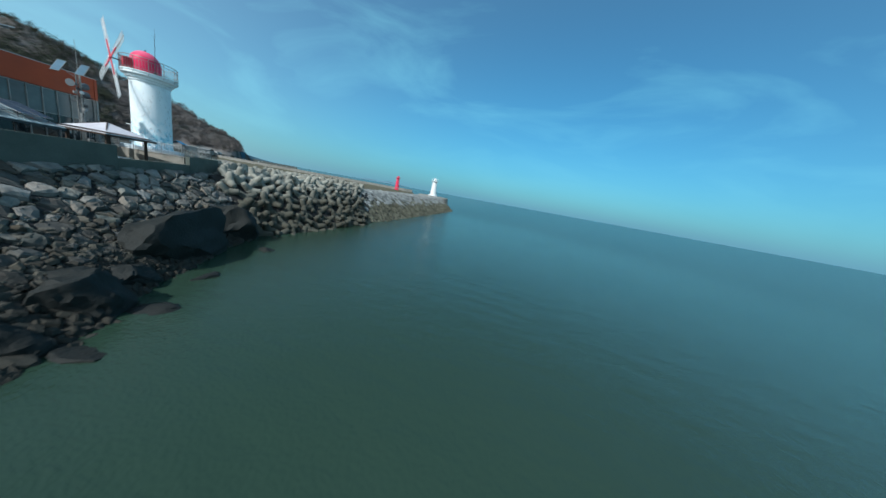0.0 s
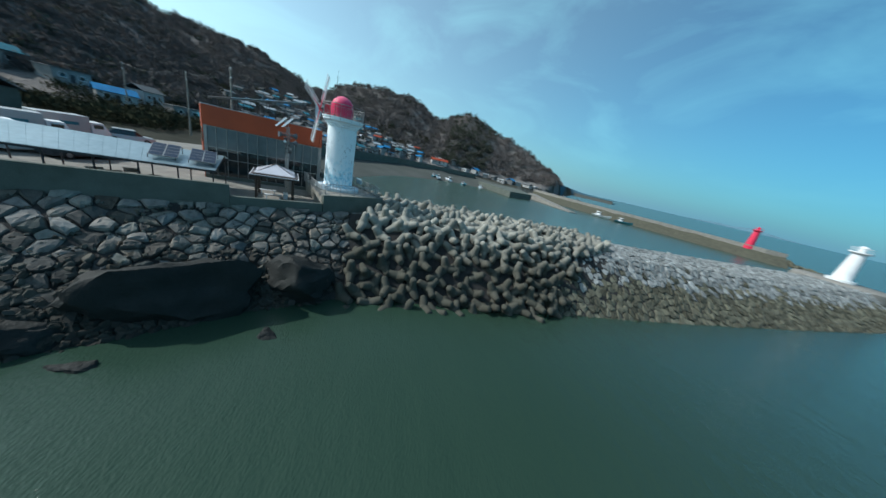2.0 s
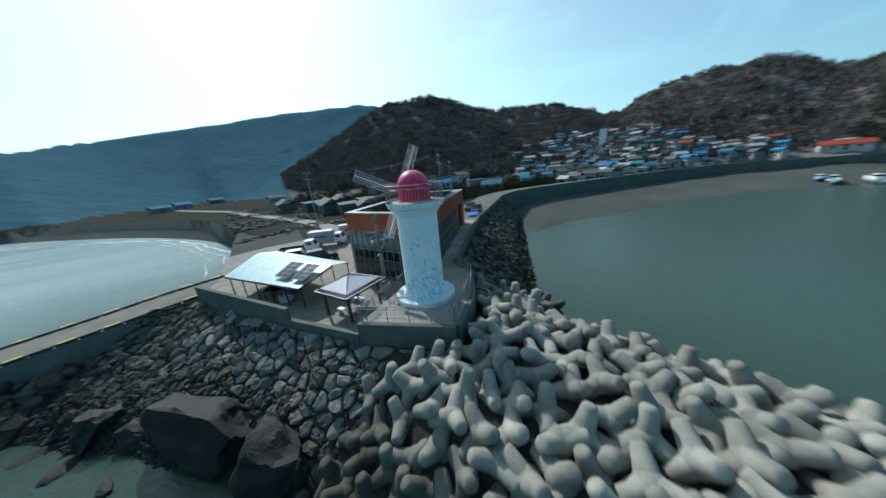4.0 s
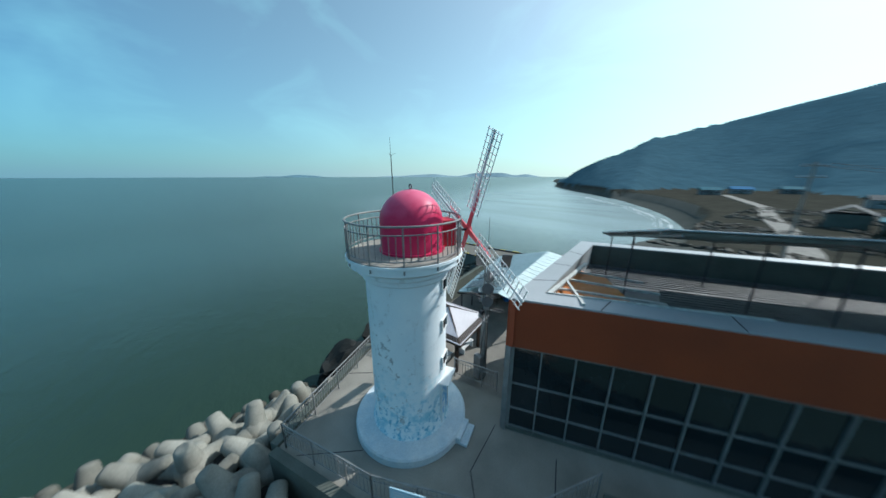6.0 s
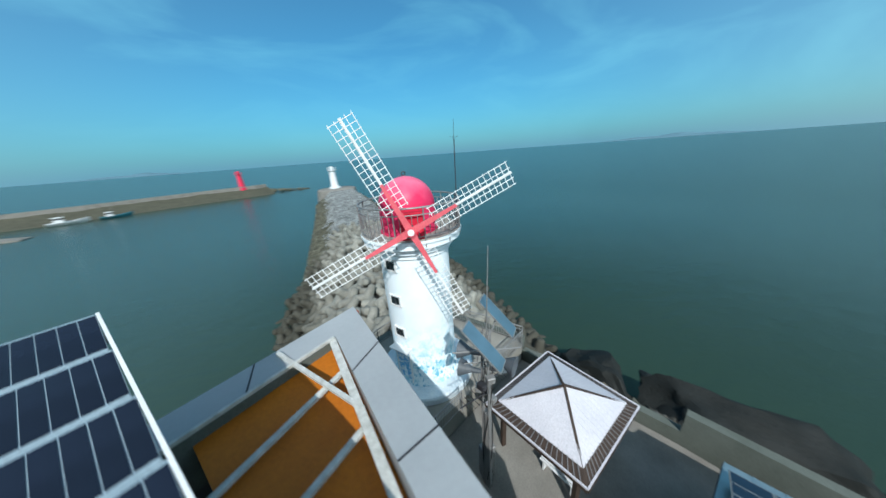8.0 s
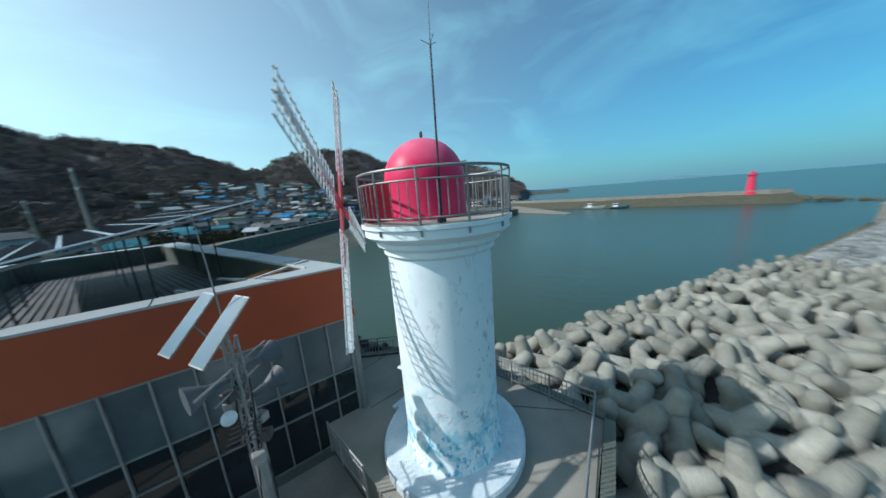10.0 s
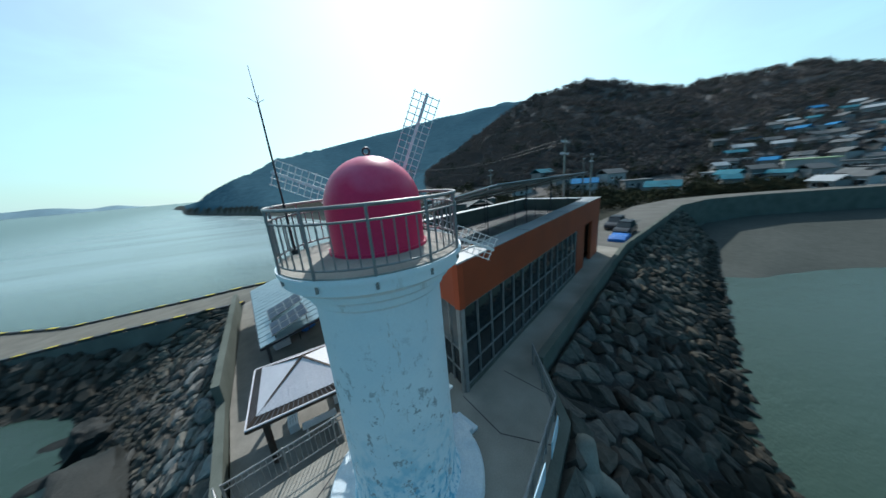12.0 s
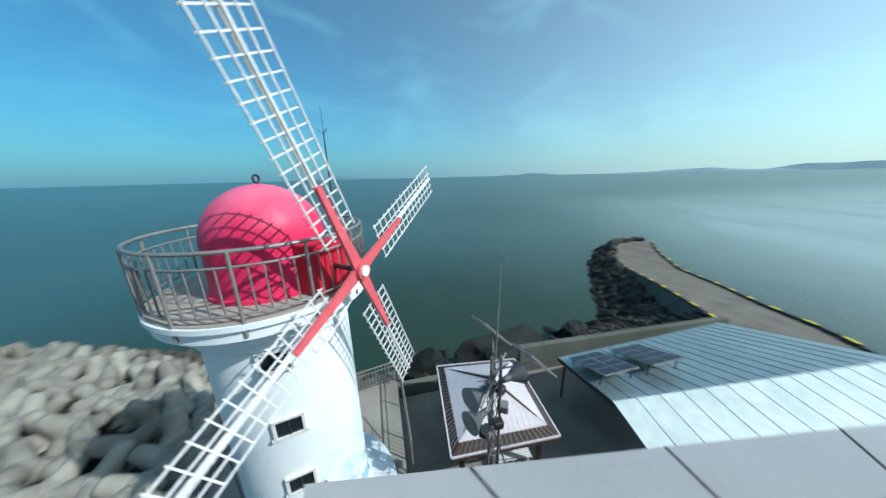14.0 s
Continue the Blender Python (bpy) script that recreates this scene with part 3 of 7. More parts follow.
RIDGE = [(44, -3), (50, 0.0), (53, 1.9), (60.7, 5.0), (66, 7.0), (70, 8.6), (73, 9.2), (76, 8.8), (79, 7.4), (81.5, 8.1), (85, 9.7), (90, 10.0), (95.6, 9.7),
         (99, 8.4), (102, 6.6), (105, 6.7), (109, 8.6), (115, 10.2), (120, 10.7), (126, 11.7), (131, 12.5), (136, 13.9), (141, 14.7), (146, 14.2), (150, 12.6),
         (155, 10.2), (160, 7.6), (165, 5.0), (169, 2.5), (174, 0.5), (180, -0.8)]
CAPE = [(135, 8), (145, 12.4), (151, 13.2), (157, 12.8), (164, 12.0), (170, 11.0), (178, 9.6), (184, 8.3), (190, 7.2), (196, 6.1), (200, 4.2), (203, 2.9), (207, 0.8), (210, -1.6), (214, -3)]


def along(table, x):
    return float(np.interp(x, [a for a, _ in table], [b for _, b in table]))


def quay_at(yaw):
    """How far from the tower the wall round the bay stands."""
    return float(np.interp(yaw, [57, 67, 72, 76.4, 79, 81, 85, 91, 96, 103.6, 111.6, 118], [196, 193, 180, 170, 168, 166, 158, 139, 118, 99, 85, 78]))


def land_height(yaw, r):
    """Height of the natural land at a heading and a distance from the tower."""
    rc = along(COAST, yaw)
    if r < rc:
        return max(-9.5, SEA_Z - (rc - r) * 0.12)
    d = r - rc
    south = np.interp(yaw, [178, 186], [0, 1])
    flat = -1.35
    shore = np.interp(d, [0, 20, 27], [SEA_Z, -4.6, flat]) if yaw < 120.2 or 178 < yaw < 198.5 else np.interp(d, [0, 5, 9], [SEA_Z, -4.6, flat]) if yaw >= 198.5 else np.interp(d, [0, 5], [-1.6, flat])
    if 57 < yaw < 118:
        quay = quay_at(yaw) - rc
        if quay > 24:
            shore = np.interp(d, [0, quay * 0.3, quay - 2, quay + 3, quay + 6], [SEA_Z, -5.6, -3.0, -2.9, flat])
    foot = np.interp(yaw, [44, 60, 75, 100, 112, 140, 165, 180, 186.5, 191.5, 196.5, 200.5, 205.5], [240, 225, 165, 120, 105, 85, 120, 300, 290, 270, 225, 238, 306])
    foot = max(foot, rc + (22 if yaw < 191.5 else 8))
    ridge_r = np.interp(yaw, [44, 60, 80, 100, 120, 150, 170], [290, 320, 340, 360, 330, 300, 330])
    ridge_z = 8 - float(np.interp(yaw, [108, 118, 136, 152], [0, 3.0, 5.0, 4.0])) + ridge_r * math.tan(radians(along(RIDGE, yaw)))
    near = max(0.0, ridge_z - flat) * (1 - south)
    t = np.clip((r - foot) / max(ridge_r - foot, 20), 0, 1.6)
    rise = near * (t ** 1.25 if t < 1 else 1 - 0.5 * (t - 1))
    cape_r = np.interp(yaw, [188, 197, 203, 208, 211], [640, 480, 400, 430, 560])
    cape_z = 8 + cape_r * math.tan(radians(along(CAPE, yaw))) if yaw > 135 else 0.0
    start = max(foot, np.interp(yaw, [188, 196], [260, 200]))
    s = np.clip((r - start) / max(cape_r - start, 40), 0, 1.5)
    far = max(0.0, cape_z - flat) * (s ** 1.1 if s < 1 else 1 - 0.6 * (s - 1))
    z = shore + max(rise, far)
    p = heading(yaw) * r
    rough = noise.fractal(Vector((p.x, p.y, 3.0)) * 0.02, 0.9, 2.0, 5)
    return z + rough * min(6.0, max(0.0, (z + 1.3) * 0.19)) * (1 - 0.7 * float(np.interp(yaw, [150, 172], [0, 1])))


yaws = np.arange(43.0, 215.1, 0.7)
radii = np.unique(np.concatenate([np.arange(24, 60, 4.0), np.arange(60, 260, 6.0), np.arange(260, 420, 9.0), np.arange(420, 1000, 28.0)]))
verts, faces, kinds = [], [], []
for a in yaws:
    h = heading(float(a))
    for r in radii:
        verts.append((h.x * r, h.y * r, land_height(float(a), float(r))))
nr = len(radii)
for i in range(len(yaws) - 1):
    for j in range(nr - 1):
        q = (i * nr + j, i * nr + j + 1, (i + 1) * nr + j + 1, (i + 1) * nr + j)
        z = sum(verts[k][2] for k in q) / 4
        faces.append(q)
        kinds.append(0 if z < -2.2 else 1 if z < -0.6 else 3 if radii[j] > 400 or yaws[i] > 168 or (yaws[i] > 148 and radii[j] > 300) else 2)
me = bpy.data.meshes.new("ground")
me.from_pydata(verts, [], faces)
for m in (SAND, GRAVEL, SCRUB, HAZE_WOODS):
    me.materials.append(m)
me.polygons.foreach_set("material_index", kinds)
smooth(me)
tagged(new("ground", me), "mud beach, gravel flats and bare brown winter hillsides", "ground", kind="structure")

# bare trees and a few pines that cover the hills
rnd = random.Random(4)


def clump(name, seed, n, wide, high, mat):
    """A crown of many small blades with gaps between."""
    r = random.Random(seed)
    v, f = [], []
    for _ in range(n):
        a, u = r.uniform(0, 6.283), r.random() ** 0.6
        c = Vector((math.cos(a) * wide * u, math.sin(a) * wide * u, high * (0.15 + 0.85 * r.random() ** 0.8) * (1 - 0.45 * u)))
        k = len(v)
        for _ in range(3):
            v.append(tuple(c + Vector((r.gauss(0, 1), r.gauss(0, 1), r.gauss(0, 1.2))) * wide * 0.125))
        f.append((k, k + 1, k + 2))
    me = bpy.data.meshes.new(name)
    me.from_pydata(v, [], f)
    me.materials.append(mat)
    return me


bare = [clump("crown", s, 62, 2.2, 3.2, TWIGS) for s in range(5)]
pine = [clump("pine", 40 + s, 80, 2.2, 4.4, PINES) for s in range(3)]
wood, pines = [], []
while len(wood) < 12500:
    yaw, r = rnd.uniform(50, 206), rnd.uniform(110, 700) if rnd.random() < 0.35 else rnd.uniform(110, 370)
    z = land_height(yaw, r)
    if z < 3.0 or (80 < yaw < 122 and z < 22 and rnd.random() < 0.3):
        continue
    p = heading(yaw) * r
    s = rnd.uniform(0.7, 1.5)
    m = Matrix.Translation((p.x, p.y, z - 0.5)) @ Matrix.Rotation(rnd.uniform(0, 6.28), 4, "Z") @ Matrix.Diagonal((s, s, s * rnd.uniform(0.8, 1.3), 1))
    if r > 400 or yaw > 168 or (yaw > 148 and r > 300):
        continue
    elif (66 < yaw < 76 and rnd.random() < 0.55) or rnd.random() < 0.04:
        pines.append((rnd.randrange(3), m))
    else:
        wood.append((rnd.randrange(5), m))
tagged(joined("woodland", bare, wood, TWIGS), "bare brown winter trees covering the hillsides", "trees", kind="stuff")
tagged(joined("pine_grove", pine, pines, PINES), "dark green pines among the bare trees", "trees", kind="stuff")

# low islands on the horizon, haze painted in, paler for the two sunward ones
for k, (yaw, dist, half, high) in enumerate(((222, 4300, 700, 95), (236, 4200, 900, 46), (262, 4300, 500, 36), (300, 4300, 800, 50), (28, 4400, 500, 40))):
    bm = bmesh.new()
    h = heading(yaw)
    side = Vector((h.y, -h.x, 0))
    low, top, back = [], [], []
    for i in range(41):
        u = i / 20 - 1
        z = high * (1 - abs(u) ** 1.6) * (0.7 + 0.5 * noise.noise(Vector((u * 3, k * 7.0, 0.5)))) if abs(u) < 1 else 0
        c = h * dist + side * half * u
        low.append(bm.verts.new((c.x, c.y, SEA_Z - 0.5)))
        top.append(bm.verts.new((c.x + h.x * 120, c.y + h.y * 120, SEA_Z + max(z, 0))))
        back.append(bm.verts.new((c.x + h.x * 260, c.y + h.y * 260, SEA_Z - 0.5)))
    for i in range(40):
        bm.faces.new((low[i], low[i + 1], top[i + 1], top[i]))
        bm.faces.new((top[i], top[i + 1], back[i + 1], back[i]))
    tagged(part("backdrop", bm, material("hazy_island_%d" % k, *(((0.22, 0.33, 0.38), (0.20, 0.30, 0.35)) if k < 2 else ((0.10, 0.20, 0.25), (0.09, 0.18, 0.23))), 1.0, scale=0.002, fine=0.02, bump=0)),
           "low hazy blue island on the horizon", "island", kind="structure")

# ---- paved ground round the tower ----
UPPER = [(1.6, 4.6), (-2.0, 2.7), (-5.2, -0.1), (-6.1, -2.9), (-24.0, -14.6), (-26.0, -18.0), (-19.0, -15.0), (-2.3, -3.7), (5.1, -0.5)]
LOWER = [(5.12, -0.52), (7.7, -6.4), (12.0, -18.3), (12.7, -20.3), (10.2, -26.2), (10.5, -29.0), (8.8, -37.0), (4.0, -38.0), (-14.0, -35.0), (-26.0, -26.0), (-26.0, -18.05), (-19.0, -15.05), (-2.3, -3.75)]
bm = bmesh.new()
prism(bm, UPPER, -3.5, 0.0)
tagged(part("pavement", bm, CONCRETE), "grey cast concrete terrace round the lighthouse", "terrace", kind="structure")
bm = bmesh.new()
prism(bm, LOWER, -9.0, -1.2)
tagged(part("pavement", bm, CONCRETE_PALE), "pale dusty concrete yard below the terrace", "yard", kind="structure")


def strip(bm, line, width, z0, z1, side=1):
    """A wall or road along a plan line, to one side of it."""
    n = len(line)
    out = []
    for k in range(n):
        a, b = Vector(line[max(k - 1, 0)]), Vector(line[min(k + 1, n - 1)])
        d = (b - a).normalized()
        out.append((line[k][0] + side * d.y * width, line[k][1] - side * d.x * width))
    for k in range(n - 1):
        prism(bm, [line[k], line[k + 1], out[k + 1], out[k]], z0, z1)


bm = bmesh.new()
for line in ([(-2.45, -2.3, 0.002), (-3.1, -0.4, 0.002), (-4.6, 0.6, 0.002)], [(-0.3, 2.2, 0.002), (0.9, 4.1, 0.002)], [(2.2, -0.9, 0.002), (3.9, 1.5, 0.002)], [(-4.6, -3.0, 0.002), (-5.6, -1.2, 0.002)]):
    for a, b in zip(line, line[1:]):
        bar(bm, a, b, 0.035, 0.006)
tagged(part("trim_joint", bm, STEEL_DARK), "dark expansion joints in the terrace concrete", "joint", kind="structure")
QUAY = [(-24, -14.6), (-38, -21.5), (-52, -28.5), (-62, -30.5), (-72, -28.5), (-89, -21.5), (-110, -12), (-131, -2), (-150, 12), (-165, 40), (-178, 75)]
bm = bmesh.new()
strip(bm, QUAY, 7.0, -5.5, 0.006, -1)
tagged(part("road", bm, ROAD), "worn grey concrete quay road curving round the bay", "road", kind="structure")
bm = bmesh.new()
strip(bm, [(-6.1, -2.9)] + QUAY, 0.35, -5.4, 0.45, 1)
tagged(part("wall_quay", bm, CONCRETE_WALL), "stained concrete quay wall with a low parapet", "wall", kind="structure")
for name, line, top in (("wall_terrace", [(1.6, 4.6), (5.2, -0.45)], 0.12), ("wall_garden", [(5.2, -0.45), (7.75, -6.4)], -0.62), ("wall_yard", [(7.75, -6.4), (12.05, -18.3), (12.4, -19.3)], 0.25),
                        ("wall_harbour", [(-6.1, -2.9), (-5.2, -0.1), (-2.0, 2.7), (1.6, 4.6)], 0.1)):
    bm = bmesh.new()
    strip(bm, line, 0.32, -2.4, top, -1)
    tagged(part(name, bm, CONCRETE_WALL), "weathered grey-green concrete sea wall", "wall", kind="structure")


bm = bmesh.new()
strip(bm, [(16.0, -215.0), (9.0, -187.0), (-3.0, -140.0), (-6.0, -104.0), (-9.6, -80.0), (-11.6, -58.5), (-11.6, -44.0), (-8.0, -35.0)], 3.4, -3.0, -1.12, 1)
tagged(part("road", bm, CONCRETE_PALE), "narrow pale concrete road along the cove", "road", kind="structure")
bm = bmesh.new()
prism(bm, [(8.6, -36.5), (8.0, -43.5), (6.4, -54.5), (4.6, -66.2), (-8.0, -66.0), (-2.0, -35.5)], -9.0, [-1.25, -1.6, -1.9, -1.7, -1.4, -1.25])
tagged(part("bank", bm, SAND), "grey shingle bank between the yard and the cove", "beach", kind="structure")

# ---- rubble slopes ----
def resample(line, n):
    p = np.array(line, float)
    s = np.r_[0, np.cumsum(np.hypot(*np.diff(p, axis=0).T))]
    t = np.linspace(0, s[-1], n)
    return np.c_[np.interp(t, s, p[:, 0]), np.interp(t, s, p[:, 1])]


def slope_at(inner, outer, profile, u, v):
    """A point on the slope between two plan lines: u along, v down it."""
    k = u * (len(inner) - 1)
    i = min(int(k), len(inner) - 2)
    f = k - i
    a, b = inner[i] * (1 - f) + inner[i + 1] * f, outer[i] * (1 - f) + outer[i + 1] * f
    x, y = a * (1 - v) + b * v
    z = float(np.interp(v, [q[0] for q in profile], [q[1] for q in profile]))
    return Vector((x, y, z + 0.25 * noise.noise(Vector((x, y, 0)) * 0.35)))


def slope(name, inner, outer, profile, label, n=60, m=16):
    a, b = resample(inner, n), resample(outer, n)
    bm = bmesh.new()
    grid = [[bm.verts.new(slope_at(a, b, profile, i / (n - 1), j / (m - 1))) for j in range(m)] for i in range(n)]
    for i in range(n - 1):
        for j in range(m - 1):
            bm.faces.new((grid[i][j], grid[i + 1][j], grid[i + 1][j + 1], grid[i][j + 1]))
    ob = part(name, bm, RUBBLE, soft=True)
    tagged(ob, label, "revetment", kind="structure")
    return ob, a, b


def cover(a, b, profile, step, size, seed, v0=0.0, v1=1.0, count=6, lift=0.05):
    """Places for stones laid over a slope in loose courses."""
    r = random.Random(seed)
    length = float(np.hypot(*np.diff((a + b) / 2, axis=0).T).sum())
    depth = float(np.hypot(*(b - a).T).mean()) * 1.15
    out = []
    rows = max(1, int(depth * (v1 - v0) / (step * 0.85)))
    for j in range(rows):
        cols = int(length / step)
        for i in range(cols):
            u = (i + r.uniform(0.1, 0.9) + 0.5 * (j % 2)) / (cols + 0.5)
            v = v0 + (v1 - v0) * (j + r.uniform(0.15, 0.85)) / rows
            if not 0 <= u <= 1:
                continue
            p = slope_at(a, b, profile, u, v)
            du, dv = slope_at(a, b, profile, min(u + 0.01, 1), v) - slope_at(a, b, profile, max(u - 0.01, 0), v), slope_at(a, b, profile, u, min(v + 0.04, 1)) - slope_at(a, b, profile, u, max(v - 0.04, 0))
            nrm = du.cross(dv).normalized()
            if nrm.z < 0:
                nrm = -nrm
            s = size * r.uniform(0.65, 1.4) * (1.35 if r.random() < 0.12 else 1)
            q = nrm.to_track_quat("Z", "Y") @ Euler((r.gauss(0, 0.1), r.gauss(0, 0.1), r.uniform(0, 6.28))).to_quaternion()
            out.append((r.randrange(count), Matrix.LocRotScale(p + nrm * (lift + 0.1 * s), q, (s, s * r.uniform(0.7, 1.0), s * r.uniform(0.75, 1.1)))))
    return out


def clip(poly, p, n):
    """Cuts a polygon off at a line through p, keeping the side against n."""
    out = []
    for k in range(len(poly)):
        a, b = poly[k], poly[(k + 1) % len(poly)]
        da, db = (a - p).dot(n), (b - p).dot(n)
        if da <= 0:
            out.append(a)
        if (da < 0) != (db < 0) and abs(da - db) > 1e-9:
            out.append(a + (b - a) * (da / (da - db)))
    return out


def cells(length, depth, wide, high, seed, jitter=0.36):
    """Fitted stones in loose courses over a sheet of that length and depth: one polygon each."""
    r = random.Random(seed)
    rows, cols = max(2, round(depth / high)), max(2, round(length / wide))
    sites = {}
    for j in range(rows):
        for i in range(cols + 1):
            sites[j, i] = Vector(((i + 0.5 * (j % 2) + r.uniform(-jitter, jitter)) * length / cols, (j + 0.5 + r.uniform(-jitter, jitter)) * depth / rows))
    out = []
    for (j, i), c in sites.items():
        poly = [c + Vector(q) for q in ((-wide, -high), (wide, -high), (wide, high), (-wide, high))]
        for dj in (-2, -1, 0, 1, 2):
            for di in (-2, -1, 0, 1, 2):
                o = sites.get((j + dj, i + di))
                if o is not None and (dj or di):
                    poly = clip(poly, (c + o) / 2, (o - c).normalized())
        if len(poly) > 2:
            out.append((c, poly))
    return out


def fitted_stone(c, poly, at, r, proud=0.2, tip=0.13, snug=0.80):
    """Corners and faces of one roughly fitted stone. at(s, d, up): the place over the sheet."""
    poly = [q for k, q in enumerate(poly) if (q - poly[k - 1]).length > 0.12]
    if len(poly) < 3:
        return None
    rim = []
    for k, q in enumerate(poly):
        nxt = poly[(k + 1) % len(poly)]
        rim.append(c + (q - c) * r.uniform(snug, min(snug + 0.14, 0.99)))
        if (nxt - q).length > 0.42:
            rim.append(c + ((q + nxt) / 2 - c) * r.uniform(snug + 0.04, 1.0))
    lift, lean = r.uniform(0.45, 1.6) * proud, (r.gauss(0, tip), r.gauss(0, tip))
    top = c + Vector((r.gauss(0, 0.08), r.gauss(0, 0.06)))
    v = []
    for f, up in ((0.96, -0.8), (1.0, 0.2), (0.88, 0.78), (0.5, 1.0)):
        for q in rim:
            e = top + (q - top) * f * r.uniform(0.93, 1.04)
            v.append(at(e.x, e.y, lift * up + ((e - c).x * lean[0] + (e - c).y * lean[1] + r.gauss(0, 0.028) if up > 0 else 0)))
    n = len(rim)
    f = [(a * n + k, a * n + (k + 1) % n, (a + 1) * n + (k + 1) % n, (a + 1) * n + k) for a in range(3) for k in range(n)]
    return v, f + [tuple(range(3 * n, 4 * n))]


def on_slope(a, b, profile):
    """Length and depth of a slope, and the place over it."""
    length = float(np.hypot(*np.diff((a + b) / 2, axis=0).T).sum())
    depth = float(np.hypot(*(b - a).T).mean()) * 1.18

    def at(s, d, up):
        u, v = min(max(s / length, 0.0), 1.0), min(max(d / depth, 0.0), 1.0)
        du = slope_at(a, b, profile, min(u + 0.01, 1), v) - slope_at(a, b, profile, max(u - 0.01, 0), v)
        dv = slope_at(a, b, profile, u, min(v + 0.04, 1)) - slope_at(a, b, profile, u, max(v - 0.04, 0))
        nrm = du.cross(dv).normalized()
        return slope_at(a, b, profile, u, v) + (nrm if nrm.z > 0 else -nrm) * up

    return length, depth, at


def pile(name, stones, mat):
    """Many fitted stones as one mesh."""
    verts, faces = [], []
    for v, f in stones:
        k = len(verts)
        verts.extend(tuple(q) for q in v)
        faces.extend(tuple(i + k for i in q) for q in f)
    me = bpy.data.meshes.new(name)
    me.from_pydata(verts, [], faces)
    me.materials.append(mat)
    return new(name, me)


STONES = [stone_mesh("stone", 100 + k, STONE) for k in range(8)]
SEAWARD = [(0, -1.42), (0.25, -2.7), (0.5, -4.2), (0.75, -5.6), (1, -7.2)]
slope_sea, SA, SB = slope("slope_sea", [(2.0, 5.2), (5.45, -0.3), (8.0, -6.3), (12.3, -18.2), (12.9, -20.0), (16.0, -20.8)],
                          [(8.5, 7.0), (11.6, 3.3), (13.8, -2.6), (18.5, -9.5), (22.3, -13.8), (25.0, -17.8)], SEAWARD, "rubble slope of grey stones below the sea wall")
HARBOUR = [(0, -0.5), (0.3, -2.4), (0.65, -4.8), (1, -7.2)]
slope_harbour, HA, HB = slope("slope_harbour", [(-2.2, 3.0), (-5.6, 0.0), (-6.6, -2.6), (-24.2, -14.2), (-38.2, -21.1), (-52, -28.2)],
                              [(-9.0, 9.0), (-13.5, 5.4), (-18.5, -0.5), (-36.0, -11.5), (-42.0, -15.6), (-54, -22)], HARBOUR, "dark rubble slope below the quay wall", n=70)
JETTY_SIDE = [(0, -4.5), (0.5, -5.9), (1, -7.3)]
slope_jetty, JA, JB = slope("slope_jetty", [(15.5, -20.7), (25.0, -22.6), (39.5, -25.0), (52.3, -30.3), (56.0, -38.0)], [(24.5, -16.8), (31.0, -18.6), (41.5, -21.6), (54.5, -27.6), (58.6, -37.5)],
                            JETTY_SIDE, "dark stones piled along the jetty", n=50, m=10)


# ---- breakwater ----
def spine(y):
    return 0.6 - 0.00035 * max(y - 20, 0) ** 2 - 0.012 * y


def mound(x, y, crest, half=4.2, base=11.6):
    """Height of the breakwater's core."""
    end = max(0.0, y - 106.0)
    d = math.hypot(x - spine(min(y, 106)), end)
    return float(np.interp(d, [0, half, base], [crest, crest, -7.6]))


bm = bmesh.new()
ys = np.concatenate([np.arange(2.0, 40, 1.6), np.arange(40, 121, 2.7)])
us = np.linspace(-12.5, 12.5, 33)
grid = []
for y in ys:
    crest = float(np.interp(y, [2, 6, 24, 40, 110], [-1.45, -1.35, -1.35, -1.75, -1.7]))
    grid.append([bm.verts.new((spine(min(y, 106)) + u, y, mound(spine(min(y, 106)) + u, y, crest))) for u in us])
for i in range(len(ys) - 1):
    for j in range(len(us) - 1):
        bm.faces.new((grid[i][j], grid[i][j + 1], grid[i + 1][j + 1], grid[i + 1][j]))
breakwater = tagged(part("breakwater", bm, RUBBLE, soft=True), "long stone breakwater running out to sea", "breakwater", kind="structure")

rnd = random.Random(11)
high, low = [], []


def on_mound(s, d, up):
    y, u = 21.0 + s, d - 11.3
    tilt = 0.0 if abs(u) < 4.2 else math.copysign(0.7, u)
    x = spine(min(y, 106)) + u
    return Vector((x + up * math.sin(tilt), y, mound(x, y, -1.7) + up * math.cos(tilt)))


for c, poly in cells(96.0, 22.6, 0.82, 0.62, 12, 0.42):
    y, u = 21.0 + c.x, c.y - 11.3
    if y < np.interp(u, [-11, -7, -3, 1.5, 5, 10], [24, 29, 37, 36, 28, 23]) - 2.0:
        continue
    z = on_mound(c.x, c.y, 0).z
    if z < -7.3:
        continue
    made = fitted_stone(c, poly, on_mound, rnd, 0.14, 0.16, 0.90)
    if made:
        (high if z > -3.6 + rnd.gauss(0, 0.6) else low).append(made)
tagged(pile("paving_stones", high, STONE_PALE), "pale fitted stones paving the breakwater", "stones", kind="stuff")
tagged(pile("weedy_stones", low, STONE_LOW), "olive weed-covered stones at the waterline", "stones", kind="stuff")

# ---- jetty and far pier ----
JETTY_NEAR = [(12.7, -20.3, -1.22), (18.0, -21.6, -2.0), (25.0, -22.8, -2.9), (33.0, -23.8, -4.0), (39.5, -25.2, -4.9), (47.0, -27.6, -5.0), (52.3, -30.5, -5.0), (55.0, -34.5, -5.0)]
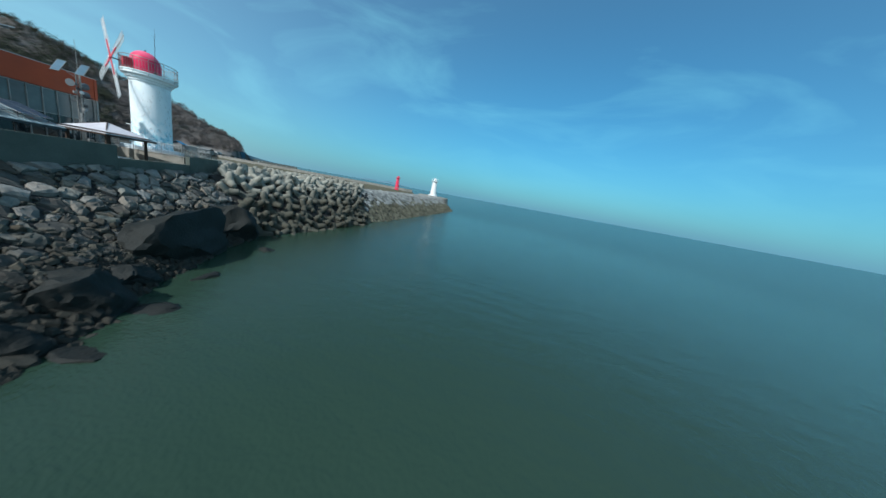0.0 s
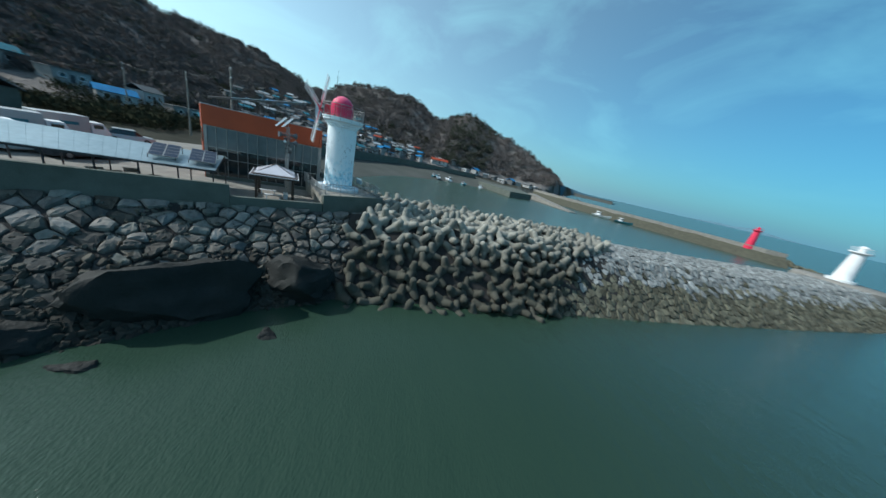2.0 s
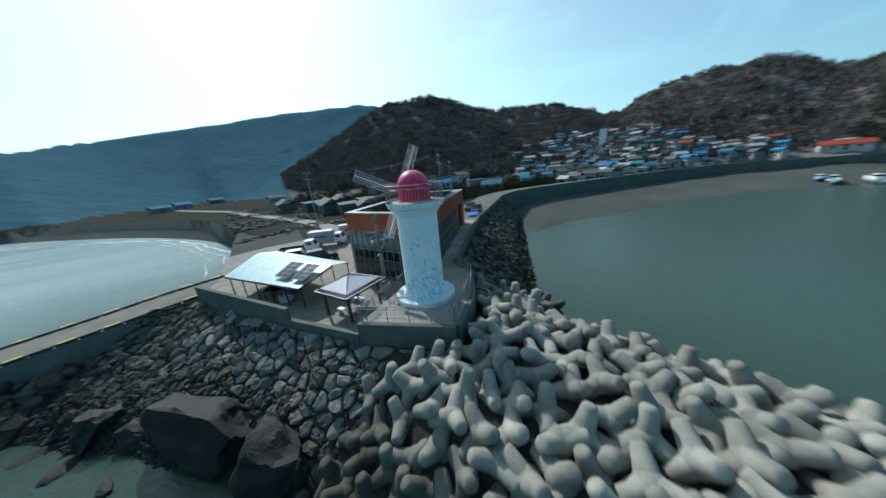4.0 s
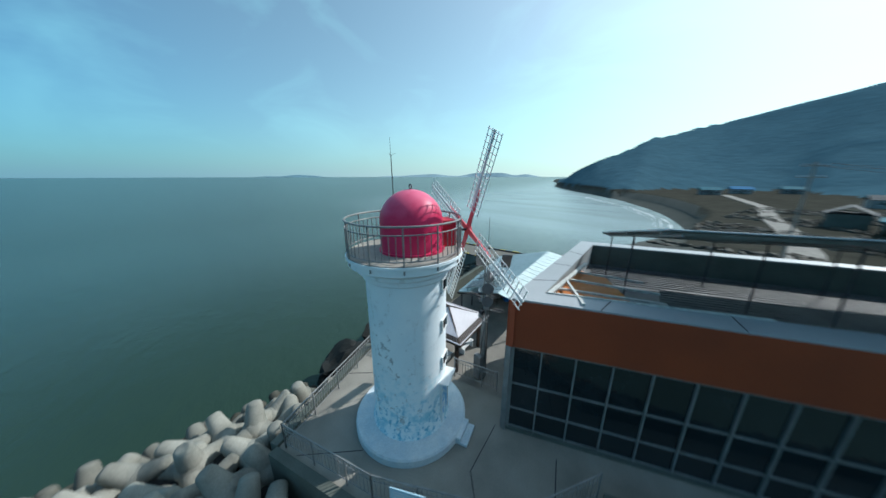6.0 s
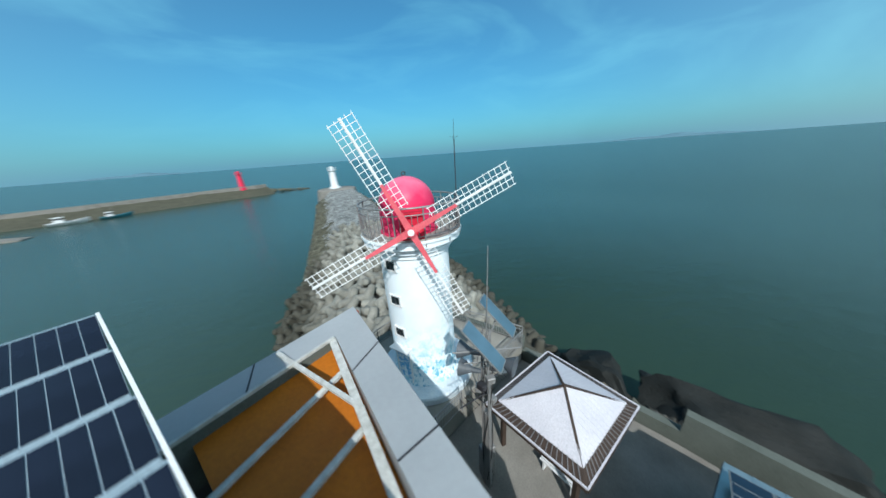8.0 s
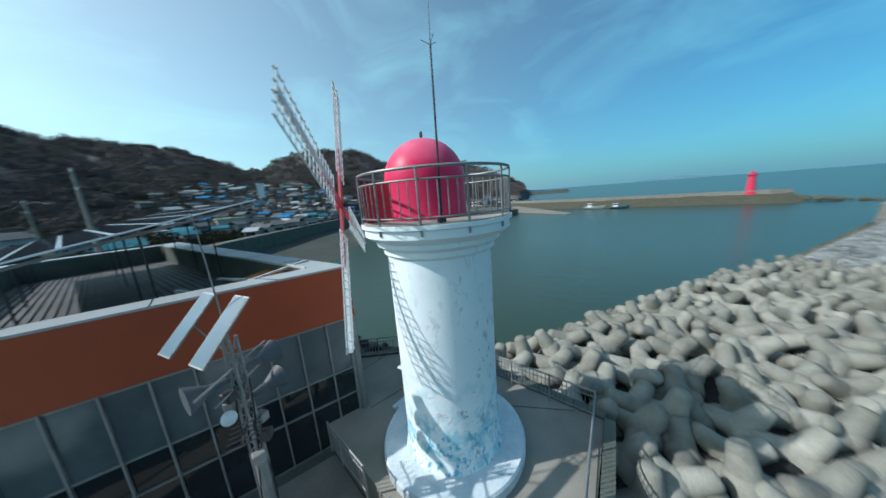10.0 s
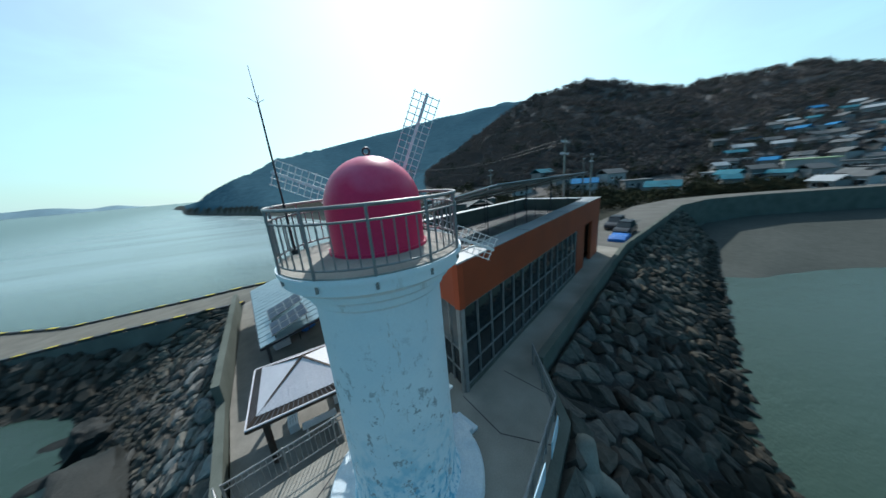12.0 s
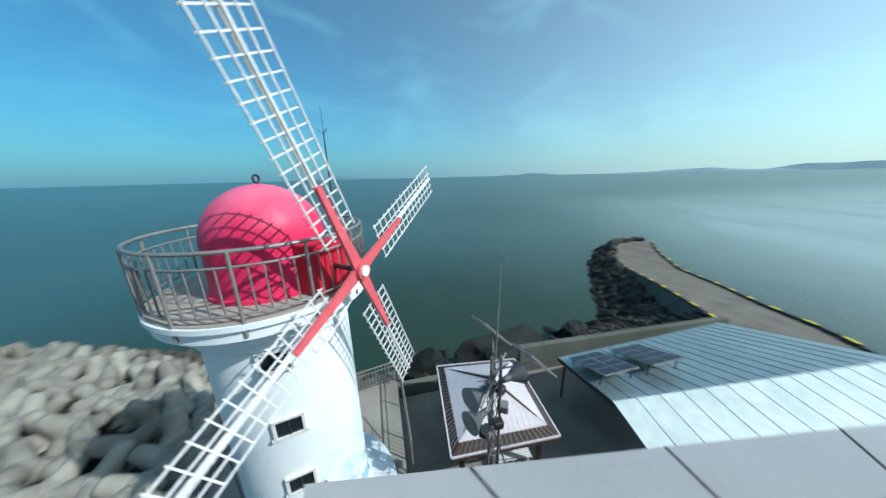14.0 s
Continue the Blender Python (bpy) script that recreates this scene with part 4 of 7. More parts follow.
JETTY_FAR = [(10.2, -26.2, -1.22), (15.5, -28.2, -2.0), (21.6, -29.4, -2.9), (28.5, -31.6, -4.0), (36.5, -32.6, -4.9), (45.0, -34.8, -5.0), (50.5, -36.8, -5.0), (54.0, -38.3, -5.0)]
bm = bmesh.new()
for k in range(7):
    a, b, c, d = JETTY_NEAR[k], JETTY_NEAR[k + 1], JETTY_FAR[k + 1], JETTY_FAR[k]
    prism(bm, [a[:2], b[:2], c[:2], d[:2]], -8.6, [a[2], b[2], c[2], d[2]])
tagged(part("jetty", bm, JETTY), "worn concrete jetty sloping down to the sea", "jetty", kind="structure")


def kerb_line(line, n, inward):
    """Points along a jetty edge, a little in from it."""
    p = np.array(line)
    s = np.r_[0, np.cumsum(np.hypot(*np.diff(p[:, :2], axis=0).T))]
    u = np.linspace(0, s[-1], n)
    q = np.c_[np.interp(u, s, p[:, 0]), np.interp(u, s, p[:, 1]) + inward, np.interp(u, s, p[:, 2])]
    return q


kerb, other = kerb_line(JETTY_NEAR, 34, -0.2), kerb_line(JETTY_FAR, 30, 0.2)
bm = bmesh.new()
for line in (kerb, other):
    for a, b in zip(line[:-1], line[1:]):
        bar(bm, a + (0, 0, 0.1), a * 0.12 + b * 0.88 + (0, 0, 0.1), 0.3, 0.26)
tagged(part("trim_jetty", bm, STEEL_DARK), "dark kerb blocks along the jetty", "kerb", kind="structure")
bm = bmesh.new()
for line in (kerb, other):
    for k, (a, b) in enumerate(zip(line[:-1], line[1:])):
        if k % 2 == 0:
            bar(bm, a * 0.92 + b * 0.08 + (0, 0, 0.245), a * 0.2 + b * 0.8 + (0, 0, 0.245), 0.27, 0.02)
tagged(part("trim_yellow", bm, YELLOW), "worn yellow paint on the jetty kerb", "kerb", kind="structure")

PIER = [(-196, 128), (-150, 134), (-110, 150), (-75, 170), (-52, 181), (-47, 186)]
bm = bmesh.new()
strip(bm, PIER, 9.0, -8.0, -2.0, -1)
strip(bm, PIER, 1.0, -2.0, -0.9, -1)
tagged(part("pier", bm, CONCRETE_PALE), "long concrete outer pier", "pier", kind="structure")
bm = bmesh.new()
n = len(PIER)
a = resample(PIER, 40)
grid = []
for k in range(40):
    d = Vector(a[min(k + 1, 39)] - a[max(k - 1, 0)]).normalized()
    nrm = Vector((d.y, -d.x))
    grid.append([bm.verts.new((a[k][0] + nrm.x * o, a[k][1] + nrm.y * o, z + 0.5 * noise.noise(Vector((k * 1.7, o, 1.0))))) for o, z in ((-0.5, -2.4), (2.5, -4.0), (5.5, -5.8), (9, -7.6))])
for k in range(39):
    for j in range(3):
        bm.faces.new((grid[k][j], grid[k + 1][j], grid[k + 1][j + 1], grid[k][j + 1]))
tagged(part("slope_pier", bm, STONE_LOW), "dark weedy stone slope of the outer pier", "revetment", kind="structure")
rnd = random.Random(77)
spit = []
for k in range(90):
    u = rnd.random()
    s = rnd.uniform(0.9, 1.9) * (1.15 - 0.5 * u)
    spit.append((rnd.randrange(8), Matrix.LocRotScale((-49 + 26 * u + rnd.gauss(0, 1.2), 187 + 4 * u + rnd.gauss(0, 2.6 * (1.1 - u)), -4.4 - 2.3 * u ** 0.7 + rnd.uniform(-0.4, 0.2)), Euler((rnd.uniform(0, 6), rnd.uniform(0, 6), rnd.uniform(0, 6))), (s, s, s * 0.8))))
tagged(joined("spit_stones", STONES, spit, STONE_LOW), "low weedy stones trailing off the pier's end into the sea", "stones", kind="stuff")
bm = bmesh.new()
prism(bm, [(-116.3, 78.4), (-125.1, 98.0), (-158.7, 106.1), (-155.8, 71.8)], -8.0, [-3.4, -3.4, -3.0, -3.0])
tagged(part("quay", bm, CONCRETE_WALL), "dark concrete landing quay in the harbour", "quay", kind="structure")
bm = bmesh.new()
prism(bm, [(-97.5, 107.3), (-98.2, 112.3), (-143.4, 111.1), (-142.7, 105.6)], -8.0, [-6.4, -6.4, -3.1, -3.1])
tagged(part("slipway", bm, CONCRETE_PALE), "pale concrete slipway running into the harbour", "slipway", kind="structure")


# ---- lighthouse ----
DOME = Vector((-0.13, -0.2))
HUB = Vector((-0.56, -2.3, 7.48))
MILL = heading(168.5)
lighthouse = thing("lighthouse", (0, 0, 0), "white round lighthouse with a crimson dome and lattice windmill sails", "lighthouse")
bm = bmesh.new()
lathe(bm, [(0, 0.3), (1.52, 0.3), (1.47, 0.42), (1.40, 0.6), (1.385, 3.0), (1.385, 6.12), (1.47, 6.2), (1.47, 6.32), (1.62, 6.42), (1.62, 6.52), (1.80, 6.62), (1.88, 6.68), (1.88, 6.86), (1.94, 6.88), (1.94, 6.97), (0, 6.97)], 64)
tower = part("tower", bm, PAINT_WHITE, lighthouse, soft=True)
tower.data.set_sharp_from_angle(angle=radians(30))
bm = bmesh.new()
lathe(bm, [(0, 6.972), (1.90, 6.972), (1.90, 7.0), (0, 7.0)], 64)
part("gallery_floor", bm, material("gallery_concrete", (0.40, 0.37, 0.32), (0.25, 0.235, 0.205), 0.85, scale=1.4, fine=22, bump=0.3), lighthouse, "bare concrete gallery floor")
bm = bmesh.new()
lathe(bm, [(0, -0.1), (2.17, -0.1), (2.17, 0.27), (2.12, 0.33), (0, 0.36)], 64)
part("base_disc", bm, DISC, lighthouse, "round concrete base painted pale blue and white", soft=True)
bm = bmesh.new()
for k in range(2):
    box(bm, Vector((heading(118) * (2.14 + 0.24 * k)).to_3d()) + Vector((0, 0, 0.14 - 0.08 * k)), (0.9, 0.34, 0.28 - 0.16 * k), Matrix.Rotation(radians(118), 3, "Z"), 0.02)
part("step", bm, DISC, lighthouse)
bm = bmesh.new()
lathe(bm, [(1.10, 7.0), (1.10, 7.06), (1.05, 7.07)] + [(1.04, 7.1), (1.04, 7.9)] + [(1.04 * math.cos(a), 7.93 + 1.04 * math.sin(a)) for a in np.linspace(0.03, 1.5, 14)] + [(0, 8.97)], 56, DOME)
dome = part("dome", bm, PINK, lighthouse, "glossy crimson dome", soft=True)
bm = bmesh.new()
ring(bm, 0.07, 0, 0.02, 16)
bmesh.ops.rotate(bm, cent=(0, 0, 0), matrix=Matrix.Rotation(radians(90), 3, "X"), verts=bm.verts[:])
bmesh.ops.translate(bm, vec=(DOME.x, DOME.y, 9.06), verts=bm.verts[:])
part("lifting_eye", bm, STEEL_DARK, dome)
bm = bmesh.new()
turn = Matrix.Rotation(radians(167), 3, "Z")
box(bm, Vector((MILL.x * 1.28, MILL.y * 1.28, 7.47)), (0.78, 0.95, 0.92), turn, 0.02)
housing = part("mill_housing", bm, RED_BOX, lighthouse, "crimson box housing of the windmill axle")
bm = bmesh.new()
tube(bm, Vector((MILL.x * 1.7, MILL.y * 1.7, 7.48)), HUB + MILL * 0.05, 0.045, 12)
part("axle", bm, STEEL_DARK, lighthouse)
railing = part("railing", bmesh.new(), STEEL, lighthouse)
for z, w in ((8.09, 0.032), (7.86, 0.02), (7.12, 0.02)):
    bm = bmesh.new()
    ring(bm, 1.88, z, w, 72)
    part("rail", bm, STEEL, railing, soft=True)
bm = bmesh.new()
tube(bm, (0, 0, 0), (0, 0, 0.74), 0.014, 6)
baluster = mesh_of(bm, "baluster", STEEL)
bm = bmesh.new()
tube(bm, (0, 0, -0.25), (0, 0, 1.09), 0.025, 8)
post = mesh_of(bm, "post", STEEL)
for k in range(60):
    a = 2 * math.pi * k / 60
    if k % 5:
        piece("baluster", baluster, pose(1.88 * math.cos(a), 1.88 * math.sin(a), 7.12), railing)
    else:
        piece("post", post, pose(1.9 * math.cos(a), 1.9 * math.sin(a), 7.0), railing)
bm = bmesh.new()
tube(bm, (1.74, -0.53, 6.99), (1.78, -0.51, 10.1), 0.024, 8, 0.016)
tube(bm, (1.78, -0.51, 10.1), (1.80, -0.50, 10.75), 0.009, 6, 0.005)
for k in range(3):
    a = k * 2.1
    tube(bm, (1.78, -0.51, 10.1), (1.78 + 0.16 * math.cos(a), -0.51 + 0.16 * math.sin(a), 10.2), 0.006, 5)
box(bm, (1.74, -0.53, 7.04), (0.14, 0.14, 0.1))
part("antenna", bm, STEEL_DARK, lighthouse, "thin dark whip antenna")

SIDE = Vector((-MILL.y, MILL.x, 0))
UP = Vector((0, 0, 1))
bm = bmesh.new()
tube(bm, HUB - MILL * 0.04, HUB + MILL * 0.12, 0.15, 20)
hub = part("hub", bm, SAIL_PINK, lighthouse, soft=True)
bm = bmesh.new()
tube(bm, HUB + MILL * 0.12, HUB + MILL * 0.15, 0.10, 20)
part("hub_cap", bm, WHITE, hub)
for ang in (25, 115, 205, 295):
    d = SIDE * math.cos(radians(ang)) + UP * math.sin(radians(ang))
    e = MILL.cross(d)
    bm = bmesh.new()
    made = []
    for t, w in ((0.05, 0.11), (0.5, 0.085), (1.6, 0.045)):
        made.append([bm.verts.new(HUB + d * t + e * sx * w + MILL * (0.02 + sy * 0.03)) for sx, sy in ((-1, -1), (1, -1), (1, 1), (-1, 1))])
    for p, q in zip(made, made[1:]):
        for j in range(4):
            bm.faces.new((p[j], p[(j + 1) % 4], q[(j + 1) % 4], q[j]))
    bm.faces.new(made[0][::-1])
    bm.faces.new(made[-1])
    sail = part("sail", bm, SAIL_PINK, lighthouse, "pink sail bar with a white lattice")
    r0, r1, half = 0.75, 3.52, 0.36
    bm = bmesh.new()
    bar(bm, HUB + d * 1.0 - MILL * 0.035, HUB + d * r1 - MILL * 0.035, 0.085, 0.03, MILL)
    part("back_batten", bm, SAIL_WHITE, sail)
    for o in (-half, -half / 3 * 1.35, 0.0, half / 3 * 1.35, half):
        bm = bmesh.new()
        w = 0.034 if o == 0 else 0.02
        bar(bm, HUB + d * r0 + e * o + MILL * 0.0, HUB + d * r1 + e * o, w, w, MILL)
        part("lath", bm, SAIL_WHITE, sail)
    for k in range(15):
        bm = bmesh.new()
        t = r0 + (r1 - r0) * (k + 0.3) / 14.6
        bar(bm, HUB + d * t - e * (half + 0.03) - MILL * 0.018, HUB + d * t + e * (half + 0.03) - MILL * 0.018, 0.02, 0.02, MILL)
        part("rung", bm, SAIL_WHITE, sail)


def round_window(z, high, wide, name, inner):
    """An opening let into the round tower, with its frame and dark inside."""
    yaw = 125
    h, s = heading(yaw), Vector((heading(yaw).y, -heading(yaw).x, 0))
    turn = Matrix.Rotation(radians(yaw), 3, "Z")
    c = h * 1.365 + Vector((0, 0, z))
    bm = bmesh.new()
    for o, zz, sx, sz in ((0, high / 2, wide + 0.06, 0.05), (0, -high / 2, wide + 0.14, 0.06), (wide / 2, 0, 0.05, high), (-wide / 2, 0, 0.05, high)):
        box(bm, c + s * o + Vector((0, 0, zz)), (sx, 0.13, sz), turn)
    ob = part(name, bm, SAIL_WHITE, lighthouse)
    bm = bmesh.new()
    box(bm, c + h * 0.0, (wide - 0.05, 0.06, high - 0.05), turn)
    part("pane", bm, inner, ob)
    if name == "window":
        bm = bmesh.new()
        box(bm, c + h * 0.035, (0.03, 0.03, high - 0.05), turn)
        part("glazing_bar", bm, STEEL_DARK, ob)


for z in (6.0 - 0.1, 4.42, 2.95):
    round_window(z, 0.42, 0.5, "window", WINDOW_DARK)
MURAL = material("blue_mural_door", (0.12, 0.42, 0.70), (0.70, 0.76, 0.78), 0.5, scale=7, fine=30, bump=0.1, blotch=0.08)
round_window(1.25, 1.75, 0.72, "door", MURAL)
bm = bmesh.new()
box(bm, heading(125) * 1.5 + Vector((0, 0, 2.2)), (0.95, 0.4, 0.07), Matrix.Rotation(radians(125), 3, "Z"), 0.01)
part("door_hood", bm, SAIL_WHITE, lighthouse)


# ---- fences round the terrace ----
def fence(line, label, z=0.0, gap=0.14, high=0.95, mat=STEEL):
    """A tubular railing with thin uprights along a plan line."""
    ob = thing("fence", (line[0][0], line[0][1], z), label, "fence", "terrace fences")
    bm = bmesh.new()
    tube(bm, (0, 0, 0), (0, 0, high - 0.14), 0.011, 5)
    thin = mesh_of(bm, "baluster", mat)
    bm = bmesh.new()
    tube(bm, (0, 0, -0.1), (0, 0, high + 0.04), 0.03, 8)
    thick = mesh_of(bm, "post", mat)
    o = Vector((line[0][0], line[0][1], 0))
    for a, b in zip(line, line[1:]):
        a, b = Vector((*a, 0)) - o, Vector((*b, 0)) - o
        for zz, w in ((high, 0.028), (high - 0.2, 0.016), (0.12, 0.018)):
            bm = bmesh.new()
            tube(bm, a + Vector((0, 0, zz)), b + Vector((0, 0, zz)), w, 8)
            part("rail", bm, mat, ob)
        n = max(2, int((b - a).length / gap))
        for k in range(n + 1):
            p = a.lerp(b, k / n)
            if k % 10 == 0 or k == n:
                piece("post", thick, pose(p.x, p.y, 0), ob)
            else:
                piece("baluster", thin, pose(p.x, p.y, 0.1), ob)
    return ob


fence([(1.45, 4.35), (5.0, -0.62)], "grey steel railing on the sea wall of the terrace", 0.1)
fence([(1.45, 4.35), (-1.95, 2.5), (-5.05, -0.2), (-5.95, -2.9)], "grey steel railing along the harbour edge", 0.1)
fence([(4.9, -0.75), (1.6, -2.25)], "grey steel railing above the step down to the yard", 0.0)
fence([(0.6, -2.75), (-1.3, -3.65)], "grey steel railing beside the steps", 0.0)
for p, q in (((-2.6, 2.2), (-3.4, 1.55)), ((-3.9, 1.15), (-4.6, 0.5))):
    a, b = Vector((*p, 0)), Vector((*q, 0))
    sign = thing("sign_board", (a.x, a.y, 0.1), "pale blue notice board hung on the railing", "sign", "notice boards")
    bm = bmesh.new()
    bar(bm, Vector((0, 0, 0.72)), b - a + Vector((0, 0, 0.72)), 0.03, 0.6)
    board = part("board", bm, material("notice_blue", (0.35, 0.55, 0.66), (0.45, 0.62, 0.70), 0.4, scale=2, fine=20, bump=0.03), sign)
    nrm = (b - a).normalized().cross(UP)
    for k in range(4):
        bm = bmesh.new()
        bar(bm, (b - a) * 0.12 + nrm * 0.017 + Vector((0, 0, 0.9 - 0.1 * k)), (b - a) * (0.86 - 0.13 * (k % 2)) + nrm * 0.017 + Vector((0, 0, 0.9 - 0.1 * k)), 0.005, 0.035)
        part("text_line", bm, WHITE, board)

# ---- orange building ----
K1, K2, K3, K4 = Vector((-2.6, -2.38)), Vector((-0.16, -12.2)), Vector((-21.2, -14.9)), Vector((-16.8, -21.4))
TOPZ, BAND, FLOOR = 5.48, 3.67, -1.6
centre = (K1 + K2 + K3 + K4) / 4
cafe = thing("building", (centre.x, centre.y, -1.2), "low flat-roofed building clad in orange panels over tall windows", "building")


def inset(p, d):
    """A corner of the building moved inward."""
    v = (centre - p)
    return p + v.normalized() * d


CORNERS = [K1, K2, K4, K3]
INNER = [Vector((-3.1, -3.68)), Vector((-1.03, -11.8)), Vector((-16.3, -20.4)), Vector((-19.6, -15.3))]


def wall_run(a, b, z0, z1, thick, mat, name, parent, label=""):
    d = (b - a).normalized()
    nrm = Vector((d.y, -d.x))
    if nrm.dot(centre - a) < 0:
        nrm = -nrm
    bm = bmesh.new()
    prism(bm, [tuple(a), tuple(b), tuple(b + nrm * thick), tuple(a + nrm * thick)], z0, z1)
    return part(name, bm, mat, parent, label, here=True)


for k in range(4):
    a, b = CORNERS[k], CORNERS[(k + 1) % 4]
    d = (b - a).normalized()
    wall_run(a + d * 0.02, b - d * 0.02, BAND, TOPZ - 0.06, 0.25, ORANGE, "cladding_band", cafe)
for k in range(4):
    a, b, c, d = CORNERS[k], CORNERS[(k + 1) % 4], INNER[(k + 1) % 4], INNER[k]
    bm = bmesh.new()
    prism(bm, [tuple(a), tuple(b), tuple(c), tuple(d)], TOPZ - 0.06, TOPZ)
    part("coping", bm, COPING, cafe, "wide pale metal coping", here=True)
    bm = bmesh.new()
    prism(bm, [tuple(d), tuple(c), tuple(c.lerp(b, 0.1)), tuple(d.lerp(a, 0.1))], 4.3, TOPZ - 0.062)
    part("parapet", bm, CONCRETE_WALL if k else COPING, cafe, here=True)
bm = bmesh.new()
prism(bm, [tuple(p) for p in INNER], 4.1, 4.3)
roof = part("roof", bm, ROOF_GREY, cafe, "grey recessed flat roof", here=True)
bm = bmesh.new()
edge_side = (INNER[3] - INNER[0]).normalized()
edge_front = (INNER[1] - INNER[0]).normalized()
p = [INNER[0], INNER[0].lerp(INNER[1], 0.66), INNER[0].lerp(INNER[1], 0.6) + edge_side * 1.3, INNER[0] + edge_side * 2.9]
prism(bm, [tuple(q) for q in p], 4.34, [5.2, 4.72, 4.6, 5.2])
part("skylight_panel", bm, ORANGE_BRIGHT, cafe, "bright orange panel sunk behind the coping", here=True)
side = (K3 - K1).normalized()
front = (K2 - K1).normalized()
RAIL = material("old_white_rail", (0.62, 0.63, 0.60), (0.36, 0.36, 0.33), 0.6, scale=5, fine=30, bump=0.2)
o = INNER[0]
for a, b, za, zb, w in ((o + edge_side * 0.1, o + edge_front * 5.6 + edge_side * 0.25, 5.42, 5.1, 0.16), (o + edge_side * 0.05, o + edge_side * 6.0, 5.49, 5.49, 0.06),
                        (o + edge_side * 1.35 - edge_front * 0.7, o + edge_front * 2.25 + edge_side * 0.1, 5.52, 5.3, 0.09),
                        (o + edge_front * 1.05 + edge_side * 0.15, o + edge_front * 1.35 + edge_side * 3.6, 5.3, 5.05, 0.11), (o + edge_front * 2.5 + edge_side * 0.2, o + edge_front * 2.6 + edge_side * 3.4, 5.2, 4.95, 0.11),
                        (o + edge_front * 4.0 + edge_side * 0.2, o + edge_front * 4.0 + edge_side * 2.8, 5.1, 4.9, 0.09)):
    bm = bmesh.new()
    bar(bm, (*a, za), (*b, zb), w, 0.07)
    part("roof_rail", bm, RAIL, cafe, "weathered white roof rail", here=True)
for f in (0.2, 0.46, 0.72):
    a, b = K1.lerp(K2, f), INNER[0].lerp(INNER[1], f - 0.03)
    bm = bmesh.new()
    bar(bm, (*a, TOPZ), (*b, TOPZ), 0.035, 0.012)
    part("coping_joint", bm, STEEL_DARK, cafe, here=True)
for f in (0.12, 0.27, 0.42, 0.57, 0.72, 0.87):
    a, b = K1.lerp(K3, f), INNER[0].lerp(INNER[3], f - 0.02)
    bm = bmesh.new()
    bar(bm, (*a, TOPZ), (*b, TOPZ), 0.035, 0.012)
    part("coping_joint", bm, STEEL_DARK, cafe, here=True)
for k in range(27):
    a = INNER[0].lerp(INNER[1], 0.03 + 0.035 * k) + edge_side * (3.5 if k < 17 else 0.3)
    b = INNER[3].lerp(INNER[2], 0.03 + 0.035 * k) - edge_side * 0.3
    bm = bmesh.new()
    bar(bm, (*a, 4.32), (*b, 4.32), 0.1, 0.06)
    part("roof_sheet_rib", bm, ROOF_GREY, cafe, here=True)


def glazed_wall(a, b, columns, z0, split, parent, upper):
    """Tall windows between pale posts, with a rail across."""
    d = (b - a).normalized()
    nrm = Vector((d.y, -d.x))
    if nrm.dot(centre - a) < 0:
        nrm = -nrm
    for k in range(columns):
        p, q = a.lerp(b, k / columns), a.lerp(b, (k + 1) / columns)
        for lo, hi, mat in ((z0, split[0], WINDOW_DARK), (split[0], split[1], WINDOW_DARK), (split[1], BAND, upper)):
            bm = bmesh.new()
            o = nrm * 0.12
            prism(bm, [tuple(p + d * 0.03 + o), tuple(q - d * 0.03 + o), tuple(q - d * 0.03 + o + nrm * 0.04), tuple(p + d * 0.03 + o + nrm * 0.04)], lo + 0.03, hi - 0.03)
            part("pane", bm, mat, parent, here=True)
    for k in range(columns + 1):
        p = a.lerp(b, k / columns)
        bm = bmesh.new()
        w = 0.16 if k in (0, columns) else 0.024
        prism(bm, [tuple(p - d * w + nrm * 0.04), tuple(p + d * w + nrm * 0.04), tuple(p + d * w + nrm * 0.2), tuple(p - d * w + nrm * 0.2)], z0 - 0.2, BAND - 0.005)
        part("mullion", bm, STEEL, parent, here=True)
    for z in (z0, split[0], split[1], BAND - 0.06):
        bm = bmesh.new()
        prism(bm, [tuple(a + nrm * 0.07), tuple(b + nrm * 0.07), tuple(b + nrm * 0.18), tuple(a + nrm * 0.18)], z - 0.028, z + 0.028)
        part("transom", bm, STEEL, parent, here=True)


south = (K4 - K2).normalized()
glass_front = part("window_front", bmesh.new(), STEEL, cafe)
glazed_wall(K1 + front * 0.16, K2 - front * 0.16, 12, -0.9, (0.75, 1.75), glass_front, PANE_PALE)
glass_side = part("window_side", bmesh.new(), STEEL, cafe)
glazed_wall(K1 + side * 0.16, K1 + side * 15.0, 14, 0.15, (1.0, 2.1), glass_side, WINDOW_DARK)
wall_run(K1 + front * 0.05, K2 - front * 0.05, FLOOR, -0.9, 0.22, CONCRETE_WALL, "plinth", cafe)
wall_run(K1 + side * 0.05, K1 + side * 15.0, -0.2, 0.13, 0.22, CONCRETE_WALL, "plinth", cafe)
wall_run(K1 + side * 15.02, K1 + side * 17.2, -0.2, BAND, 0.24, ORANGE, "cladding_panel", cafe)
wall_run(K1 + side * 19.6, K3, -0.2, BAND, 0.24, ORANGE, "cladding_panel", cafe)
wall_run(K2 + south * 0.02, K2 + south * 2.4, FLOOR, BAND, 0.24, ORANGE, "cladding_panel", cafe)
wall_run(K2 + south * 2.4, K2 + south * 4.4, 1.2, BAND, 0.24, ORANGE, "cladding_panel", cafe)
wall_run(K2 + south * 4.4, K4 - south * 0.02, FLOOR, BAND, 0.24, ORANGE, "cladding_panel", cafe)
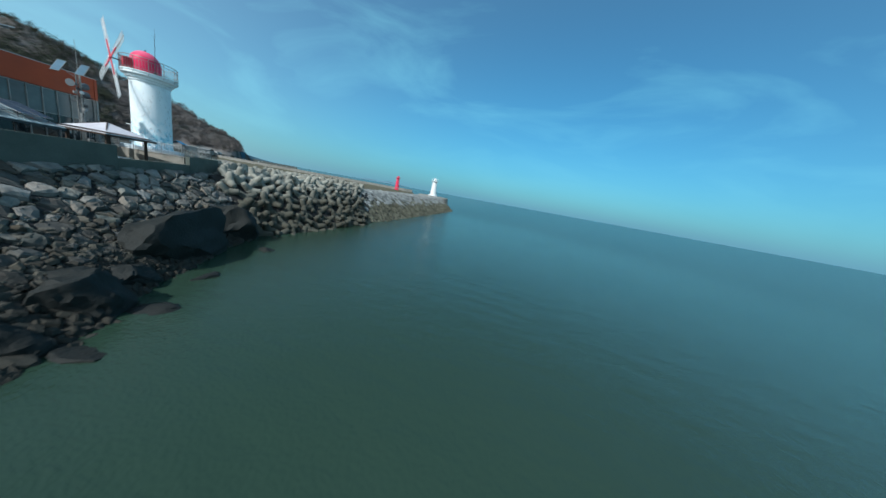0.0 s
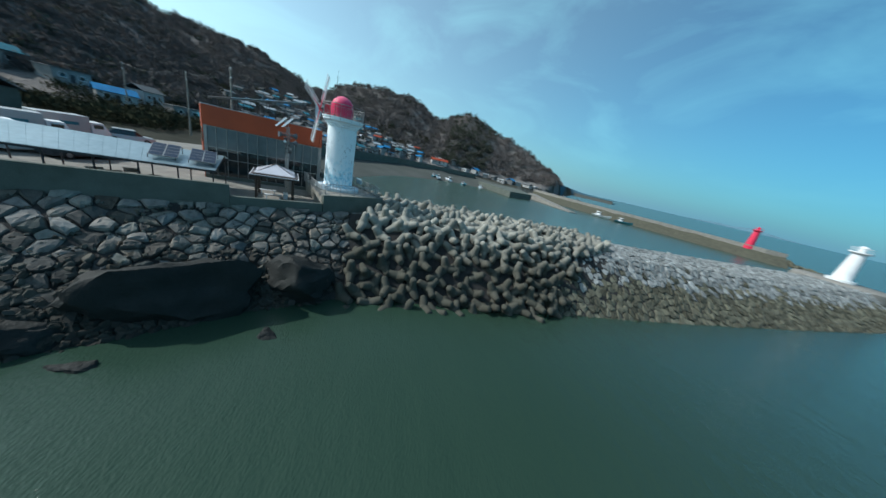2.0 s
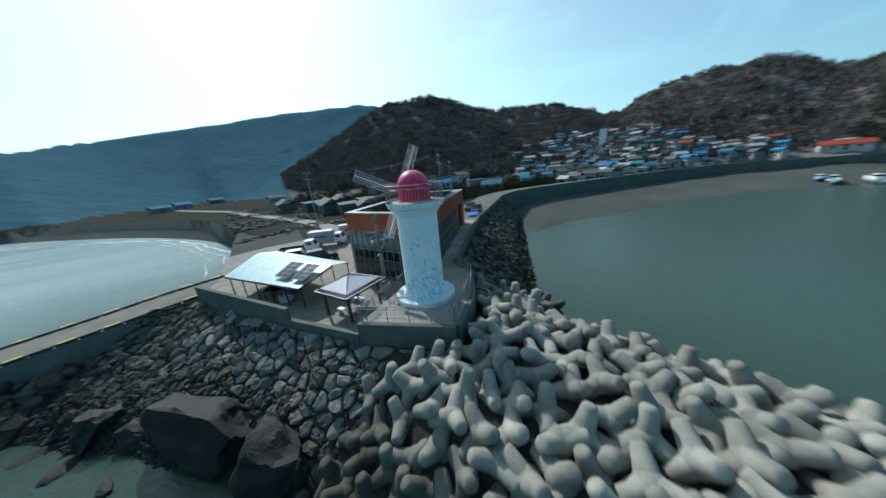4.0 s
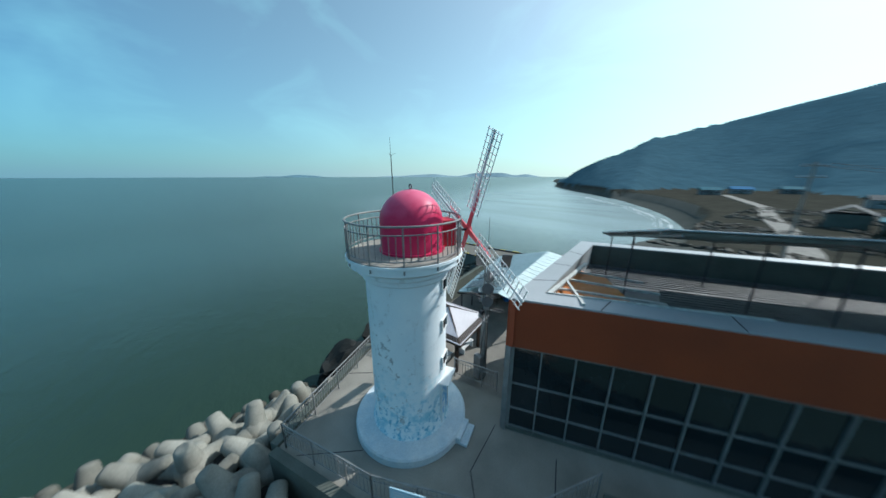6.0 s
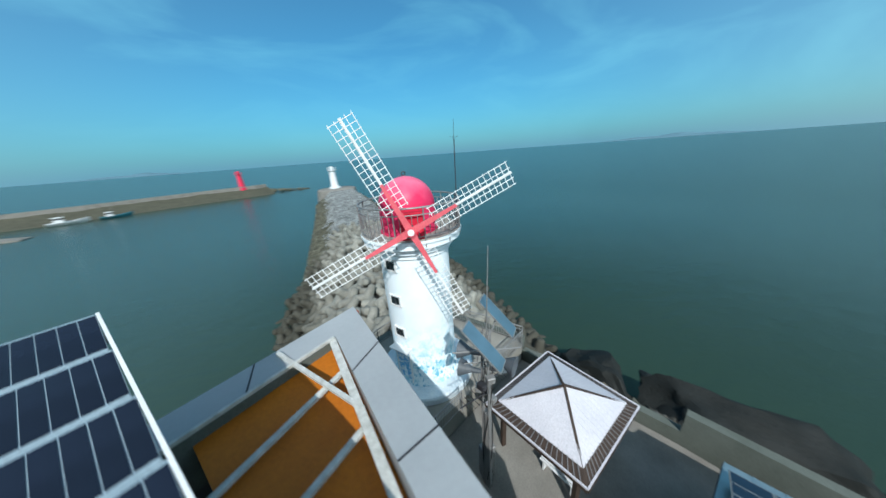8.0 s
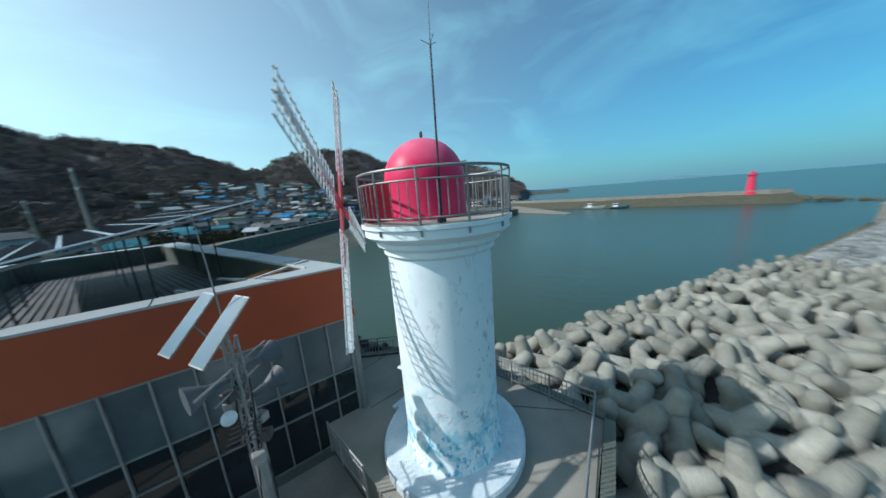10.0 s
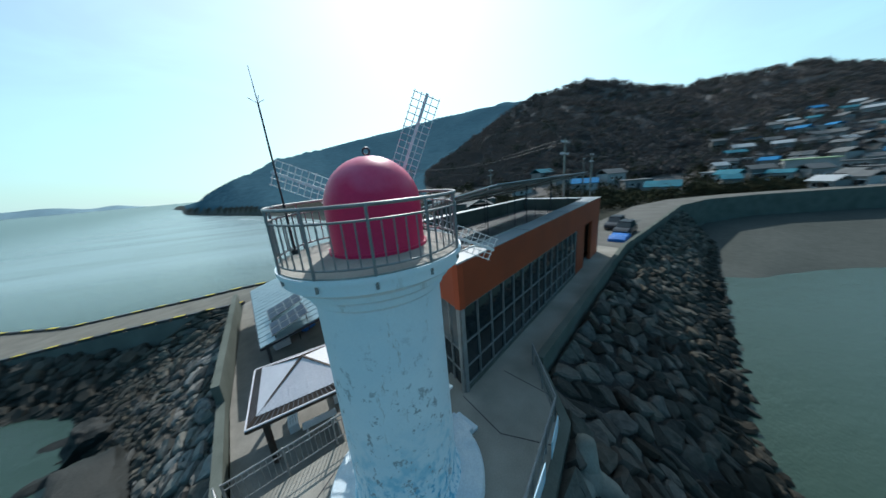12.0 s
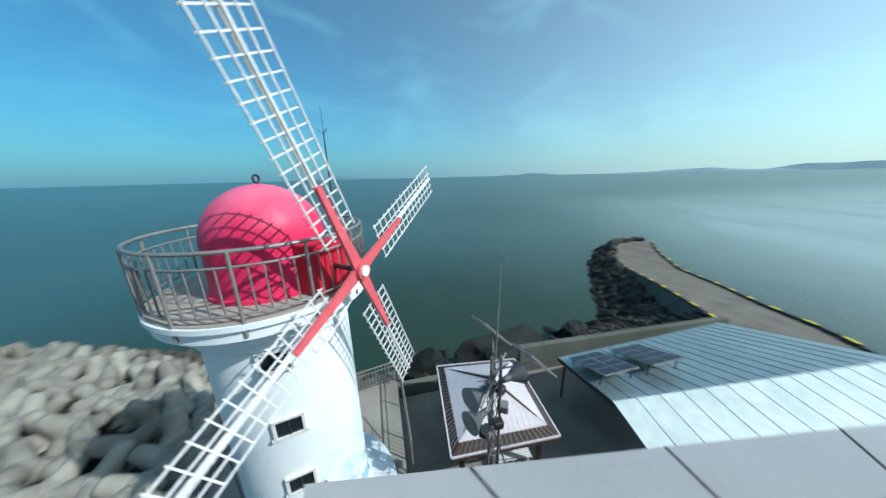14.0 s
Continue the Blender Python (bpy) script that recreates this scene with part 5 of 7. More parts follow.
nrm2 = Vector((south.y, -south.x))
if nrm2.dot(centre - K2) < 0:
    nrm2 = -nrm2
door = wall_run(K2 + south * 2.45 + nrm2 * 0.1, K2 + south * 4.35 + nrm2 * 0.1, -1.2, 1.18, 0.06, PANE_PALE, "door", cafe, "pale glazed entrance door")
wall_run(K2 + south * 3.35 + nrm2 * 0.05, K2 + south * 3.45 + nrm2 * 0.05, -1.2, 1.18, 0.04, STEEL, "door_stile", door)
wall_run(K2 + south * 1.2 - nrm2 * 0.05, K2 + south * 5.0 - nrm2 * 0.05, 2.0, 3.2, 0.05, material("sign_panel", (0.10, 0.11, 0.08), (0.07, 0.08, 0.06), 0.5, scale=2, fine=20, bump=0.05), "sign_panel", cafe, "dark green sign panel")
wall_run(K3, K4, FLOOR, BAND, 0.24, CONCRETE_WALL, "rear_wall", cafe)
bm = bmesh.new()
prism(bm, [tuple(inset(q, 1.4)) for q in CORNERS], FLOOR, 0.1)
part("inner_floor", bm, CONCRETE_WALL, cafe, here=True)
bm = bmesh.new()
prism(bm, [tuple(inset(q, 2.4)) for q in CORNERS], 0.1, 3.9)
part("inner_core", bm, CONCRETE_WALL, cafe, here=True)

# ---- solar array on the roof ----
A, B = Vector((-5.69, -5.32, 7.92)), Vector((-1.95, -10.55, 6.55))
run = Vector((side.x, side.y, 0))
array = thing("solar_array", (-9.5, -11.5, 4.3), "large tilted solar array on a steel frame above the roof", "solar panels")
nrm = run.cross(B - A).normalized()
if nrm.z < 0:
    nrm = -nrm
LONG, ROWS, COLS = 1.6, 7, 10
down = (B - A).normalized()
wide = (B - A).length / ROWS
m3 = Matrix((run, nrm.cross(run), nrm)).transposed()
bm = bmesh.new()
box(bm, (0, 0, 0), (0.147, wide - 0.11, 0.008))
cell_mesh = mesh_of(bm, "solar_cell", SOLAR)
for i in range(ROWS):
    for j in range(COLS):
        c = A + down * (wide * (i + 0.5)) + run * (LONG * (j + 0.5))
        bm = bmesh.new()
        box(bm, c, (LONG - 0.004, wide - 0.012, 0.04), m3, 0.006)
        panel = part("solar_panel", bm, PANEL_FRAME, array, here=True)
        for k in range(10):
            at = c + run * ((k - 4.5) * 0.160) + nrm * 0.023
            piece("solar_cell", cell_mesh, ORIGIN[array].inverted() @ (Matrix.Translation(at) @ m3.to_4x4()), panel)
bm = bmesh.new()
bar(bm, A - run * 0.03 + nrm * 0.005, B - run * 0.03 + nrm * 0.005, 0.035, 0.05, nrm)
part("end_trim", bm, WHITE, array, "white end trim", here=True)
for i in range(3):
    for j in range(5):
        if i == 0 and j == 0:
            continue
        p = A + (B - A) * (0.08 + 0.42 * i) + run * (0.3 + 4.0 * j) - nrm * 0.05
        bm = bmesh.new()
        tube(bm, (p.x, p.y, 4.2), p, 0.032, 8)
        part("post", bm, STEEL_DARK, array, here=True)
for i in range(3):
    p = A + (B - A) * (0.08 + 0.42 * i) - nrm * 0.08
    bm = bmesh.new()
    bar(bm, p, p + run * (LONG * COLS), 0.08, 0.1)
    part("purlin", bm, STEEL, array, here=True)
for j in range(5):
    p = A + run * (0.3 + 4.0 * j) - nrm * 0.15
    bm = bmesh.new()
    bar(bm, p, p + B - A, 0.06, 0.08, nrm)
    part("rafter", bm, STEEL, array, here=True)
bm = bmesh.new()
bar(bm, B - nrm * 0.02, B + run * LONG * COLS - nrm * 0.02, 0.06, 0.12)
part("edge_rail", bm, STEEL_DARK, array, here=True)

# ---- gazebo ----
GZ = [Vector((5.0, -2.45)), Vector((1.2, -3.6)), Vector((2.4, -6.95)), Vector((5.95, -5.85))]
gc = sum(GZ, Vector((0, 0))) / 4
gazebo = thing("gazebo", (gc.x, gc.y, -1.2), "open timber gazebo with a pale hipped sheet roof", "gazebo")
apex = Vector((gc.x, gc.y, 1.78))
for k in range(4):
    a, b = GZ[k], GZ[(k + 1) % 4]
    ia, ib = a.lerp(gc, 0.17), b.lerp(gc, 0.17)
    za, zi = 0.86, 1.06
    pts = [Vector((*ia, zi)), Vector((*ib, zi)), apex]
    n3 = (pts[1] - pts[0]).cross(pts[2] - pts[0]).normalized()
    n3 = n3 if n3.z > 0 else -n3
    bm = bmesh.new()
    lo = [bm.verts.new(q) for q in pts]
    hi = [bm.verts.new(q + n3 * 0.04) for q in pts]
    bm.faces.new(lo)
    bm.faces.new(hi)
    for j in range(3):
        bm.faces.new((lo[j], lo[(j + 1) % 3], hi[(j + 1) % 3], hi[j]))
    face = part("roof_panel", bm, SHINGLE, gazebo, "pale ribbed roof sheet", here=True)
    for j in range(1, 16):
        f = j / 16
        p = pts[0].lerp(pts[1], f)
        mid = pts[0].lerp(pts[1], 0.5)
        up = (apex - mid)
        q = p + up * (1 - abs(2 * f - 1)) * 0.97
        if (q - p).length > 0.1:
            bm = bmesh.new()
            bar(bm, p + n3 * 0.045, q + n3 * 0.045, 0.022, 0.006, n3)
            part("roof_rib", bm, SHINGLE, face, here=True)
    bm = bmesh.new()
    bar(bm, Vector((*a, za)), Vector((*b, za)), 0.07, 0.1)
    part("eaves_beam", bm, TIMBER, gazebo, here=True)
    bm = bmesh.new()
    bar(bm, Vector((*a, za + 0.02)), apex + n3 * 0.05, 0.08, 0.08)
    part("hip_rafter", bm, TIMBER, gazebo, here=True)
    bm = bmesh.new()
    q4 = [Vector((*a, za + 0.04)), Vector((*b, za + 0.04)), Vector((*ib, zi)), Vector((*ia, zi))]
    lo = [bm.verts.new(q) for q in q4]
    hi = [bm.verts.new(q + Vector((0, 0, 0.03))) for q in q4]
    bm.faces.new(lo)
    bm.faces.new(hi)
    for j in range(4):
        bm.faces.new((lo[j], lo[(j + 1) % 4], hi[(j + 1) % 4], hi[j]))
    board = part("eaves_board", bm, TIMBER, gazebo, "dark eaves border", here=True)
    n = int((b - a).length / 0.17)
    for j in range(1, n):
        f = j / n
        p, q = Vector((*a.lerp(b, f), za + 0.085)), Vector((*ia.lerp(ib, f), zi + 0.045))
        bm = bmesh.new()
        bar(bm, p, q, 0.03, 0.02)
        part("eaves_slat", bm, EAVES_GREY, board, here=True)
    bm = bmesh.new()
    bar(bm, Vector((*a, za + 0.09)), Vector((*b, za + 0.09)), 0.05, 0.05)
    part("gutter", bm, SHINGLE, gazebo, here=True)
    q = a.lerp(gc, 0.24)
    bm = bmesh.new()
    box(bm, (q.x, q.y, -0.12), (0.17, 0.17, 2.18), None, 0.015)
    part("post", bm, TIMBER, gazebo, here=True)
    q2 = b.lerp(gc, 0.24)
    bm = bmesh.new()
    bar(bm, (*q, 0.86), (*q2, 0.86), 0.09, 0.16)
    part("tie_beam", bm, TIMBER, gazebo, here=True)
for k, (x, y, rz) in enumerate(((3.3, -4.0, 18), (4.5, -4.6, -72), (2.9, -5.6, 108))):
    bench = thing("bench", (x, y, -1.2), "white slatted bench under the gazebo", "bench", "benches", rz)
    for j in range(4):
        bm = bmesh.new()
        box(bm, (0, -0.15 + 0.1 * j, 0.43), (1.3, 0.08, 0.03), None, 0.005)
        part("slat", bm, WHITE, bench)
    for sx in (-0.5, 0.5):
        bm = bmesh.new()
        box(bm, (sx, 0, 0.21), (0.06, 0.36, 0.42), None, 0.005)
        part("leg", bm, WHITE, bench)

# ---- open shed with a folded zinc roof ----
R0, R1 = Vector((3.35, -8.8, 1.62)), Vector((6.9, -20.6, 1.75))
F0, F1 = Vector((6.5, -7.9, 0.82)), Vector((10.4, -17.1, 1.0))
BK0, BK1 = Vector((1.6, -9.35, 1.2)), Vector((4.9, -21.6, 1.25))
shed = thing("shelter", (6.5, -13.0, -1.2), "long open shelter with a pale zinc sheet roof", "shelter")
for sheet, a, b, c, d, n in ((BLUE_SHEET, R0, R1, F1, F0, 18), (ZINC, R0, R1, BK1, BK0, 14)):
    for k in range(n):
        p, q = a.lerp(b, k / n), a.lerp(b, (k + 0.985) / n)
        r, s = d.lerp(c, (k + 0.985) / n), d.lerp(c, k / n)
        n3 = (q - p).cross(s - p).normalized()
        n3 = n3 if n3.z > 0 else -n3
        bm = bmesh.new()
        lo = [bm.verts.new(t - n3 * 0.03) for t in (p, q, r, s)]
        hi = [bm.verts.new(t) for t in (p, q, r, s)]
        bm.faces.new(lo)
        bm.faces.new(hi)
        for j in range(4):
            bm.faces.new((lo[j], lo[(j + 1) % 4], hi[(j + 1) % 4], hi[j]))
        bar(bm, p + n3 * 0.008, s + n3 * 0.008, 0.03, 0.02, n3)
        part("roof_sheet", bm, sheet, shed, here=True)
for a, b in ((F0, F1), (BK0, BK1), (R0, R1)):
    bm = bmesh.new()
    bar(bm, a - Vector((0, 0, 0.1)), b - Vector((0, 0, 0.1)), 0.08, 0.12)
    part("beam", bm, STEEL_DARK, shed, here=True)
for a, b, n in ((F0.lerp(R0, 0.08), F1.lerp(R1, 0.08), 6), (BK0, BK1, 6)):
    for k in range(n):
        p = a.lerp(b, (k + 0.1) / (n - 0.8))
        bm = bmesh.new()
        tube(bm, (p.x, p.y, -1.2), (p.x, p.y, p.z - 0.1), 0.05, 8)
        part("post", bm, STEEL_DARK, shed, here=True)
for k in range(5):
    p, q = F0.lerp(F1, k / 4), R0.lerp(R1, k / 4)
    bm = bmesh.new()
    bar(bm, p - Vector((0, 0, 0.13)), q - Vector((0, 0, 0.13)), 0.06, 0.1)
    part("rafter", bm, STEEL_DARK, shed, here=True)
for k, f in enumerate((0.09, 0.29)):
    base = F0.lerp(F1, f).lerp(R0.lerp(R1, f), 0.25)
    ob = thing("solar_collector", tuple(base), "tilted solar panel on struts above the shelter roof", "solar panel", "shelter solar panels")
    along_ = (F1 - F0).normalized()
    rise = ((R0 - F0).normalized() + Vector((0, 0, 0.1))).normalized()
    n3 = along_.cross(rise)
    n3 = n3 if n3.z > 0 else -n3
    m3 = Matrix((along_, n3.cross(along_), n3)).transposed()
    c = base + Vector((0, 0, 0.3)) + rise * 0.75
    for j in range(2):
        bm = bmesh.new()
        box(bm, c + along_ * (0.78 * (j - 0.5)), (0.76, 2.0, 0.04), m3)
        fr = part("panel", bm, STEEL, ob, here=True)
        bm = bmesh.new()
        box(bm, c + along_ * (0.78 * (j - 0.5)) + n3 * 0.022, (0.7, 1.92, 0.008), m3)
        part("cell_sheet", bm, COLLECTOR, fr, here=True)
        for q in (-0.48, 0.0, 0.48):
            bm = bmesh.new()
            box(bm, c + along_ * (0.78 * (j - 0.5)) + m3.col[1] * q + n3 * 0.027, (0.72, 0.035, 0.006), m3)
            part("cross_strip", bm, STEEL, fr, here=True)
    for sx in (-0.7, 0.7):
        for f2 in (-0.85, 0.85):
            p = c + along_ * sx + rise * f2
            bm = bmesh.new()
            tube(bm, (p.x, p.y, base.z - 0.15), p, 0.025, 6)
            part("strut", bm, STEEL_DARK, ob, here=True)
rnd = random.Random(21)
for k in range(12):
    p = F0.lerp(F1, rnd.uniform(0.05, 0.95)).lerp(R0.lerp(R1, 0.5), rnd.uniform(0.25, 0.9))
    if k % 3 == 0:
        ob = thing("crate", (p.x, p.y, -1.2), "worn fish crate stacked under the shelter", "crate", "crates", rnd.uniform(0, 90))
        for j in range(4):
            bm = bmesh.new()
            box(bm, ((0, 0.3, 0.2), (0, -0.3, 0.2), (0.42, 0, 0.2), (-0.42, 0, 0.2))[j], ((0.88, 0.04, 0.4), (0.88, 0.04, 0.4), (0.04, 0.6, 0.4), (0.04, 0.6, 0.4))[j])
            part("side", bm, WHITE if k % 2 else BLUE, ob)
        bm = bmesh.new()
        box(bm, (0, 0, 0.03), (0.84, 0.58, 0.04))
        part("base", bm, WHITE, ob)
    else:
        ob = thing("table", (p.x, p.y, -1.2), "plain work table under the shelter", "table", "tables", rnd.uniform(0, 90))
        bm = bmesh.new()
        box(bm, (0, 0, 0.73), (1.5, 0.8, 0.05), None, 0.01)
        part("tabletop", bm, CONCRETE_PALE, ob)
        for sx in (-0.65, 0.65):
            for sy in (-0.33, 0.33):
                bm = bmesh.new()
                tube(bm, (sx, sy, 0), (sx, sy, 0.71), 0.025, 6)
                part("leg", bm, STEEL_DARK, ob)

# ---- lattice mast with loudspeakers ----
mast = thing("lattice_mast", (0.62, -4.75, -1.2), "steel lattice mast with loudspeakers and small solar panels", "mast")
legs = [Vector((0.17 * math.cos(a), 0.17 * math.sin(a), 0)) for a in (0.3, 2.4, 4.5)]
for v in legs:
    bm = bmesh.new()
    tube(bm, v, v * 0.75 + Vector((0, 0, 6.3)), 0.036, 6)
    part("leg", bm, STEEL, mast)
for k in range(18):
    z = 0.2 + 0.34 * k
    for j in range(3):
        f = 1 - 0.25 * z / 6.3
        bm = bmesh.new()
        tube(bm, legs[j] * f + Vector((0, 0, z)), legs[(j + 1) % 3] * f + Vector((0, 0, z + 0.34)), 0.012, 5)
        part("brace", bm, STEEL, mast)
bm = bmesh.new()
tube(bm, (0, 0, 0), (0, 0, 3.4), 0.13, 14, 0.11)
part("pole", bm, STEEL, mast, "grey steel pipe", soft=True)
for k, (z, a, n) in enumerate(((4.6, 0.2, 5), (4.2, 3.4, 4))):
    h = Vector((math.cos(a), math.sin(a), 0))
    v = Vector((-h.y, h.x, 0))
    bm = bmesh.new()
    tube(bm, h * 0.1 + Vector((0, 0, z)), h * 1.0 + Vector((0, 0, z + 0.1)), 0.02, 6)
    for j in range(n):
        c = h * (0.35 + 0.16 * j) + Vector((0, 0, z + 0.03 + 0.016 * j))
        tube(bm, c - v * 0.24, c + v * 0.24, 0.01, 5)
    part("rod_antenna", bm, STEEL_DARK, mast, "dark rod antenna")
for k in range(6):
    a = 0.4 + 1.05 * k
    h = Vector((math.cos(a), math.sin(a), 0))
    bm = bmesh.new()
    box(bm, h * 0.24 + Vector((0, 0, 3.7 + 0.3 * k)), (0.2, 0.24, 0.2), Matrix.Rotation(a, 3, "Z"), 0.02)
    part("junction_box", bm, STEEL_DARK if k % 2 else STEEL, mast)
for k in range(3):
    bm = bmesh.new()
    pts = [Vector((0.16 * math.cos(k * 2 + 0.5 * j), 0.16 * math.sin(k * 2 + 0.5 * j), 0.4 + 0.62 * j)) for j in range(9)]
    cord(bm, pts, 0.014)
    part("cable", bm, BLACK, mast)
bm = bmesh.new()
tube(bm, (0, 0, 6.2), (0.05, -0.05, 8.75), 0.022, 6, 0.01)
part("antenna", bm, STEEL, mast)
bm = bmesh.new()
tube(bm, (-0.9, 0.3, 5.7), (0.9, -0.3, 5.7), 0.025, 6)
tube(bm, (-0.6, 0.2, 5.3), (0.6, -0.2, 5.3), 0.02, 6)
part("crossarm", bm, STEEL, mast)
for c in (Vector((-0.49, -0.76, 6.61)), Vector((0.40, 0.08, 6.66))):
    ax = Vector((0.72, 0.69, 0)).normalized()
    n3 = ax.cross(Vector((-0.55, 0.44, 0.71))).normalized()
    m3 = Matrix((ax, n3.cross(ax), n3)).transposed()
    bm = bmesh.new()
    box(bm, c, (0.46, 1.3, 0.035), m3)
    fr = part("solar_panel", bm, STEEL, mast)
    bm = bmesh.new()
    box(bm, c + n3 * 0.02, (0.42, 1.25, 0.006), m3)
    part("cell_sheet", bm, glass_material("small_solar_cells", (0.09, 0.17, 0.23), 0.3), fr)
    bm = bmesh.new()
    tube(bm, c - n3 * 0.02, (0, 0, 5.9), 0.02, 6)
    part("strut", bm, STEEL, mast)
for a, z in ((2.4, 5.55), (2.4, 4.9), (5.35, 5.5)):
    h = Vector((math.cos(a), math.sin(a), 0))
    bm = bmesh.new()
    tube(bm, h * 0.15 + Vector((0, 0, z)), h * 0.45 + Vector((0, 0, z)), 0.06, 12, 0.09)
    tube(bm, h * 0.45 + Vector((0, 0, z)), h * 0.8 + Vector((0, 0, z)), 0.09, 16, 0.27)
    ob = part("loudspeaker", bm, material("speaker_grey", (0.10, 0.115, 0.13), (0.07, 0.08, 0.09), 0.5, scale=3, fine=20, bump=0.05), mast, "grey horn loudspeaker", soft=True)
bm = bmesh.new()
bmesh.ops.create_uvsphere(bm, u_segments=16, v_segments=10, radius=0.13)
bmesh.ops.translate(bm, vec=(0.5, -0.1, 4.95), verts=bm.verts[:])
part("radome", bm, WHITE, mast, "white ball radome", soft=True)
bm = bmesh.new()
box(bm, (0.1, 0.25, 0.75), (0.5, 0.3, 1.4), None, 0.03)
part("cabinet", bm, STEEL, mast, "grey equipment cabinet")


# ---- vehicles ----
def wheel(parent, x, y, r=0.36, w=0.22):
    bm = bmesh.new()
    tube(bm, (x, y - w / 2, r), (x, y + w / 2, r), r, 18)
    tyre = part("tyre", bm, BLACK, parent, soft=True)
    bm = bmesh.new()
    tube(bm, (x, y - w / 2 - 0.012, r), (x, y + w / 2 + 0.012, r), r * 0.58, 14)
    part("rim", bm, STEEL, tyre)


def hull(bm, sections):
    """A closed skin through cross-sections of the same count."""
    rows = [[bm.verts.new(p) for p in s] for s in sections]
    n = len(rows[0])
    for a, b in zip(rows, rows[1:]):
        for j in range(n):
            bm.faces.new((a[j], a[(j + 1) % n], b[(j + 1) % n], b[j]))
    bm.faces.new(rows[0][::-1])
    bm.faces.new(rows[-1])


def truck(at, rz, label, load):
    ob = thing("truck", at, label, "truck", "parked trucks", rz)
    bm = bmesh.new()
    hull(bm, [[(x, -0.85, z0), (x, 0.85, z0), (x, 0.85, zm), (x, 0.74, z1), (x, -0.74, z1), (x, -0.85, zm)] for x, z0, zm, z1 in ((1.15, 0.5, 1.2, 1.95), (2.2, 0.5, 1.2, 1.98), (2.55, 0.5, 1.15, 1.3), (2.68, 0.5, 0.95, 1.1))])
    cab = part("cab", bm, WHITE, ob, "white truck cab")
    bm = bmesh.new()
    hull(bm, [[(2.24, -0.66, 1.92), (2.24, 0.66, 1.92), (2.26, 0.66, 1.92), (2.26, -0.66, 1.92)], [(2.55, -0.74, 1.28), (2.55, 0.74, 1.28), (2.575, 0.74, 1.3), (2.575, -0.74, 1.3)]])
    part("windscreen", bm, WINDOW_DARK, cab)
    for sy in (-0.82, 0.82):
        bm = bmesh.new()
        box(bm, (1.75, sy, 1.5), (0.75, 0.06, 0.5), Matrix.Rotation(-0.13 * math.copysign(1, sy), 3, "X"))
        part("side_window", bm, WINDOW_DARK, cab)
        bm = bmesh.new()
        box(bm, (2.68, sy * 0.75, 0.78), (0.04, 0.26, 0.16), None, 0.01)
        part("headlight", bm, PANE_PALE, cab)
    bm = bmesh.new()
    box(bm, (-0.3, 0, 0.55), (4.4, 0.7, 0.16))
    part("chassis", bm, STEEL_DARK, ob)
    bm = bmesh.new()
    if load == "box":
        box(bm, (-0.75, 0, 1.6), (3.6, 1.8, 1.85), None, 0.03)
        body = part("cargo_box", bm, COPING, ob, "pale cargo box")
        for sy in (-0.905, 0.905):
            bm = bmesh.new()
            box(bm, (-0.75, sy, 1.7), (1.9, 0.006, 0.3))
            part("stripe", bm, ROOF_TEAL, body)
    else:
        box(bm, (-0.75, 0, 0.72), (3.6, 1.75, 0.12), None, 0.01)
        for x, y, sx, sy in ((-0.75, 0.86, 3.6, 0.05), (-0.75, -0.86, 3.6, 0.05), (-2.53, 0, 0.05, 1.72), (1.03, 0, 0.05, 1.72)):
            box(bm, (x, y, 0.95), (sx, sy, 0.4))
        part("flatbed", bm, STEEL_DARK if load == "dark" else ROOF_BLUE, ob, "low-sided flatbed")
    for x in (1.85, -1.5):
        for y in (-0.75, 0.75):
            wheel(ob, x, y)
    return ob


def car(at, rz, mat, label):
    ob = thing("car", at, label, "car", "parked cars", rz)
    bm = bmesh.new()
    hull(bm, [[(x, -w, 0.25), (x, w, 0.25), (x, w, zm), (x, w * 0.9, z1), (x, -w * 0.9, z1), (x, -w, zm)] for x, w, zm, z1 in
              ((2.2, 0.7, 0.5, 0.62), (2.0, 0.84, 0.65, 0.82), (1.1, 0.88, 0.8, 0.95), (-1.9, 0.88, 0.82, 1.0), (-2.2, 0.78, 0.6, 0.85))])
    body = part("body", bm, mat, ob, soft=True)
    bm = bmesh.new()
    hull(bm, [[(x, -w, z0), (x, w, z0), (x, w * 0.82, z1), (x, -w * 0.82, z1)] for x, w, z0, z1 in ((1.15, 0.8, 0.9, 0.93), (0.45, 0.82, 0.9, 1.5), (-1.3, 0.82, 0.95, 1.55), (-1.95, 0.8, 0.97, 1.05))])
    glass = part("cabin_glass", bm, WINDOW_DARK, ob)
    bm = bmesh.new()
    box(bm, (-0.45, 0, 1.54), (1.85, 1.3, 0.06), None, 0.02)
    part("roof", bm, mat, ob)
    for sy in (-0.6, 0.6):
        bm = bmesh.new()
        box(bm, (2.14, sy, 0.66), (0.1, 0.3, 0.12), None, 0.01)
        part("headlight", bm, PANE_PALE, body)
    for x in (1.35, -1.35):
        for y in (-0.78, 0.78):
            wheel(ob, x, y, 0.32, 0.2)
    return ob


DARK_PAINT = material("dark_car_paint", (0.018, 0.025, 0.035), (0.014, 0.018, 0.026), 0.3, scale=1, fine=20, bump=0.02)
SILVER = material("silver_car_paint", (0.45, 0.47, 0.48), (0.40, 0.42, 0.43), 0.35, 0.3, scale=1, fine=20, bump=0.02)
truck((-3.3, -28.0, -1.2), 144, "white box truck parked in the yard", "box")
truck((1.3, -27.2, -1.2), 148, "white truck with a dark open flatbed", "dark")
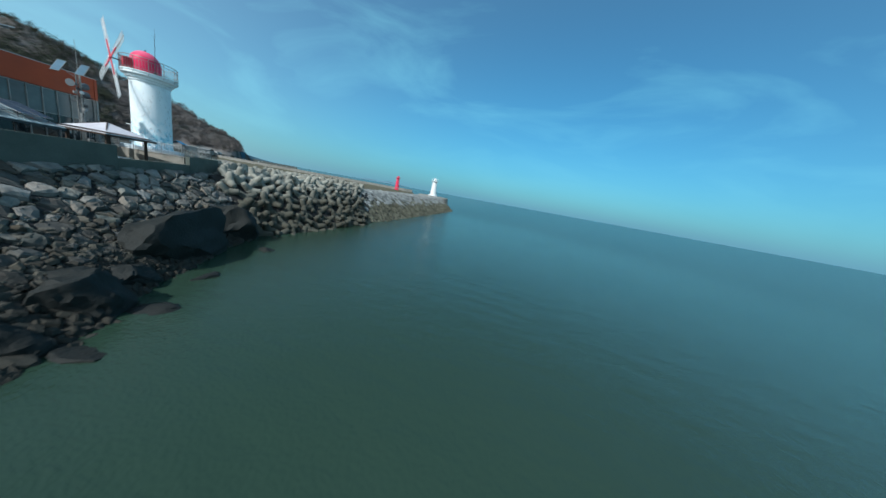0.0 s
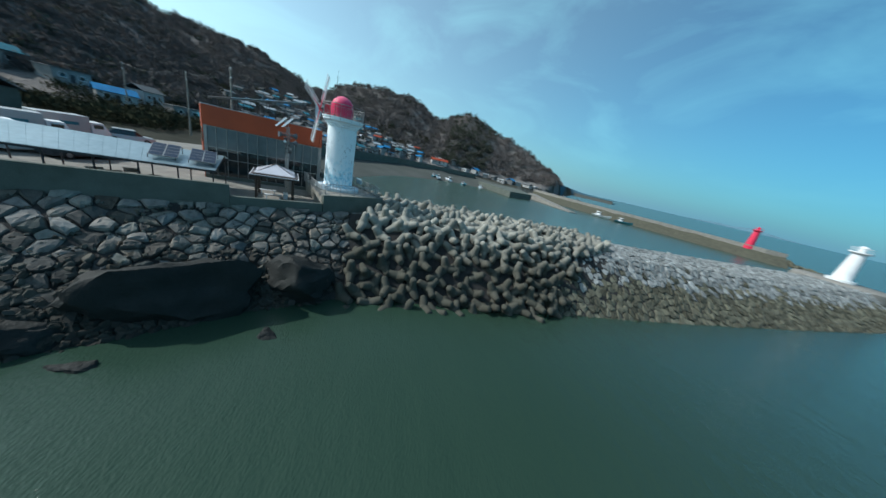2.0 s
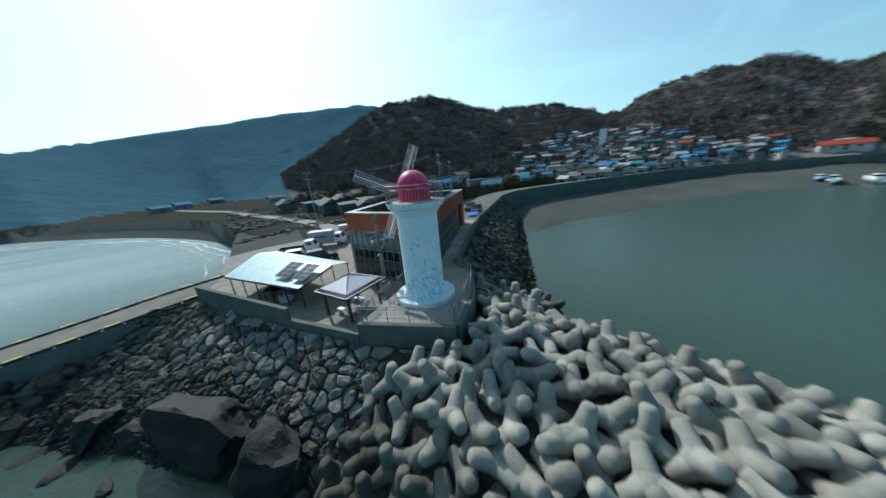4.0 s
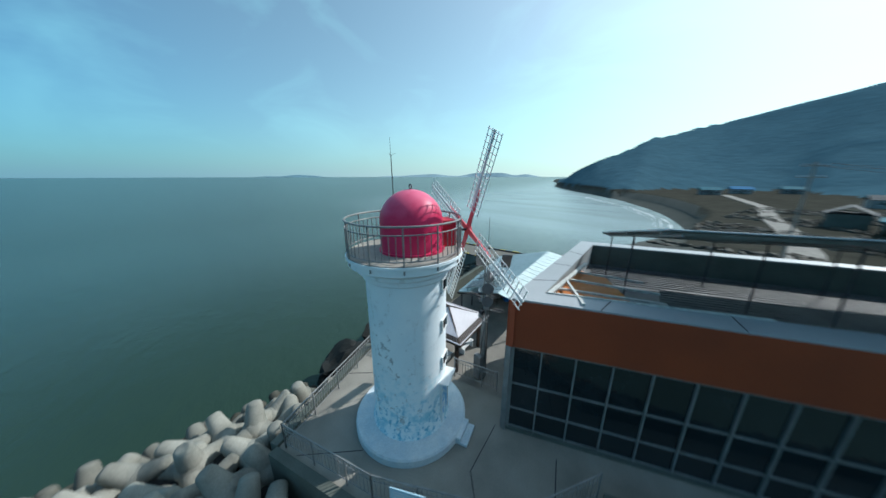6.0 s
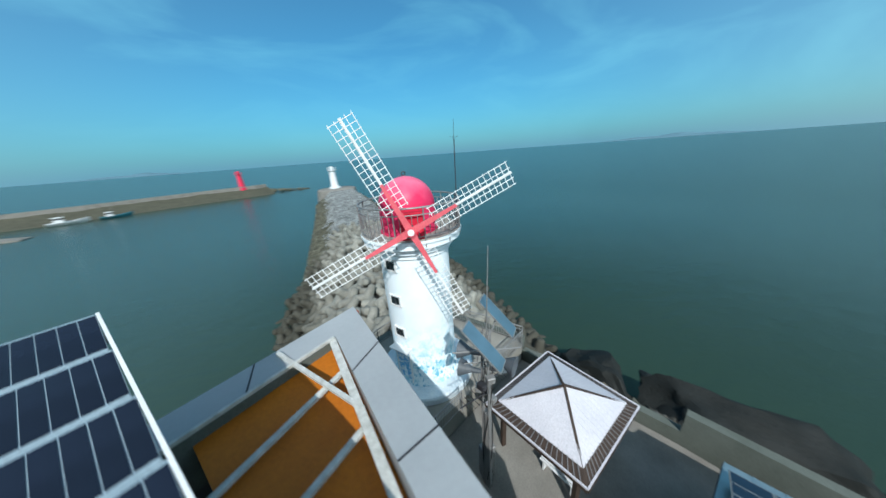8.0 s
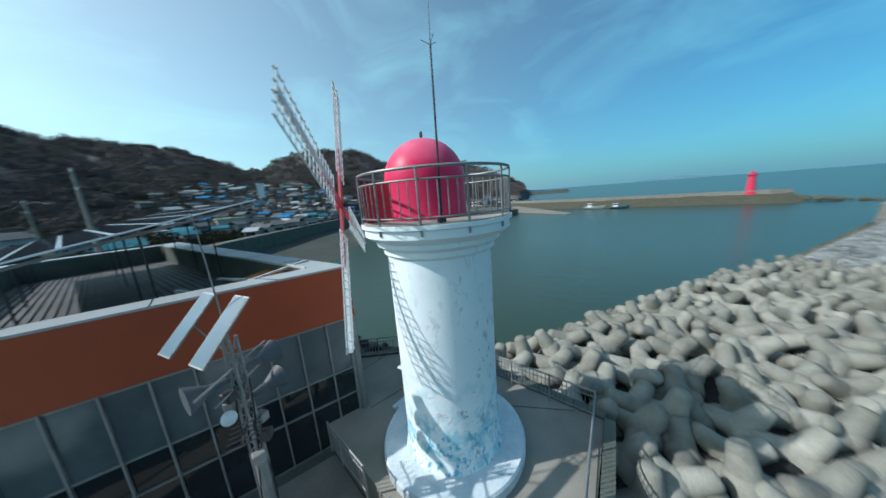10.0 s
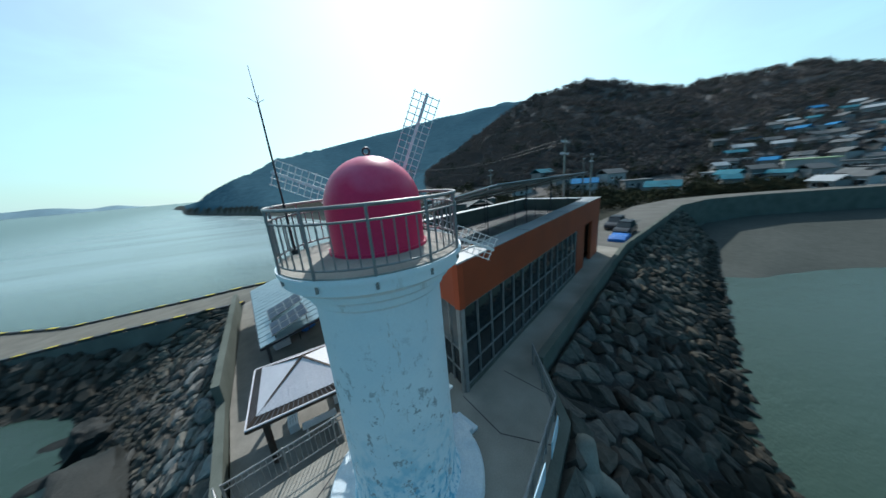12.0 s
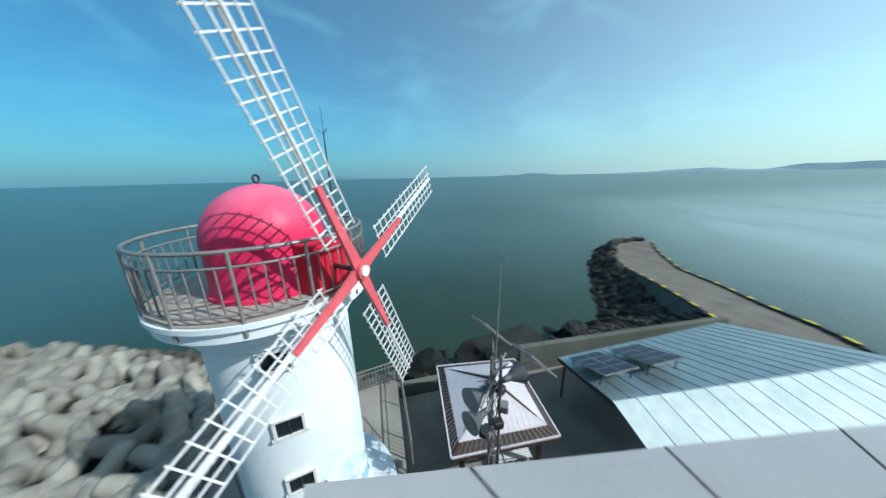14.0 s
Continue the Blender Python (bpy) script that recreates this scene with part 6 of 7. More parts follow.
truck((-8.4, -28.9, -1.2), 158, "white box truck beside the road", "box")
car((0.6, -20.8, -1.2), 164, DARK_PAINT, "dark blue car parked in the yard")
car((-13.2, -27.2, -1.2), 130, SILVER, "silver car parked behind the building")
car((-29.6, -19.2, 0.0), 28, DARK_PAINT, "dark parked car on the quay")
car((-31.6, -22.4, 0.0), 28, DARK_PAINT, "dark parked car on the quay")
car((2.3, -23.7, -1.2), 152, SILVER, "silver van parked beside the shelter")
WHITE_PAINT = material("white_car_paint", (0.68, 0.69, 0.70), (0.60, 0.61, 0.62), 0.35, scale=1, fine=20, bump=0.02)
for k, (x, y, rz) in enumerate(((-188, 134, 12), (-178, 134.5, 8), (-168, 136, 100), (-160, 137.5, 15), (-150, 140, 20), (-138, 144, 22))):
    car((x, y, -2.0), rz, (WHITE_PAINT, WHITE_PAINT, SILVER)[k % 3], "pale car parked on the outer pier")
cover_ob = thing("tarpaulin_cover", (-27.0, -17.6, 0.0), "blue tarpaulin lashed over a low stack", "tarpaulin", rz=32)
bm = bmesh.new()
hull(bm, [[(x, -0.9, 0), (x, 0.9, 0), (x, 0.8, z), (x, 0, z + 0.06), (x, -0.8, z)] for x, z in ((-1.7, 0.3), (-1.2, 0.5), (0.2, 0.46), (1.3, 0.52), (1.7, 0.28))])
part("sheet", bm, BLUE, cover_ob, soft=True)
bm = bmesh.new()
for x in (-0.9, 0.7):
    bar(bm, (x, -0.92, 0.53), (x, 0.92, 0.53), 0.03, 0.02)
part("rope", bm, WHITE, cover_ob)


# ---- houses ----
def house(at, rz, sx, sy, h, wall, roof, flat=False, label="", windows=3):
    """A small house: walls, roof, a door and windows with frames."""
    ob = thing("house", at, label, "house", "village houses", rz)
    bm = bmesh.new()
    box(bm, (0, 0, h / 2 - 0.6), (sx, sy, h + 1.2))
    w = part("wall", bm, wall, ob)
    bm = bmesh.new()
    if flat:
        box(bm, (0, 0, h + 0.12), (sx + 0.5, sy + 0.5, 0.24), None, 0.03)
    else:
        g = sy * 0.28
        hull(bm, [[(x, -sy / 2 - 0.45, h - 0.15), (x, -sy / 2 - 0.45, h), (x, 0, h + g + 0.15), (x, sy / 2 + 0.45, h), (x, sy / 2 + 0.45, h - 0.15), (x, 0, h + g)] for x in (-sx / 2 - 0.4, sx / 2 + 0.4)])
        prism(bm, [(-sx / 2, -sy / 2), (sx / 2, -sy / 2), (sx / 2, sy / 2), (-sx / 2, sy / 2)], h - 0.1, h + 0.02)
    part("roof", bm, roof, ob)
    for k in range(windows):
        x = sx * ((k + 1) / (windows + 1) - 0.5)
        for side_ in (-1, 1):
            if k == 1 and side_ < 0:
                bm = bmesh.new()
                box(bm, (x, -sy / 2 - 0.01, 1.0), (0.95, 0.08, 2.0))
                part("door", bm, TIMBER if not flat else STEEL_DARK, ob)
                continue
            bm = bmesh.new()
            box(bm, (x, side_ * (sy / 2 + 0.01), min(1.6, h - 0.9)), (1.35, 0.08, 1.15))
            win = part("window", bm, WHITE, w)
            bm = bmesh.new()
            box(bm, (x, side_ * (sy / 2 + 0.04), min(1.6, h - 0.9)), (1.15, 0.05, 0.95))
            part("pane", bm, WINDOW_DARK, ob)
    return ob


NAMES = {ROOF_BLUE: "bright blue", ROOF_RED: "orange-red", ROOF_TEAL: "teal", ROOF_GREEN: "pale green", ROOF_SLATE: "grey", WHITE: "white", COPING: "pale"}
rnd = random.Random(77)
placed = []


def settle(yaw, r, rz, sx, sy, h, roof, flat=False):
    p = heading(yaw) * r
    z = max(land_height(yaw, r), -1.3)
    placed.append((p.x, p.y))
    kind = "flat" if flat else "gabled"
    house((p.x, p.y, z), rz, sx, sy, h, PLASTER, roof, flat, "white plastered village house with a %s %s roof" % (NAMES[roof], kind))


tries = 0
while len(placed) < 185 and tries < 20000:
    tries += 1
    yaw = rnd.triangular(80, 119, 97)
    r = quay_at(yaw) + (5 if yaw < 107 else 24) + min(rnd.expovariate(1 / (38.0 if yaw < 103 else 75.0)), 220)
    p = heading(yaw) * r
    if land_height(yaw, r) < -2.0 or land_height(yaw, r) > np.interp(yaw, [81, 89, 97, 115], [6, 9, 24, 22]) or any(math.hypot(p.x - x, p.y - y) < 5.4 for x, y in placed):
        continue
    if yaw > 104 and rnd.random() < 0.5:
        continue
    roof = rnd.choice((ROOF_BLUE, ROOF_BLUE if yaw < 96 else ROOF_SLATE, ROOF_RED if yaw < 91 else ROOF_SLATE, ROOF_TEAL, ROOF_TEAL, ROOF_SLATE, ROOF_SLATE, ROOF_SLATE, ROOF_SLATE, COPING, COPING))
    settle(yaw, r, yaw + rnd.uniform(-50, 50), rnd.uniform(3.0, 5.6), rnd.uniform(2.6, 3.8), rnd.uniform(2.1, 3.6), roof, rnd.random() < 0.3)
for k, yaw in enumerate((123, 127, 131, 135, 139, 143, 147, 151)):
    settle(yaw, 96 + 6 * (k % 3) + 1.5 * k, yaw + 23 * (k % 3), 7.5, 5, 2.6 + 0.3 * (k % 3), (ROOF_TEAL, ROOF_SLATE, ROOF_SLATE, ROOF_BLUE, ROOF_SLATE)[k % 5], k % 3 == 1)
for x, y, rz, sx, roof, flat in ((-21.0, -72.5, 80, 10.5, ROOF_SLATE, False), (-23.0, -62.5, 74, 9.0, ROOF_SLATE, True), (-25.0, -54.0, 70, 7.5, ROOF_SLATE, False), (-20.5, -86.5, 84, 9.0, ROOF_TEAL, True), (-15.0, -99.0, 86, 8.0, ROOF_SLATE, False),
                                 (-33.0, -70.0, 75, 8.0, ROOF_SLATE, True), (-30.0, -84.0, 80, 9.0, ROOF_SLATE, False)):
    placed.append((x, y))
    house((x, y, -1.3), rz, sx, 5.6, 2.9, CONCRETE_WALL, roof, flat, "low dull grey roadside house with a %s %s roof" % (NAMES[roof], "flat" if flat else "gabled"))
for yaw, r, roof in ((186.5, 216, ROOF_TEAL), (183.5, 240, ROOF_BLUE), (171, 170, ROOF_SLATE), (179, 262, ROOF_TEAL)):
    settle(yaw, r, yaw + 20, 9, 5, 2.8, roof)
for k, yaw in enumerate((54, 55.5, 57.5, 59, 61, 63, 65, 67.5, 70, 73, 76)):
    settle(yaw, max(along(COAST, yaw) + 29, quay_at(yaw) + 9) + 3.1 * ((k * 7) % 4), yaw + 60 + 17 * ((k * 5) % 7), 4.6 + 0.9 * ((k * 3) % 5), 3.6 + 0.5 * (k % 4), 2.1 + 0.35 * ((k * 5) % 4), (WHITE, ROOF_SLATE, WHITE, ROOF_BLUE)[k % 4], k % 2 == 0)
settle(76, 182, 92, 12, 5, 2.2, ROOF_RED)
settle(109.3, 124, 118, 9, 6, 4.6, ROOF_GREEN, True)
p = heading(103.3) * 205
tall = house((p.x, p.y, land_height(103.3, 205)), 100, 3.8, 3.8, 12, WHITE, WHITE, True, "tall white church-like tower block in the village", 1)

# ---- boats ----
def boat(at, rz, size, mat, label):
    ob = thing("fishing_boat", at, label, "boat", "fishing boats", rz)
    bm = bmesh.new()
    secs = []
    for x, w, zk, zt in ((-3.2, 0.95, 0.1, 1.0), (-1.5, 1.15, 0.0, 0.95), (0.8, 1.1, 0.0, 1.05), (2.4, 0.7, 0.15, 1.3), (3.5, 0.08, 0.6, 1.6)):
        secs.append([(x * size, y * size, z * size) for y, z in ((-w, zt), (-w * 0.75, (zk + zt) / 2), (0, zk), (w * 0.75, (zk + zt) / 2), (w, zt), (0, zt - 0.15))])
    hull(bm, secs)
    part("hull", bm, mat, ob, soft=True)
    bm = bmesh.new()
    box(bm, (-1.2 * size, 0, 1.6 * size), (1.5 * size, 1.3 * size, 1.3 * size), None, 0.05)
    cab = part("wheelhouse", bm, WHITE, ob)
    bm = bmesh.new()
    box(bm, (-1.2 * size, 0, 1.85 * size), (1.52 * size, 1.32 * size, 0.4 * size))
    part("window_band", bm, WINDOW_DARK, cab)
    bm = bmesh.new()
    tube(bm, (-0.4 * size, 0, 1.0 * size), (-0.4 * size, 0, 4.2 * size), 0.05, 6)
    part("boat_mast", bm, STEEL, ob)
    return ob


for k, (yaw, d, z) in enumerate(((75.5, 12, -5.9), (74.5, 6, -6.2), (72, 2, -6.7), (68, -6, -7.0), (64, -4, -7.0), (60, -9, -7.0), (57, -12, -7.0), (62, 4, -6.4))):
    p = heading(yaw) * (along(COAST, yaw) + d)
    boat((p.x, p.y, z), yaw + 70 + 25 * (k % 3), 1.0 + 0.12 * (k % 3), ROOF_TEAL if k % 3 == 0 else WHITE, "white fishing boat with a small wheelhouse by the shore")
boat((-106.0, 137.0, -7.0), 28, 1.6, WHITE, "white fishing boat moored in the harbour")
boat((-95.0, 143.0, -7.0), 30, 1.4, ROOF_TEAL, "teal fishing boat moored in the harbour")


# ---- harbour lights ----
def harbour_light(at, high, paint, label, name):
    ob = thing(name, at, label, "lighthouse", "harbour lights")
    bm = bmesh.new()
    lathe(bm, [(0, -2.5), (2.3, -2.5), (2.3, 0.35), (1.55, 0.4), (1.1, high * 0.78), (1.25, high * 0.8), (1.7, high * 0.83), (1.7, high * 0.86), (0, high * 0.86)], 28)
    part("tower", bm, paint, ob, soft=True)
    bm = bmesh.new()
    lathe(bm, [(0.6, high * 0.86), (0.6, high * 0.97), (0.75, high * 0.975), (0.4, high * 1.02), (0, high * 1.03)], 20)
    part("lantern", bm, paint, ob, soft=True)
    bm = bmesh.new()
    ring(bm, 1.6, high * 0.86 + 0.9, 0.04, 28)
    ring(bm, 1.6, high * 0.86 + 0.45, 0.03, 28)
    part("rail", bm, paint, ob)
    for k in range(10):
        a = k * 0.628
        bm = bmesh.new()
        tube(bm, (1.6 * math.cos(a), 1.6 * math.sin(a), high * 0.86), (1.6 * math.cos(a), 1.6 * math.sin(a), high * 0.86 + 0.9), 0.03, 5)
        part("post", bm, paint, ob)
    return ob


RED_TOWER = material("red_tower_paint", (0.72, 0.025, 0.085), (0.60, 0.025, 0.07), 0.5, scale=0.6, fine=10, bump=0.05)
harbour_light((-5.6, 112.4, -1.0), 8.4, WHITE, "white harbour light at the end of the breakwater", "harbour_light")
harbour_light((-58.0, 180.0, -1.7), 9.4, RED_TOWER, "red harbour light on the outer pier", "harbour_light")
bm = bmesh.new()
lathe(bm, [(0, -7.8), (8.5, -7.8), (7.6, -1.5), (7.2, -1.2), (0, -1.2)], 40, (-5.0, 111.5))
tagged(part("platform", bm, CONCRETE_PALE, soft=True), "round concrete head of the breakwater", "platform", kind="structure")

# ---- utility poles and wires ----
POLES = [((-20.5, -19.2, -1.2), 12.6), ((-40, -36, -1.2), 12.0), ((-30.0, -58.0, -1.2), 11.0), ((-62, -62, -1.0), 12), ((-8.0, -46.0, -1.2), 12.0)]
for at, high in POLES:
    ob = thing("utility_pole", at, "grey concrete utility pole with steel crossarms", "pole", "utility poles", 30)
    bm = bmesh.new()
    tube(bm, (0, 0, -0.5), (0, 0, high), 0.17, 10, 0.1)
    part("pole", bm, CONCRETE, ob, soft=True)
    for z in (high - 0.4, high - 1.6):
        bm = bmesh.new()
        bar(bm, (-1.1, 0, z), (1.1, 0, z), 0.09, 0.09)
        arm = part("crossarm", bm, STEEL, ob)
        for x in (-0.95, -0.4, 0.4, 0.95):
            bm = bmesh.new()
            tube(bm, (x, 0, z + 0.04), (x, 0, z + 0.24), 0.05, 8, 0.03)
            part("insulator", bm, WHITE, arm)
for (a, ha), (b, hb) in ((POLES[0], POLES[1]), (POLES[1], POLES[3]), (POLES[0], POLES[4]), (POLES[4], POLES[2])):
    for off in (-0.95, 0.95):
        bm = bmesh.new()
        p, q = Vector(a) + Vector((off, 0, ha - 0.15)), Vector(b) + Vector((off, 0, hb - 0.15))
        pts = [p.lerp(q, k / 12) - Vector((0, 0, 1.1 * math.sin(math.pi * k / 12))) for k in range(13)]
        cord(bm, pts, 0.012, 4)
        tagged(part("power_wire", bm, STEEL_DARK), "thin dark power line slung between poles", "wire", "power lines")


# ---- black boulders by the waterline ----
def boulder(x, y, z, sx, sy, sz, rz, seed, label):
    bm = bmesh.new()
    bmesh.ops.create_icosphere(bm, subdivisions=4, radius=1)
    r = random.Random(seed)
    planes = [(Vector((r.gauss(0, 1), r.gauss(0, 1), r.gauss(0.3, 0.8))).normalized(), r.uniform(0.62, 0.85)) for _ in range(11)]
    off = Vector((seed * 3.1, seed * 1.7, 0))
    for v in bm.verts:
        co = v.co * 1.15
        for n3, c in planes:
            o = co.dot(n3) - c
            if o > 0:
                co -= n3 * o * 0.92
        co += v.normal * (0.16 * noise.fractal(co * 1.6 + off, 0.9, 2.0, 5) + 0.05 * noise.noise(co * 6 + off))
        v.co = Vector((co.x * sx, co.y * sy, co.z * sz))
    bm.transform(Matrix.Rotation(radians(rz), 4, "Z"))
    ob = part("boulder", bm, BASALT, soft=True)
    ob.data.set_sharp_from_angle(angle=radians(28))
    ob.location = (x, y, z)
    return tagged(ob, label, "boulder", "shore boulders")


boulder(13.7, -5.7, -5.4, 4.3, 2.0, 2.2, 122, 3, "huge black wave-worn boulder at the waterline")
boulder(11.1, -0.3, -5.5, 2.5, 1.9, 2.4, 112, 8, "large cracked black boulder at the waterline")
boulder(19.4, -13.0, -6.0, 1.7, 1.4, 1.5, 20, 5, "rounded dark boulder beside the rubble slope")
boulder(21.2, -15.6, -6.3, 1.2, 0.9, 0.9, 70, 12, "dark boulder low in the water")
boulder(22.9, -18.4, -6.5, 1.1, 0.9, 0.8, 10, 13, "dark boulder low in the water")
boulder(17.4, -10.4, -6.3, 1.9, 1.0, 0.9, 130, 14, "flat black rock at the waterline")
boulder(15.9, -0.9, -6.8, 0.65, 0.5, 0.38, 30, 15, "small dark rock breaking the water")
boulder(18.6, -7.5, -6.85, 0.9, 0.5, 0.4, 100, 16, "small dark rock breaking the water")
boulder(20.8, -11.3, -6.95, 1.3, 0.8, 0.45, 60, 17, "small dark rock breaking the water")
boulder(22.6, -14.4, -6.95, 1.0, 0.8, 0.45, 10, 18, "small dark rock breaking the water")

# ---- tetrapods ----
bm = bmesh.new()
for d in (Vector((0, 0, 1)), Vector((0.9428, 0, -0.3333)), Vector((-0.4714, 0.8165, -0.3333)), Vector((-0.4714, -0.8165, -0.3333))):
    leg = bmesh.new()
    lathe(leg, [(0.44, -0.05), (0.41, 0.28), (0.36, 0.62), (0.295, 1.05), (0.255, 1.14), (0.17, 1.185), (0, 1.19)], 14)
    leg.transform(d.to_track_quat("Z", "Y").to_matrix().to_4x4())
    tmp = bpy.data.meshes.new("leg")
    leg.to_mesh(tmp)
    leg.free()
    bm.from_mesh(tmp)
core = bmesh.ops.create_icosphere(bm, subdivisions=2, radius=0.54)
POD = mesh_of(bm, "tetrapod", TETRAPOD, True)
rnd = random.Random(5)
pods = []


RAIL_X, RAIL_Y = [-6.1, -5.2, -2.0, 1.6], [-2.9, -0.1, 2.7, 4.6]


def pod_room(x, y):
    u = x - spine(y)
    if x >= 1.6 and y < max(2.4, 5.6 - 0.62 * max(0, x - 1.0)):
        return False
    if x < 1.6 and y < (np.interp(x, RAIL_X, RAIL_Y) + 1.25 if x > -5.2 else 0.8 + 0.85 * (-5.2 - x)):
        return False
    if u > 11.2 or u < -11.4:
        return False
    return y < np.interp(u, [-11, -7, -3, 1.5, 5, 10], [24, 29, 37, 36, 28, 23]) + 0.8 * math.sin(2.1 * u)


tries = 0
while len(pods) < 640 and tries < 40000:
    tries += 1
    x, y = rnd.uniform(-12, 12.5), rnd.uniform(0.6, 39)
    if not pod_room(x, y) or any((x - a) ** 2 + (y - b) ** 2 < 1.05 for a, b in pods):
        continue
    pods.append((x, y))
far_pods = []
for x, y in pods:
    crest = float(np.interp(y, [2, 6, 24, 40, 110], [-1.45, -1.35, -1.35, -1.75, -1.7]))
    q = Euler((rnd.uniform(0, 6.28), rnd.uniform(0, 6.28), rnd.uniform(0, 6.28)))
    z = mound(x, max(y, 2.0), crest) + rnd.uniform(0.15, 0.5) - (0.3 if x > 2 and y < 17 else 0.0)
    if x < 1.6 and y < 6:
        z = max(z, -1.0 - 0.62 * (y - np.interp(x, RAIL_X, RAIL_Y) - 1.2) + rnd.uniform(0, 0.3)) if x > -5.2 else max(z, -1.0 - 0.6 * (-5.2 - x))
    m = Matrix.LocRotScale((x, y, z), q, None)
    if len(far_pods) + 300 < len(pods) and (y > 24 or x < -8.6):
        far_pods.append((0, m))
        continue
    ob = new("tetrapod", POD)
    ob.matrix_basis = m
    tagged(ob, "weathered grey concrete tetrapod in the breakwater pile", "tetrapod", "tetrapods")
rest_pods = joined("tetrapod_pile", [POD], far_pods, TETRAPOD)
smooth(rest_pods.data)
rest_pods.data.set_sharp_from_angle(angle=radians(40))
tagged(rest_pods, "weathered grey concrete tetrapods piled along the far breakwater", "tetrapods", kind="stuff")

# ---- loose stones over the slopes ----
rnd = random.Random(31)
length, depth, sea_at = on_slope(SA, SB, SEAWARD)
near, rest = [], []
for c, poly in cells(length, depth, 1.12, 0.72, 32, 0.45):
    p = sea_at(c.x, c.y, 0)
    made = fitted_stone(c, poly, sea_at, rnd)
    if made is None or p.y > 2.6 and p.x > 6.5:
        continue
    if -15 < p.y < 6 and len(near) < 300:
        near.append((p, made))
    else:
        rest.append(made)
for p, (v, f) in near:
    me = bpy.data.meshes.new("stone")
    me.from_pydata([tuple(q - p) for q in v], [], f)
    me.materials.append(STONE)
    piece("stone", me, Matrix.Translation(p), slope_sea)
tagged(pile("revetment_stones", rest, STONE_STUFF), "grey fitted stones along the sea wall slope", "stones", kind="stuff")
rest = []
for k, m in cover(JA, JB, JETTY_SIDE, 0.85, 0.92, 33, 0.0, 0.95, 8, 0.0):
    rest.append((k, m))
tagged(joined("rubble_stones", STONES, rest, STONE_STUFF), "dark grey rubble stones along the shore", "stones", kind="stuff")
length, depth, harbour_at = on_slope(HA, HB, HARBOUR)
near, rest = [], []
for c, poly in cells(length, depth, 0.95, 0.66, 36, 0.46):
    p = harbour_at(c.x, c.y, 0)
    made = fitted_stone(c, poly, harbour_at, rnd, 0.26, 0.3)
    if made is None or pod_room(p.x, p.y):
        continue
    if p.x > -19 and len(near) < 300:
        near.append((p, made))
    else:
        rest.append(made)
for p, (v, f) in near:
    me = bpy.data.meshes.new("stone")
    me.from_pydata([tuple(q - p) for q in v], [], f)
    me.materials.append(STONE_HARBOUR)
    piece("stone", me, Matrix.Translation(p), slope_harbour)
tagged(pile("harbour_stones", rest, STONE_STUFF), "dark rubble stones below the quay wall", "stones", kind="stuff")

# ---- small broken stones low on the seaward slope ----
rnd = random.Random(58)
small = []
for k in range(2900):
    u, v = (rnd.uniform(0.3, 0.97), rnd.uniform(0.62 if k % 3 else 0.45, 0.97)) if k < 1500 else (rnd.uniform(0.02, 0.97), rnd.uniform(0.01, 0.8))
    p = slope_at(SA, SB, SEAWARD, u, v)
    s = rnd.uniform(0.22, 0.6) if k < 1500 else rnd.uniform(0.14, 0.34)
    if k >= 1500 and p.y > 2.6 and p.x > 6.5:
        continue
    small.append((rnd.randrange(8), Matrix.LocRotScale(p + Vector((0, 0, 0.12 if k < 1500 else 0.06)), Euler((rnd.gauss(0, 0.5), rnd.gauss(0, 0.5), rnd.uniform(0, 6.28))), (s, s * 0.8, s * 0.7))))
tagged(joined("small_stones", STONES, small, STONE_STUFF), "small broken stones along the waterline", "stones", kind="stuff")

# ---- surf along the cove ----
bm = bmesh.new()
line = resample([(93, -211), (47, -161), (20.5, -121), (11.5, -93), (6.8, -67), (8.9, -49.5)], 160)
for row in range(3):
    prev = None
    for k in range(160):
        d = Vector(line[min(k + 1, 159)] - line[max(k - 1, 0)]).normalized()
        out = Vector((-d.y, d.x))
        if out.x < 0:
            out = -out
        wob = noise.noise(Vector((k * 0.13, row * 9.0, 0.3)))
        o = -0.6 + 2.2 * row + 0.9 * wob
        w = max(0.0, 0.75 + 1.1 * noise.noise(Vector((k * 0.3, row * 5.0 + 3, 0.7)))) * (0.8, 0.4, 0.2)[row]
        q = Vector(line[k])
        pair = [bm.verts.new((*(q + out * e), SEA_Z + 0.03 + 0.01 * row)) for e in (o, o + w)]
        if prev and w > 0.05:
            bm.faces.new((prev[0], pair[0], pair[1], prev[1]))
        prev = pair
FOAM = material("sea_foam", (0.62, 0.66, 0.66), (0.40, 0.46, 0.46), 0.9, scale=0.8, fine=4, bump=0.2)
tagged(part("surf", bm, FOAM), "broken white foam lines along the cove beach", "surf", kind="stuff")

